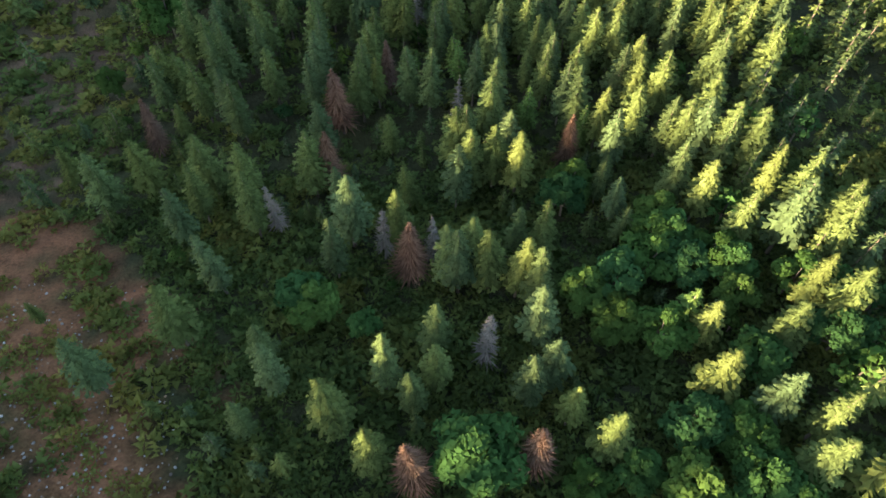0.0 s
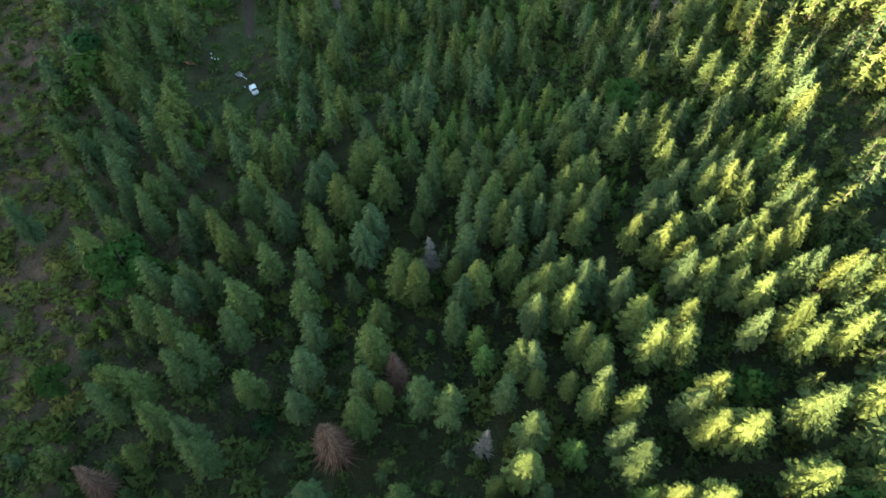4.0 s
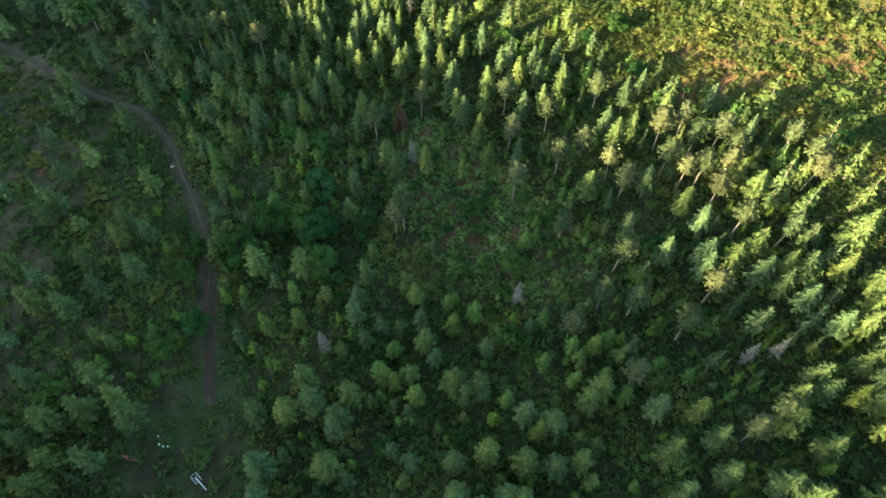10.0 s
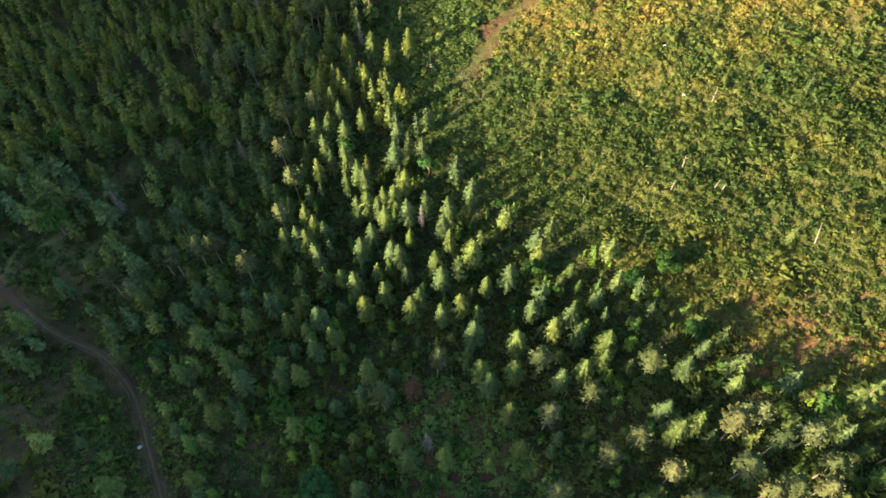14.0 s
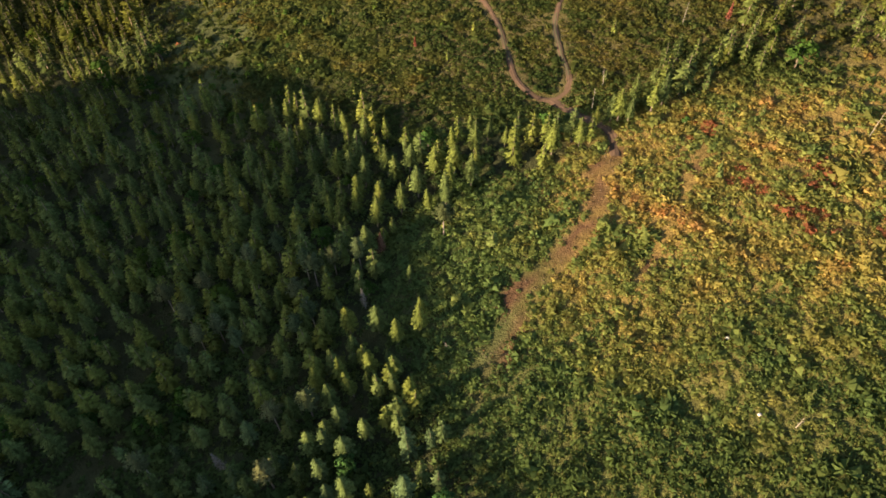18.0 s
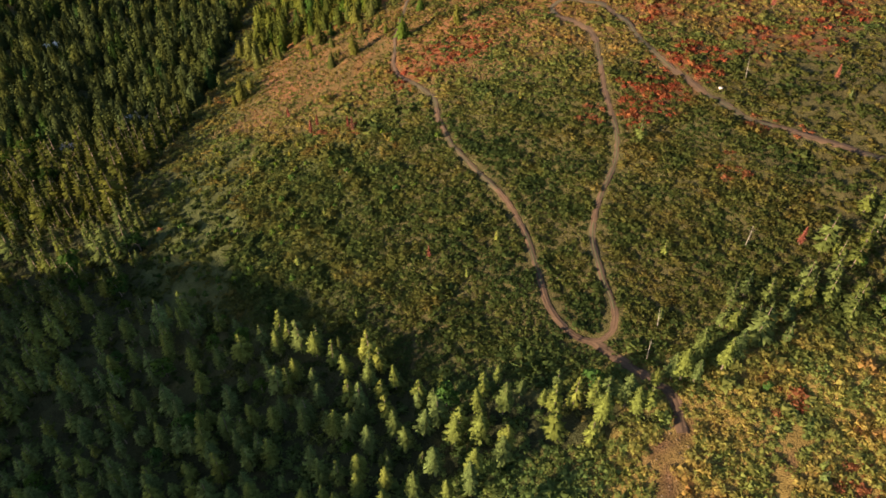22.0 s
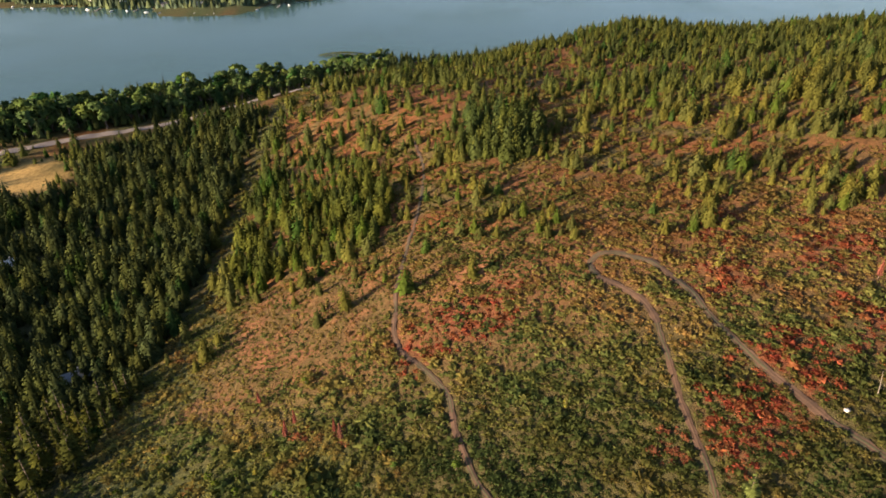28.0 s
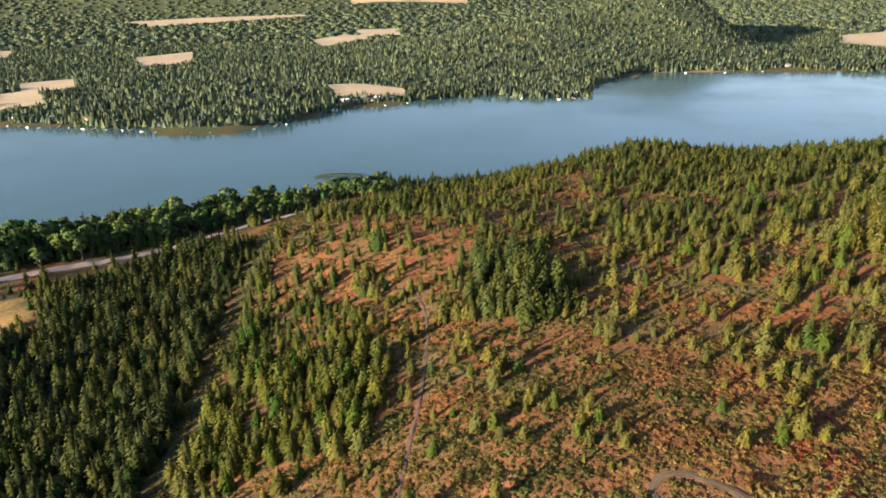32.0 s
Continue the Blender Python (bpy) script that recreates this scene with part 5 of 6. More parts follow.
GREEN_STAND_B = [(-50.1, 184.8, 7), (-54.3, 195.8, 6), (5.7, 196.7, 7), (-29.7, 197.3, 9.5), (-44.7, 200.1, 9.5), (-52.8, 201.4, 6), (-30.4, 204.2, 9.5), (-33.2, 206.2, 9.5), (-40.4, 207.1, 9.5), (-1.2, 208.9, 6), (-31.3, 214.5, 9.5), (33.8, 239.2, 6), (25.1, 250.8, 6), (31.2, 253.6, 6)]
RUSTY_STAND = [(-2.5, 17.8, 13), (9.9, 19.7, 13), (-4.5, 46.5, 13), (-17.2, 65.6, 13), (18.8, 68.4, 13), (-46.6, 73.9, 13), (-16.9, 78.9, 15), (-9.4, 89.6, 13), (-16, 232.4, 9), (-26, 252, 5), (-27.3, 347, 8), (16, 204, 7.6)]
GREY_STAND = [(5, 32.8, 12), (-1.3, 49.1, 12), (-8, 50.6, 12), (-23.5, 55.4, 12), (2.1, 78.8, 12), (-5.1, 109.6, 11.6), (41.6, 176.2, 9.1), (46, 176.7, 9.1), (-27.7, 180.6, 9), (5.5, 189.2, 9), (-13.2, 222.4, 9), (-14.6, 270.4, 9), (-84.1, 281.6, 9), (-57.2, 295.2, 9), (-30.4, 331.1, 9)]
EDGE_STAND = [(-80.2, 353.5, 11.5), (-67, 356.4, 11.5), (-40.3, 357.9, 11.5), (-11.3, 358, 11.5), (-64.3, 358.8, 11.5), (-10.5, 361.5, 11.5), (-18.3, 363.2, 11.5), (-4.9, 363.4, 11.5), (-41.6, 364.3, 11.5), (-98.8, 365.9, 11.5), (-79.3, 366.6, 11.5), (-107.6, 366.9, 11.5), (-44.2, 367.3, 11.5), (-32.3, 369.9, 11.5), (15.9, 370.2, 11.5), (-26.5, 372.8, 11.5), (21.2, 373.5, 11.5), (-3.6, 375.3, 11.5), (41.7, 378.7, 11.5), (-71.4, 379.8, 11.5), (-78, 383.7, 11.5), (-78.6, 398.9, 11.5), (-95.7, 402.7, 11.5)]
spruce_kinds, mid_kinds = {}, {}
for stand in (NEAR_SPRUCE_STAND_A, NEAR_SPRUCE_STAND_B, NEAR_SPRUCE_STAND_C, NEAR_SPRUCE_STAND_D, NEAR_SPRUCE_STAND_E, NEAR_SPRUCE_STAND_F, NEAR_SPRUCE_STAND_G, NEAR_SPRUCE_STAND_H):
    trees_of("spruce_tree", SPRUCES, SPRUCE_TINTS, SPRUCE_WORDS, "spruce", "spruces of the hillside", BARK, NEEDLES, stand, spruce_kinds)
for stand in (MID_SPRUCE_STAND_A, MID_SPRUCE_STAND_B, MID_SPRUCE_STAND_C, MID_SPRUCE_STAND_D, MID_SPRUCE_STAND_E, MID_SPRUCE_STAND_F, MID_SPRUCE_STAND_G, MID_SPRUCE_STAND_H, MID_SPRUCE_STAND_I):
    trees_of("spruce_tree", MID_SPRUCES, SPRUCE_TINTS, SPRUCE_WORDS, "spruce", "spruces of the hillside", BARK, NEEDLES, stand, mid_kinds)
larch_kinds, pine_kinds = {}, {}
for stand in (LARCH_STAND_A, LARCH_STAND_B, LARCH_STAND_C):
    trees_of("larch_tree", LARCHES, LARCH_TINTS, ("slender yellow-green young larch", "small light green larch with soft boughs"), "larch", "young larches among the spruces", BARK, NEEDLES, stand, larch_kinds)
for stand in (PINE_STAND_A, PINE_STAND_B, PINE_STAND_C):
    trees_of("pine_tree", PINES, PINE_TINTS, ("tall pine with a bare trunk and a pale crown", "olive pine with a rounded crown on a bare stem"), "pine", "pines with bare trunks", PINE_BARK, NEEDLES, stand, pine_kinds)
broadleaf_kinds = {}
for stand in (GREEN_STAND_A, GREEN_STAND_B):
    trees_of("broadleaf_tree", BIG_BIRCHES, LEAF_TINTS, ("green broadleaf tree with a rounded crown", "bright green broadleaf tree with loose sprays", "deep green broadleaf tree between conifers", "yellow-green broadleaf tree turning at the top"), "tree", "broadleaf trees of the hillside", BARK, LEAVES, stand, broadleaf_kinds)
trees_of("dead_conifer", SNAGS, ((0.24, 0.145, 0.1), (0.26, 0.165, 0.12), (0.22, 0.13, 0.085)), ("dead spruce with rust-brown needles", "dead spruce with pinkish bare twigs"), "dead tree", "dead rusty conifers", BARK, NEEDLES, RUSTY_STAND, {})
RED_FIRS = [(-62, 499, 6.5), (-48, 496, 6), (-73, 516, 5), (-46, 493, 6.5), (-60, 503, 5.5), (96, 512, 6), (100, 470, 5), (-19.5, 425, 4.5), (68.5, 410, 6)]
trees_of("dead_conifer", SNAGS[:2], ((0.24, 0.085, 0.06), (0.22, 0.1, 0.07)), ("small dead fir with red-brown needles",), "dead tree", "small red-brown dead firs", BARK, NEEDLES, RED_FIRS, {})
trees_of("bare_snag", [snag(231, 0.28, 12, 5), snag(232, 0.33, 12, 5)], ((0.26, 0.225, 0.19), (0.23, 0.21, 0.185)), ("grey dead conifer with bare twigs",), "dead tree", "grey bare snags", DEADWOOD, DEADWOOD, GREY_STAND, {})

tx, ty = scatter(-270, 260, -150, 660, 4.4)
ux, uy = scatter(-460, 560, 660, 1150, 5.4)
yx, yy = scatter(-70, 62, 95, 285, 3.3)
tx, ty = np.concatenate([tx, ux, yx]), np.concatenate([ty, uy, yy])
sapling = np.arange(len(tx)) >= len(tx) - len(yx)
keep = (rng.uniform(0, 1, len(tx)) < tree_chance(tx, ty) * np.where(sapling, 0.75, 1)) & off_tracks(tx, ty) & (inside(tx, ty, FOREST_A) | ~sapling)
tx, ty, sapling = tx[keep], ty[keep], sapling[keep]
visible = (np.abs(tx) < seen_width(ty)) & (ty > -12)
keep = visible | ((rng.uniform(0, 1, len(tx)) < 0.5) & (ty < 620))
tx, ty, visible, sapling = tx[keep], ty[keep], visible[keep], sapling[keep]
FAR_STAND = np.array(MID_SPRUCE_STAND_J + MID_SPRUCE_STAND_K + MID_SPRUCE_STAND_L + MID_SPRUCE_STAND_M + MID_SPRUCE_STAND_N + EDGE_STAND)
stood += [(x, y) for x, y, tall in FAR_STAND]
placed = np.array(stood)
free = np.array([np.min((placed[:, 0] - a) ** 2 + (placed[:, 1] - b) ** 2) for a, b in zip(tx, ty)])
# Filling trees that stand among those fitted to the camera's view.
among_fitted = visible & (ty > 12) & (ty < 380) & inside(tx, ty, FOREST_A) & (np.abs(tx + 8) < np.interp(ty, (150, 260, 320), (46, 62, 85)))
thinned = among_fitted & (rng.uniform(0, 1, len(tx)) < np.interp(ty, (60, 90, 160, 200, 250), (0.45, 0.25, 0.1, 0.0, 0.0)))
keep = (free > np.where(sapling, 1.7, np.where(among_fitted, 2.5, 3.4)) ** 2) & (sapling | ~thinned)
tx, ty, visible, among_fitted, sapling = tx[keep], ty[keep], visible[keep], among_fitted[keep], sapling[keep]
big = 1 + 0.2 * wobble(tx, ty, 60)
tall = np.clip(rng.normal(8.6, 2.6, len(tx)) * big, 3.0, 13.5)
tall = np.where(ty > 420, np.clip(tall * rng.uniform(0.6, 1.35, len(tx)), 2.5, 15), tall)
tall = np.where((ty > 540) & (tx > -40) & ~inside(tx, ty, DARK_WOOD), tall * 0.84, tall)
tall = np.where((ty > 540) & (ty < 640) & ~inside(tx, ty, YOUNG_WOOD), tall * 0.85, tall)
tall = np.where(inside(tx, ty, LEFT_WOOD), tall * 1.25, tall)
tall = np.where((ty > 205) & (ty < 545) & (tree_chance(tx, ty) < 0.17), tall * rng.uniform(0.3, 0.6, len(tx)), tall)
tall = np.where(inside(tx, ty, YOUNG_WOOD), tall * 0.95, tall)
tall = np.where(inside(tx, ty, DARK_WOOD), tall * 1.2, tall)
young = inside(tx, ty, MID_CLEARING)
tall = np.where(among_fitted, np.clip(tall * np.interp(ty, (120, 150, 260, 330), (0.6, 0.8, 0.85, 1.15)), 2.5, np.interp(ty, (120, 150, 260, 330), (6, 8, 8.5, 11))), tall)
tall = np.where(sapling, rng.uniform(2.2, 5.5, len(tx)), tall)
hue = SPRUCE_TINTS[rng.integers(0, len(SPRUCE_TINTS), len(tx))] * rng.uniform(0.8, 1.2, (len(tx), 1))
leafy_tree = rng.uniform(0, 1, len(tx)) < 0.08 + 0.4 * bump(tx, ty, 38, 40, 22, 26) + 0.3 * bump(tx, ty, -10, 215, 25, 30)
bushy = bump(tx, ty, -72, 468, 50, 40) * (ty < 520) * ~inside(tx, ty, LEFT_WOOD) * ~inside(tx, ty, FOREST_A) > 0.1
leafy_tree |= bushy & (rng.uniform(0, 1, len(tx)) < 0.85)
leafy_tree |= young & (rng.uniform(0, 1, len(tx)) < 0.5)
tall = np.where(young, rng.uniform(2.2, 5.0, len(tx)), np.where(bushy, rng.uniform(2.0, 4.2, len(tx)), tall))
hue = np.where((young | sapling)[:, None], hue * (1.3, 1.5, 0.85), hue)
hue[leafy_tree] = LEAF_TINTS[rng.integers(0, len(LEAF_TINTS), leafy_tree.sum())]
hue = hue * np.where(ty < 540, np.interp(ty, (200, 230, 300), (1.0, 1.15, 0.98)), 0.76)[:, None]
hue = np.where(((ty > 300) & (ty < 540))[:, None], hue * (1.15, 1.03, 0.75), hue)
# Left edge trees darkened: their shade is put into the tint.
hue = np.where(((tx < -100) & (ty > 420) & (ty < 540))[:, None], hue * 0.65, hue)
shore_wood = (np.interp(tx, *zip(*NEAR_SHORE)) - ty < 90) & (tx < 60)
olive = (ty > 480) & ~inside(tx, ty, LEFT_WOOD) & ~shore_wood
hue = np.where(olive[:, None], hue * (1.3, 1.0, 0.66), hue) * np.where(shore_wood, 0.8, 1.0)[:, None]
# Left wood in shade, painted as a darker needle colour.
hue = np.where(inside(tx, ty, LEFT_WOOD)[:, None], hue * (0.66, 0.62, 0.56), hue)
hue = np.where(inside(tx, ty, RIGHT_WOOD)[:, None], hue * 0.75, hue)
hue = np.where((olive & (ty > 690))[:, None], hue * (0.84, 0.95, 1.0), hue)
hue = np.where(inside(tx, ty, DARK_WOOD)[:, None], hue * (0.7, 0.85, 0.9), hue)
hue = np.where(inside(tx, ty, YOUNG_WOOD)[:, None], hue * (0.72, 0.84, 0.75), hue)
tall = np.where(shore_wood, tall * np.interp(tx, (-220, -140), (1.5, 1.1)), tall)
spots = np.stack([tx, ty, height(tx, ty), tall, tall], 1)
spots[:, 3] *= rng.uniform(0.85, 1.25, len(tx))
near_wood = visible & (ty < 540)
far_spots = np.column_stack([FAR_STAND[:, :2], height(FAR_STAND[:, 0], FAR_STAND[:, 1]), FAR_STAND[:, 2:] * rng.uniform(0.9, 1.2, (len(FAR_STAND), 1)), FAR_STAND[:, 2:]])
strewn("spruce_wood", soft(MID_SPRUCES), far_spots, SPRUCE_TINTS[rng.integers(0, 6, len(FAR_STAND))] * (1.0, 0.92, 0.7), [BARK, NEEDLES], "tall dark spruces at the lower edge of the wood", "trees")
fine = (ty < 300) & (np.abs(tx) < 75)
m = near_wood & ~leafy_tree & ~fine
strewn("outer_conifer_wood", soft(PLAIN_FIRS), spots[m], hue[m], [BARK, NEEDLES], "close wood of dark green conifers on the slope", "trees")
m = near_wood & ~leafy_tree & fine
strewn("conifer_wood", soft(FIRS), spots[m], hue[m], [BARK, NEEDLES], "dense wood of dark green spruces and firs", "trees")
m = near_wood & leafy_tree
strewn("broadleaf_wood", soft(BIRCHES), spots[m] * (1, 1, 1, 0.85, 0.75), hue[m], [BARK, LEAVES], "green broadleaf trees among the conifers", "trees")
m = visible & (ty >= 540) & (ty < 800)
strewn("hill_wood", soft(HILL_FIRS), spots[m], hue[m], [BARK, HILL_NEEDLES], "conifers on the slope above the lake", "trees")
leafy_shore = shore_wood & (tx < -60) & (rng.uniform(0, 1, len(tx)) < 0.6)
m = visible & (ty >= 800) & leafy_shore
strewn("shore_trees", soft(SHORE_CROWNS), spots[m], hue[m] * (1.5, 1.7, 1.4), [BARK, FAR_LEAVES], "rounded dark green trees between the highway and the lake", "trees")
m = visible & (ty >= 800) & ~leafy_shore
strewn("lakeside_wood", soft(SLOPE_FIRS), spots[m], hue[m], [BARK, HILL_NEEDLES], "conifers on the hill down to the near shore", "trees")
# Trees out of the camera's sight, added for the shade they cast.
m = ~visible
strewn("outer_wood", FAR_FIRS, spots[m], hue[m], [BARK, NEEDLES], "unseen conifers round the hill, added to shade it", "trees")


# ---- scrub ----
SCRUB_HUES = np.array([(0.068, 0.1, 0.03), (0.1, 0.125, 0.034), (0.145, 0.145, 0.038), (0.22, 0.165, 0.045), (0.24, 0.12, 0.045)])
RED = (0.27, 0.055, 0.032)


def scrub_tints(x, y):
    wob, wob2, wob3 = wobble(x, y, 30), wobble(x, y + 31, 12), wobble(x + 7, y, 5)
    warm = 0.2 + 0.13 * step(y, 222, 245) * step(x, 0, 25) - 0.16 * step(y, 252, 268) + 0.28 * step(y, 288, 318) * step(x, -2, 14) + 0.12 * step(y, 305, 335) * step(x, 14, 36)
    warm = warm + 0.12 * step(y, 290, 330) * step(-x, -5, 10) - 0.26 * step(y, 372, 392) * step(x, -2, 14) + 0.16 * step(y, 378, 420) + 0.26 * step(y, 468, 530) + 0.12 * bump(x, y, -70, 485, 40, 22)
    warm = warm + 0.2 * (inside(x, y, OLD_BURN) | inside(x, y, LEFT_BARE))
    v = warm + 0.24 * wob + 0.18 * wob2 + 0.08 * wob3 + rng.normal(0, 0.07, len(x))
    v = np.where(y < 285, np.minimum(v, 0.6), v)
    col = np.stack([np.interp(v, (0.1, 0.32, 0.55, 0.78, 0.98), SCRUB_HUES[:, k]) for k in range(3)], 1)
    # Shade on this band of the slope is put into the bush colour.
    shade_band = step(y, 376, 396) * step(-y, -520, -465)
    col *= (1.25 - 0.55 * shade_band)[:, None]
    near_red = spots_near(x, y, RED_SPOTS, 13)
    # Sunlight on the gold slope put into the colour; clearing bushes brighter green.
    col *= (1 - 0.15 * step(y, 228, 240) * step(-y, -300, -285) + 0.2 * step(y, 300, 330) * step(-y, -385, -365) + 0.7 * inside(x, y, MID_CLEARING))[:, None]
    red = (near_red > 0.1) & (near_red + 0.45 * wob2 + 0.45 * wob3 + rng.normal(0, 0.35, len(x)) > 1.0)
    rusty = spots_near(x, y, RUSTY_SPOTS, 7) + 0.5 * wob3 + rng.normal(0, 0.25, len(x)) > 1.1
    col[rusty & ~red] = (0.25, 0.095, 0.045)
    col[red] = np.array(RED) * rng.uniform(0.7, 1.2, (red.sum(), 1)) * (1, 1, 1) + rng.uniform(0, 0.06, (red.sum(), 1)) * np.array((0.2, 1, 0.2))
    return col * rng.uniform(0.88, 1.12, (len(x), 1)) * (1 - 0.3 * step(y, 490, 560))[:, None]


def sown(x0, x1, y0, y1, each):
    """Points sown at random, one to so many square metres."""
    n = int((x1 - x0) * (y1 - y0) / each)
    return rng.uniform(x0, x1, n), rng.uniform(y0, y1, n)


CLUMPS = [[rounded(*clump(120 + k, 20))] for k in range(8)]
SMALL_CLUMPS = [[rounded(*clump(140 + k, 10))] for k in range(6)]
sowings = [sown(-125, 130, -5, 150, 3.2), scatter(-80, 80, 150, 500, 1.18), sown(5, 70, 5, 70, 2.4), sown(-50, 5, 5, 70, 2.4), sown(-160, -80, 150, 500, 2.6), sown(80, 160, 150, 500, 2.4), sown(160, 240, 330, 600, 4), sown(160, 240, 140, 330, 9), scatter(-140, 180, 500, 600, 1.5), sown(-150, 230, 600, 760, 4.2), sown(-150, 300, 760, 960, 14)]
sx, sy = (np.concatenate([q[k] for q in sowings]) for k in range(2))
wood = tree_chance(sx, sy)
chance = np.where(wood > 0.5, np.interp(sy, (60, 75, 130, 170, 300, 330), (0.85, 0.5, 0.5, 0.8, 0.7, 0.3)), 0.95)
chance = np.where(inside(sx, sy, OLD_BURN), 0.65 * (wobble(sx, sy, 9) > -0.08), np.where(inside(sx, sy, LEFT_BARE), 0.9, chance))
chance = np.where(inside(sx, sy, CAMP), 0.2, chance)
chance = np.where(inside(sx, sy, GOLD_SLOPE), 0.95, chance)
chance = np.where((np.abs(sy - 239 + 0.1 * (sx - 40)) < 8) & (sx > 40) & (sx < 80) & (wobble(sx, sy, 11) > -0.3), 0.6, chance)
chance = np.where((to_line(sx, sy, GULLY) < 3.2) & (sy > 312), 0.15, np.where(to_line(sx, sy, SIDE_GULLY) < 1.4, 0.25, chance))
keep = (rng.uniform(0, 1, len(sx)) < chance) & off_tracks(sx, sy, -0.6) & (np.abs(sx) < seen_width(sy) * 0.95)
sx, sy = sx[keep], sy[keep]
wide = 1.35 * np.exp(np.clip(rng.normal(0, 0.38, len(sx)), -0.9, 0.6)) * (1.05 + 0.25 * wobble(sx, sy, 20)) * np.interp(sy, (120, 170, 480, 600, 800), (1.3, 1, 1, 1.0, 1.5))
wide = np.where(inside(sx, sy, GOLD_SLOPE) | inside(sx, sy, GOLD_HILL), wide * 0.7, wide)
thicket = rng.uniform(0, 1, len(sx)) < 0.22 * bump(sx, sy, -55, 460, 45, 45) + 0.06 * step(sy, 205, 225) * step(-sy, -400, -380)
wide = np.where(thicket, wide * 1.6, wide)
spots = np.stack([sx, sy, height(sx, sy) - 0.05, wide * 1.5, wide * rng.uniform(0.4, 0.85, len(sx))], 1)
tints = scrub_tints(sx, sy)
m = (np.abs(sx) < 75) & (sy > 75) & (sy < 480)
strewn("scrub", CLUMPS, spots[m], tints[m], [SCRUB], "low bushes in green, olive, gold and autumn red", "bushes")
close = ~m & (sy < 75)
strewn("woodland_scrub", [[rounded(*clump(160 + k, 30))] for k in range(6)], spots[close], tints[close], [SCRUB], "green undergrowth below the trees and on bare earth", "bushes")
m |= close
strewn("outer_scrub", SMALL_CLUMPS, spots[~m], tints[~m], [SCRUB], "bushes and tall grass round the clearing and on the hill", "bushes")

rx, ry = scatter(-160, -72, 1104, 1132, 1.6)
keep = height(rx, ry) > 0.2
rx, ry = rx[keep], ry[keep]
strewn("reed_spit", CLUMPS, np.stack([rx, ry, height(rx, ry), 0 * rx + 2.2, rng.uniform(1.0, 1.8, len(rx))], 1), np.ones((len(rx), 1)) * np.array((0.14, 0.16, 0.04)), [SCRUB], "yellow-green reeds on a low spit in the lake", "reeds")

# ---- across the lake ----
FAR_FIELDS = ([(-1235, 3560), (-1000, 3690), (-650, 3690), (-598, 3600), (-1039, 3309)], [(-336, 2588), (-270, 2710), (-190, 2611), (-296, 2408)], [(-735, 2206), (-648, 2292), (-587, 2109), (-666, 2059)], [(-789, 1679), (-752, 1725), (-674, 1593), (-720, 1557)], [(-818, 1819), (-748, 1847), (-700, 1751), (-764, 1726)], [(-183, 1694), (-136, 1701), (-71, 1657), (-69, 1600), (-156, 1600)], [(-320, 4200), (150, 4290), (156, 4082), (-295, 4000)], [(1201, 2408), (1360, 2466), (1147, 2141), (1117, 2254)], [(-1199, 2401), (-1173, 2410), (-1106, 2276), (-1131, 2281)], [(-229, 2877), (-111, 2895), (-105, 2711), (-205, 2694)])
FAR_FIELDS = [[tuple(-0.3 * sum(q[k] for q in c) / len(c) + p[k] * 1.3 for k in range(2)) for p in c] for c in FAR_FIELDS]
fx, fy = scatter(-1500, 1700, 1340, 2500, 13.5)
bank = np.arange(-1300, 1400, 7.5)
bank = bank[rng.uniform(0, 1, len(bank)) < 0.65]
fx, fy = np.append(fx, bank), np.append(fy, np.interp(bank, *zip(*FAR_SHORE)) + rng.uniform(11, 18, len(bank)))
wx, wy = scatter(-3600, 3600, 2500, 5600, 38)
fx, fy, lump = np.concatenate([fx, wx]), np.concatenate([fy, wy]), np.concatenate([0 * fx, 0 * wx + 1])
far = fy - np.interp(fx, *zip(*FAR_SHORE))
keep = (far > 6) & (np.abs(fx - 60) < 0.7 * (fy - 400)) & (rng.uniform(0, 1, len(fx)) < 0.5 * (far < 45) + 0.82 + 0.3 * wobble(fx, fy, 260) + 0.15 * wobble(fx, fy, 70)) & (bump(fx, fy, 792, 2290, 40, 60) < 0.35)
for field in FAR_FIELDS:
    keep &= ~inside(fx, fy, field)
fx, fy, lump = fx[keep], fy[keep], lump[keep]
tall = rng.uniform(6.5, 11.5, len(fx)) * np.where(far[keep] < 60, 1.2, 1.0) * (1 + 0.2 * wobble(fx, fy, 120))
spots = np.stack([fx, fy, height(fx, fy) - 0.3, tall * np.where(lump > 0, 2.4, 1.0), tall * np.where(lump > 0, 1.2, 1.1)], 1)
# Normals turned mostly upwards to flatten the shading as haze would.
FAR_CROWNS = [[rounded(*grove(81 + k, 3), 4.0, 0.9)] for k in range(8)]
DISTANT_CROWNS = [[rounded(*grove(91 + k, 5, 1, 0.34), 4.0, 0.9)] for k in range(5)]
# Paler, bluer tints stand in for the haze over the far woods.
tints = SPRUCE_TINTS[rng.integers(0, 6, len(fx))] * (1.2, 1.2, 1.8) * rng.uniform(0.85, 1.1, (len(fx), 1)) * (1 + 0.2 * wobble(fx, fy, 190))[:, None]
m = lump > 0
strewn("distant_woods", DISTANT_CROWNS, spots[m], tints[m], [FAR_LEAVES], "woods on the plain and hills beyond the lake, haze put into their tint", "trees", smooth=True)
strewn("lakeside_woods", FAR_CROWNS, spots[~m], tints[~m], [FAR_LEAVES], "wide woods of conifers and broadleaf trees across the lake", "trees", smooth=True)
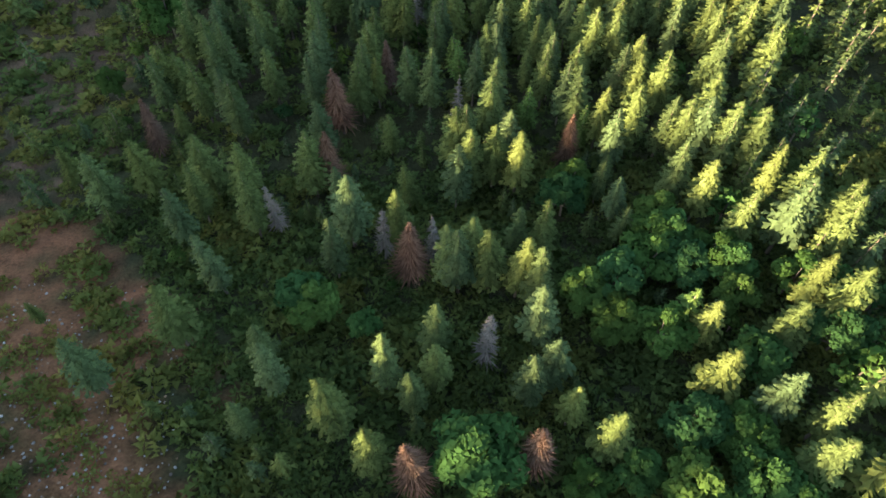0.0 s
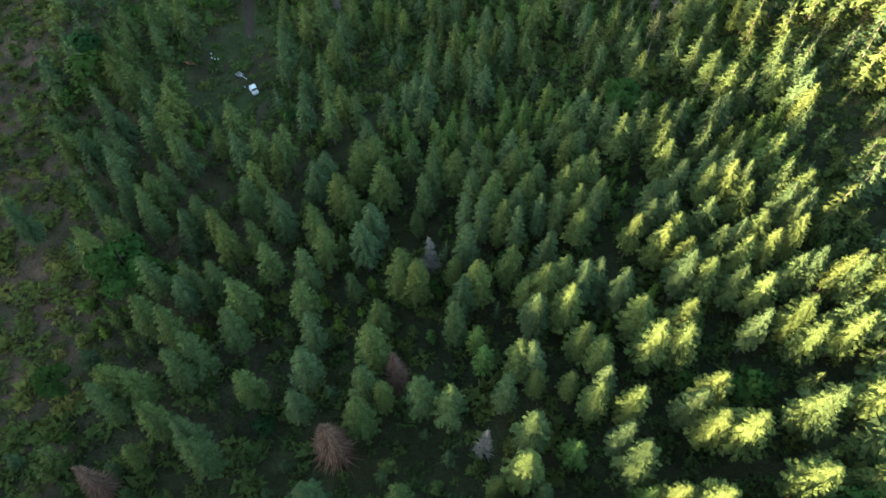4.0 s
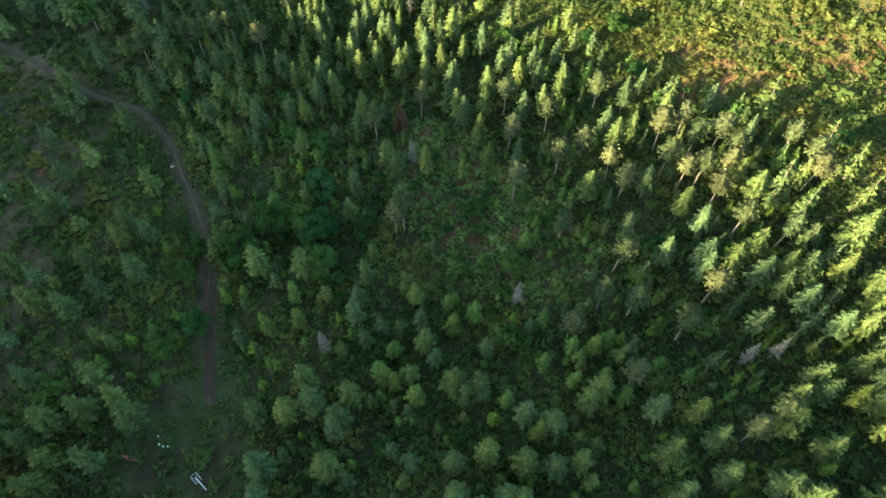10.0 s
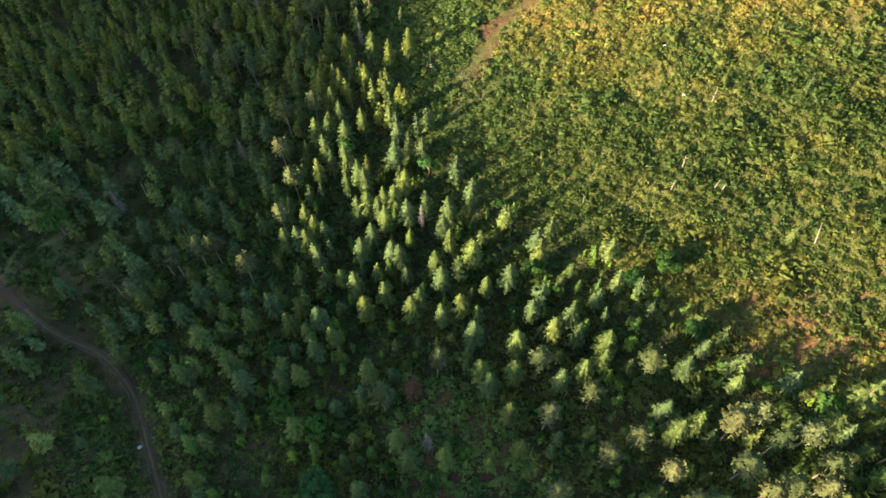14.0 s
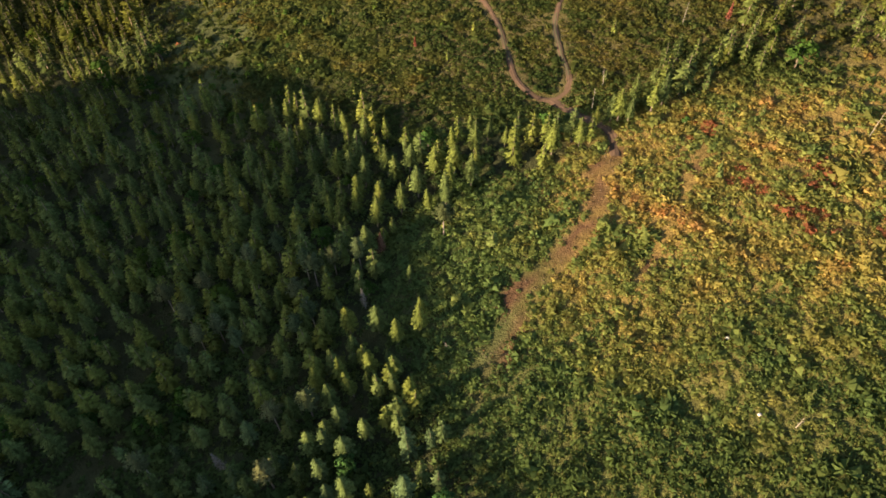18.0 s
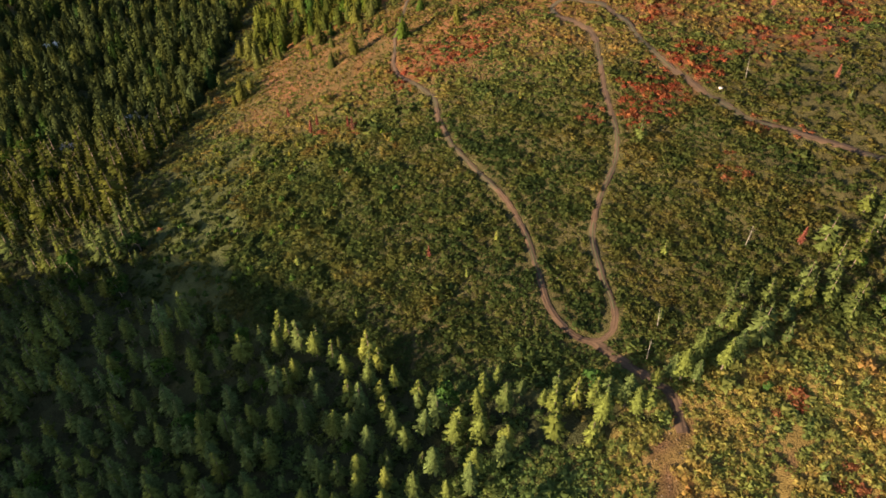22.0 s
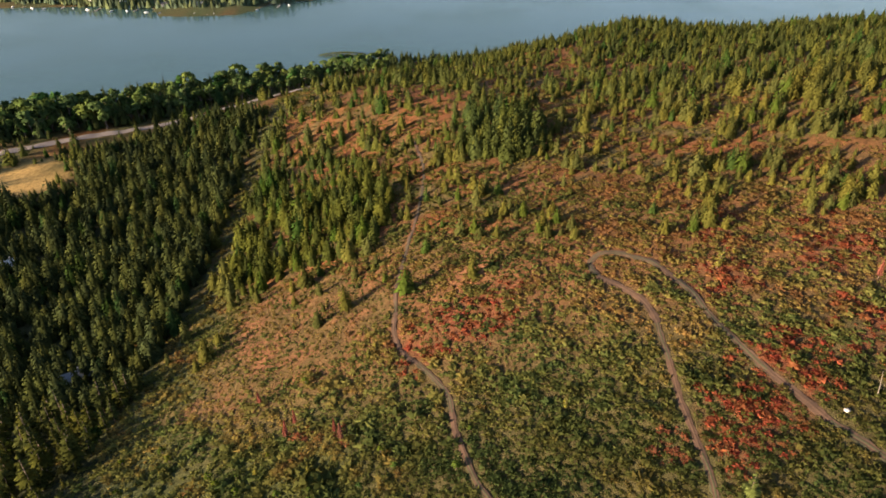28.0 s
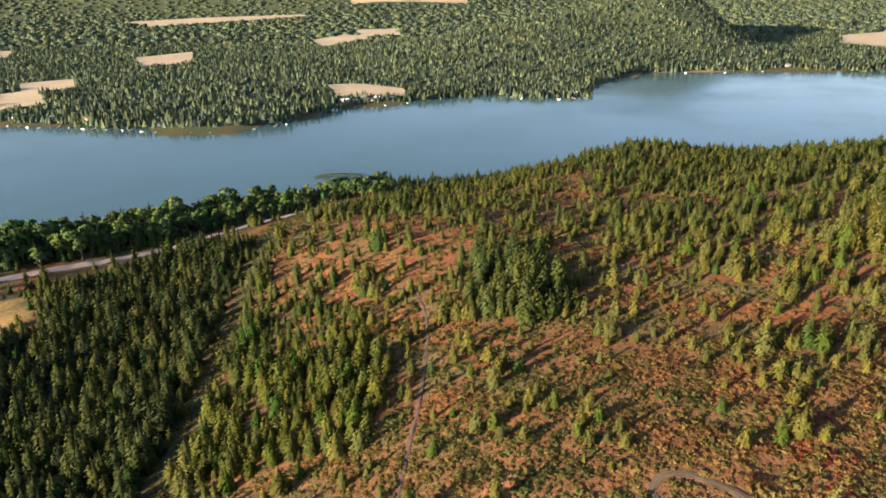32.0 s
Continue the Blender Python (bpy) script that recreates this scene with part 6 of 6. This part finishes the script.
for corners in FAR_FIELDS:
    c = np.array(corners, float)
    mid = c.mean(0)
    ring = np.concatenate([mid + (c - mid) * k for k in (1.0, 0.66, 0.33)] + [mid[None]])
    n = len(c)
    f = [(a * n + s, a * n + (s + 1) % n, (a + 1) * n + (s + 1) % n) for a in range(2) for s in range(n)]
    f += [(a * n + s, (a + 1) * n + (s + 1) % n, (a + 1) * n + s) for a in range(2) for s in range(n)] + [(2 * n + s, 2 * n + (s + 1) % n, 3 * n) for s in range(n)]
    z = height(ring[:, 0], ring[:, 1]) + 1.5
    field = new("field", mesh_of("field", np.column_stack([ring, z]), f, [STRAW], smooth=True))
    tagged(field, "pale mown hay field among the far woods", "field", kind="structure")


# ---- the camp in the clearing ----
def paint(name, colour, rough=0.45, metal=0.0):
    return plain(name, colour, rough, metal, grain=0.08, scale=6.0, bump=0.05)


WHITE, RUBBER, STEEL, ORANGE, PLASTIC = paint("white_paint", (0.8, 0.8, 0.78)), plain("rubber", (0.03, 0.03, 0.03), 0.9), paint("galvanised_steel", (0.55, 0.54, 0.5), 0.45, 0.7), paint("orange_plastic", (0.3, 0.085, 0.04)), paint("white_plastic", (0.75, 0.75, 0.72), 0.5)
ROOF_TIN, WALL_WOOD, STONE, PLANK = plain("roof_tin", (0.22, 0.23, 0.24), 0.6), plain("house_wall", (0.5, 0.45, 0.38)), plain("pale_stone", (0.45, 0.42, 0.38), 0.9, scale=2.0), plain("grey_planks", (0.3, 0.27, 0.23))


def glass_material():
    m, t, p = nodes_of("dark_glass")
    p.inputs["Base Color"].default_value = (0.02, 0.025, 0.03, 1)
    p.inputs["Roughness"].default_value = 0.08
    return m


GLASS = glass_material()


def solid(me_name, bm, material, smooth=False):
    me = bpy.data.meshes.new(me_name)
    bm.to_mesh(me)
    bm.free()
    me.materials.append(material)
    if smooth:
        me.polygons.foreach_set("use_smooth", [True] * len(me.polygons))
    return me


def box(name, size, at, material, parent, label="", bevel=0.03, taper=1.0):
    """A bevelled block; taper narrows its top."""
    bm = bmesh.new()
    bmesh.ops.create_cube(bm, size=1)
    for v in bm.verts:
        k = taper if v.co.z > 0 else 1.0
        v.co = Vector((v.co.x * size[0] * k, v.co.y * size[1] * k, v.co.z * size[2])) + Vector(at)
    if bevel:
        bmesh.ops.bevel(bm, geom=bm.edges[:], offset=bevel, segments=2, affect="EDGES")
    return part(name, solid(name, bm, material), parent, label)


def disc(name, radius, width, at, material, parent, axis="X", sides=16):
    bm = bmesh.new()
    bmesh.ops.create_cone(bm, cap_ends=True, segments=sides, radius1=radius, radius2=radius, depth=width)
    turn = Matrix.Rotation(math.pi / 2, 4, "Y") if axis == "X" else Matrix.Identity(4)
    bmesh.ops.bevel(bm, geom=[e for e in bm.edges if len(e.link_faces) == 2 and abs(e.verts[0].co.z - e.verts[1].co.z) < 1e-6], offset=radius * 0.08, segments=1, affect="EDGES")
    bm.transform(Matrix.Translation(at) @ turn)
    return part(name, solid(name, bm, material), parent)


def rod(name, points, radius, material, parent, sides=6):
    v, f = tube(points, [radius] * len(points), sides)
    return part(name, mesh_of(name, v, f, [material]), parent)


def stands(name, x, y, turn, label, category, group="", lift=0.0, scale=1.0):
    """The base of a thing, on the ground and tilted with it."""
    z = float(height(x, y))
    d = 0.5
    n = Vector((float(height(x - d, y) - height(x + d, y)), float(height(x, y - d) - height(x, y + d)), 2 * d)).normalized()
    tilt = Vector((0, 0, 1)).rotation_difference(n).to_matrix().to_4x4()
    ob = new(name)
    ob.matrix_basis = Matrix.Translation((x, y, z + lift)) @ tilt @ Matrix.Rotation(radians(turn), 4, "Z") @ Matrix.Scale(scale, 4)
    return tagged(ob, label, category, group)


buggy = stands("utility_vehicle", -42, 154, 34, "white side-by-side utility vehicle with a white roof parked in grass", "vehicle", scale=0.88)
box("body", (1.4, 2.7, 0.45), (0, 0, 0.62), WHITE, buggy, bevel=0.12)
box("hood", (1.25, 0.75, 0.25), (0, 1.0, 0.92), WHITE, buggy, bevel=0.1, taper=0.85)
box("cargo_bed", (1.35, 0.8, 0.3), (0, -1.0, 0.95), PLASTIC, buggy, bevel=0.04)
box("roof", (1.4, 1.35, 0.08), (0, -0.05, 1.9), WHITE, buggy, bevel=0.035)
for sx_ in (-0.62, 0.62):
    rod("roof_post", [(sx_, 0.62, 0.85), (sx_ * 0.95, 0.5, 1.88)], 0.03, STEEL, buggy)
    rod("roof_post", [(sx_, -0.66, 0.85), (sx_ * 0.95, -0.6, 1.88)], 0.03, STEEL, buggy)
    box("headlight", (0.22, 0.06, 0.12), (sx_ * 0.75, 1.37, 0.9), PLASTIC, buggy, bevel=0.02)
    for sy_ in (-0.95, 0.95):
        wheel = disc("wheel", 0.33, 0.26, (sx_, sy_, 0.33), RUBBER, buggy)
        disc("rim", 0.18, 0.28, (sx_, sy_, 0.33), STEEL, wheel)
windscreen = box("windscreen", (1.2, 0.03, 0.75), (0, 0.6, 1.42), GLASS, buggy, "dark tinted windscreen", bevel=0.0)
box("rear_window", (1.2, 0.03, 0.6), (0, -0.66, 1.45), GLASS, buggy, bevel=0.0)
box("seat", (1.2, 0.55, 0.45), (0, -0.25, 1.05), RUBBER, buggy, bevel=0.08)

trailer = stands("trailer", -46, 159.2, 228, "pale steel trailer frame with a long drawbar", "trailer")
for sx_ in (-0.5, 0.5):
    rod("side_rail", [(sx_, -0.9, 0.5), (sx_, 0.7, 0.5)], 0.05, STEEL, trailer)
    wheel = disc("wheel", 0.28, 0.16, (sx_ * 1.3, -0.2, 0.28), RUBBER, trailer)
    disc("rim", 0.15, 0.17, (sx_ * 1.3, -0.2, 0.28), STEEL, wheel)
for sy_ in (-0.9, -0.35, 0.2, 0.7):
    rod("cross_bar", [(-0.5, sy_, 0.5), (0.5, sy_, 0.5)], 0.045, STEEL, trailer)
rod("drawbar", [(0, -0.2, 0.5), (0, 0.7, 0.48), (0, 2.6, 0.4)], 0.06, WHITE, trailer)
disc("coupling", 0.09, 0.14, (0, 2.6, 0.4), STEEL, trailer, "Z")
rod("jack_stand", [(0.12, 2.3, 0.0), (0.12, 2.3, 0.6)], 0.035, STEEL, trailer)

kayak = stands("kayak", -57, 162.5, 75, "faded orange plastic kayak lying at the edge of the clearing", "boat")
bm = bmesh.new()
bmesh.ops.create_uvsphere(bm, u_segments=14, v_segments=10, radius=1)
for v in bm.verts:
    v.co = Vector((v.co.x * 0.34 * (1 - 0.35 * abs(v.co.y) ** 2), v.co.y * 1.5, max(v.co.z, -0.7) * 0.2 + 0.16))
part("hull", solid("hull", bm, ORANGE, True), kayak)
bm = bmesh.new()
bmesh.ops.create_cone(bm, cap_ends=True, segments=14, radius1=0.24, radius2=0.2, depth=0.06)
bm.transform(Matrix.Translation((0, -0.1, 0.36)) @ Matrix.Diagonal((1, 1.7, 1, 1)))
part("cockpit", solid("cockpit", bm, RUBBER), kayak, "black cockpit opening")

first = None
for x, y in ((-53.4, 166), (-53, 164.7), (-52.3, 164.4), (-51.6, 164.4), (-44.2, 155.4)):
    if first:
        copy_thing(first, Matrix.Translation((x, y, float(height(x, y)))))
        continue
    first = new("bucket")
    first.matrix_basis = Matrix.Translation((x, y, float(height(x, y))))
    tagged(first, "small white plastic bucket standing in grass", "bucket", "white buckets in the clearing")
    v, f = tube([(0, 0, -0.02), (0, 0, 0.2), (0, 0, 0.38), (0, 0, 0.34), (0, 0, 0.05)], [0.1, 0.112, 0.125, 0.11, 0.085], 12)
    part("pail", mesh_of("pail", v, f, [PLASTIC]), first)
    rod("handle", [(-0.115, 0, 0.36), (-0.06, 0.06, 0.42), (0.06, 0.06, 0.42), (0.115, 0, 0.36)], 0.008, STEEL, first, 4)

# ---- dead poles, boulders and rubble ----
POLES = ((58, 255, 5.5), (39, 276, 3.5), (44, 270, 3), (36, 271, 3.2), (45, 269, 3), (19, 271, 4), (-12, 318, 3), (48, 292, 4), (86, 359, 9), (32, 392, 6), (57, 412, 7), (28, 384, 7), (76, 475, 7))
for n, (x, y, tall) in enumerate(POLES):
    r = np.random.default_rng(400 + n)
    pole = new("dead_pole")
    pole.matrix_basis = Matrix.LocRotScale((x, y, float(height(x, y))), Euler((r.normal(0, 0.1), r.normal(0, 0.1), r.uniform(0, 6))), (1, 1, 1))
    tagged(pole, "pale bare dead trunk standing among bushes", "dead tree", "bare poles of the clearing")
    v, f = tube([(0, 0, -0.3), (0.05, 0.02, tall * 0.5), (0.0, 0.08, tall)], [0.1, 0.075, 0.03], 6)
    part("trunk", mesh_of("trunk", v, f, [DEADWOOD]), pole)
    for k in range(5):
        z, w, far = tall * r.uniform(0.3, 0.95), r.uniform(0, 6.3), r.uniform(0.3, 1.0)
        rod("branch", [(0, 0, z), (far * math.cos(w), far * math.sin(w), z + 0.1 * far)], 0.025, DEADWOOD, pole, 4)


def rock_plan(seed):
    r = np.random.default_rng(seed)
    bm = bmesh.new()
    bmesh.ops.create_icosphere(bm, subdivisions=1, radius=0.5)
    v = np.array([tuple(q.co) for q in bm.verts]) * r.uniform(0.7, 1.25, (len(bm.verts), 1)) * (1.1, 0.85, 0.65)
    f = np.array([[q.index for q in face.verts] for face in bm.faces])
    bm.free()
    return v, f


ROCKS = [rock_plan(500 + k) for k in range(5)]
for n, (x, y, size) in enumerate(((42, 311, 1.0), (43, 295, 0.9), (68, 472, 1.5), (13, 411, 0.9), (-64, 224, 0.8))):
    v, f = ROCKS[n]
    rock = new("boulder", mesh_of("boulder", v * size, f, [STONE]))
    rock.location = (x, y, float(height(x, y)) + 0.2 * size)
    tagged(rock, "pale weathered boulder among low bushes", "boulder", "pale boulders")

bx, by = scatter(-62, -24, 4, 46, 0.75)
keep = inside(bx, by, OLD_BURN) & (rng.uniform(0, 1, len(bx)) < 0.25 + 0.5 * bump(bx, by, -38, 20, 8, 10))
bx, by = bx[keep], by[keep]
hx, hy = scatter(-16, 40, 266, 372, 0.6)
keep = (to_line(hx, hy, GULLY) < 2.8) & (hy > 312) & (rng.uniform(0, 1, len(hx)) < 0.2)
bx, by = np.concatenate([bx, hx[keep]]), np.concatenate([by, hy[keep]])
size = rng.uniform(0.12, 0.45, len(bx))
grey = np.array([(0.3, 0.29, 0.28), (0.42, 0.4, 0.38), (0.24, 0.19, 0.16), (0.3, 0.2, 0.13)])[rng.integers(0, 4, len(bx))]
grey[by > 200] *= (0.4, 0.31, 0.24)
strewn("rubble", [[p] for p in ROCKS], np.stack([bx, by, height(bx, by) + 0.05, size, size], 1), grey, [leafy("rubble_stone", 0.0, 0.4)], "grey and white stones strewn on bare earth", "stones")


# ---- houses by the water ----
def house(x, y, turn, wide, deep, walls, roof_colour, label, group):
    """A cabin: plastered or boarded walls, a pitched roof with eaves, a door, windows with frames, and a chimney."""
    h = stands("house", x, y, turn, label, "house", group)
    h.matrix_basis = Matrix.Translation((x, y, float(height(x, y)) - 0.2)) @ Matrix.Rotation(radians(turn), 4, "Z")
    bm = bmesh.new()
    a, b, top, ridge = wide / 2, deep / 2, 3.0, 3.0 + deep * 0.33
    v = [bm.verts.new(p) for p in ((-a, -b, 0), (a, -b, 0), (a, b, 0), (-a, b, 0), (-a, -b, top), (a, -b, top), (a, b, top), (-a, b, top), (-a, 0, ridge), (a, 0, ridge))]
    for f in ((0, 1, 5, 4), (1, 2, 6, 9, 5), (2, 3, 7, 6), (3, 0, 4, 8, 7), (0, 3, 2, 1)):
        bm.faces.new([v[k] for k in f])
    part("wall", solid("wall", bm, walls), h)
    for s in (-1, 1):
        bm = bmesh.new()
        o, low = 0.5, top - 0.5 * 0.66
        q = [(-a - o, s * (b + o), low), (a + o, s * (b + o), low), (a + o, 0, ridge + 0.02), (-a - o, 0, ridge + 0.02)]
        lower, upper = [bm.verts.new(p) for p in q], [bm.verts.new((p[0], p[1], p[2] + 0.2)) for p in q]
        for f in ((0, 1, 2, 3),):
            bm.faces.new([lower[k] for k in f])
            bm.faces.new([upper[k] for k in reversed(f)])
        for k in range(4):
            bm.faces.new([lower[k], upper[k], upper[(k + 1) % 4], lower[(k + 1) % 4]])
        bmesh.ops.recalc_face_normals(bm, faces=bm.faces[:])
        part("roof", solid("roof", bm, roof_colour), h)
    box("chimney", (0.6, 0.6, 1.8), (a * 0.4, b * 0.3, ridge), STONE, h, bevel=0.03)
    box("door", (1.0, 0.1, 2.1), (a * 0.1, -b - 0.03, 1.05), PLANK, h, bevel=0.02)
    for k in (-0.6, -0.25, 0.5):
        w = box("window", (1.3, 0.12, 1.2), (a * k, -b - 0.03, 1.6), WHITE, h, bevel=0.02)
        box("pane", (1.1, 0.06, 1.0), (a * k, -b - 0.08, 1.6), GLASS, w, bevel=0.0)


def jetty(x, y, turn, long):
    j = new("jetty")
    j.matrix_basis = Matrix.Translation((x, y, 0.5)) @ Matrix.Rotation(radians(turn), 4, "Z")
    tagged(j, "grey plank jetty on posts at the lake shore", "jetty", "jetties of the far shore")
    box("deck", (2.2, long, 0.2), (0, -long / 2, 0.2), PLANK, j, bevel=0.02)
    for k in range(3):
        for s in (-0.9, 0.9):
            rod("post", [(s, -long * (0.15 + 0.35 * k), -4), (s, -long * (0.15 + 0.35 * k), 0.5)], 0.12, PLANK, j, 5)


DARK_ROOF, RED_ROOF, PALE_ROOF = plain("dark_shingle", (0.1, 0.09, 0.09)), plain("brown_shingle", (0.22, 0.13, 0.1)), plain("pale_roof", (0.6, 0.6, 0.58), 0.5)
house(-248, 677, 20, 9, 7, WALL_WOOD, PALE_ROOF, "cabin with a pale tin roof in the wood", "cabins in the near wood")
house(-157, 562, 28, 14, 5, WALL_WOOD, ROOF_TIN, "long low shed with a grey tin roof in a glade", "cabins in the near wood")
house(-177, 543, 5, 8, 6, WALL_WOOD, ROOF_TIN, "small dark cabin with a grey roof among firs", "cabins in the near wood")
SHORE_HOUSES = ((-651, 1463), (-584, 1447), (-522, 1430), (-468, 1408), (-400, 1388), (-345, 1376), (-250, 1402), (-151, 1540), (-137, 1550), (-124, 1556), (-109, 1548), (-96, 1560), (-77, 1566), (-26, 1578), (198, 1584), (236, 1580), (601, 1842), (745, 1840), (790, 1822), (-1145, 2753))
for n, (x, y) in enumerate(SHORE_HOUSES):
    house(x, y + 6, (n * 37) % 50 - 25, 9 + n % 4 * 2, 7, (WHITE, WALL_WOOD, WHITE, PLANK)[n % 4], (DARK_ROOF, ROOF_TIN, RED_ROOF, PALE_ROOF)[n % 4], ("white lake house with a dark shingle roof", "timber lake house with a grey tin roof", "white lake house with a brown roof", "grey boarded house with a pale roof")[n % 4], "houses of the far shore")
for n, x in enumerate((-620, -560, -500, -440, -380, -330, -290, -235, -130, -100, -60, 130, 180, 230, 250)):
    jetty(x, float(np.interp(x, *zip(*FAR_SHORE))) + 3, (n * 23) % 30 - 15, 12 + n % 3 * 5)


def motorboat(x, y, turn, label):
    b = new("motorboat")
    b.matrix_basis = Matrix.Translation((x, y, 0.0)) @ Matrix.Rotation(radians(turn), 4, "Z")
    tagged(b, label, "boat", "boats moored along the far shore")
    bm = bmesh.new()
    q = [(-1.1, -3, 0.9), (1.1, -3, 0.9), (1.2, 0.5, 1.0), (0, 3.4, 1.25), (-1.2, 0.5, 1.0), (-0.8, -2.9, -0.2), (0.8, -2.9, -0.2), (0.8, 0.4, -0.2), (0, 2.6, -0.1), (-0.8, 0.4, -0.2)]
    v = [bm.verts.new(p) for p in q]
    for k in range(5):
        bm.faces.new([v[k], v[(k + 1) % 5], v[5 + (k + 1) % 5], v[5 + k]])
    bm.faces.new(v[:5])
    bm.faces.new(v[9:4:-1])
    bmesh.ops.recalc_face_normals(bm, faces=bm.faces[:])
    part("hull", solid("hull", bm, WHITE), b)
    box("cabin", (1.5, 1.6, 0.9), (0, -0.2, 1.4), WHITE, b, bevel=0.1, taper=0.8)
    box("windscreen", (1.3, 0.08, 0.5), (0, 0.68, 1.5), GLASS, b, bevel=0.02)
    box("outboard_motor", (0.4, 0.5, 1.0), (0, -3.2, 0.8), RUBBER, b, bevel=0.08)


for n, x in enumerate((-640, -606, -585, -540, -515, -475, -452, -420, -398, -362, -345, -318, -296, -262, -222, -160, -118, -85, -48, 145, 205, 240, 520, 600, 680)):
    motorboat(x, float(np.interp(x, *zip(*FAR_SHORE))) - 9 - n % 3 * 3, n * 67 % 180, ("white motorboat moored by a jetty", "white cabin boat lying off the shore")[n % 2])
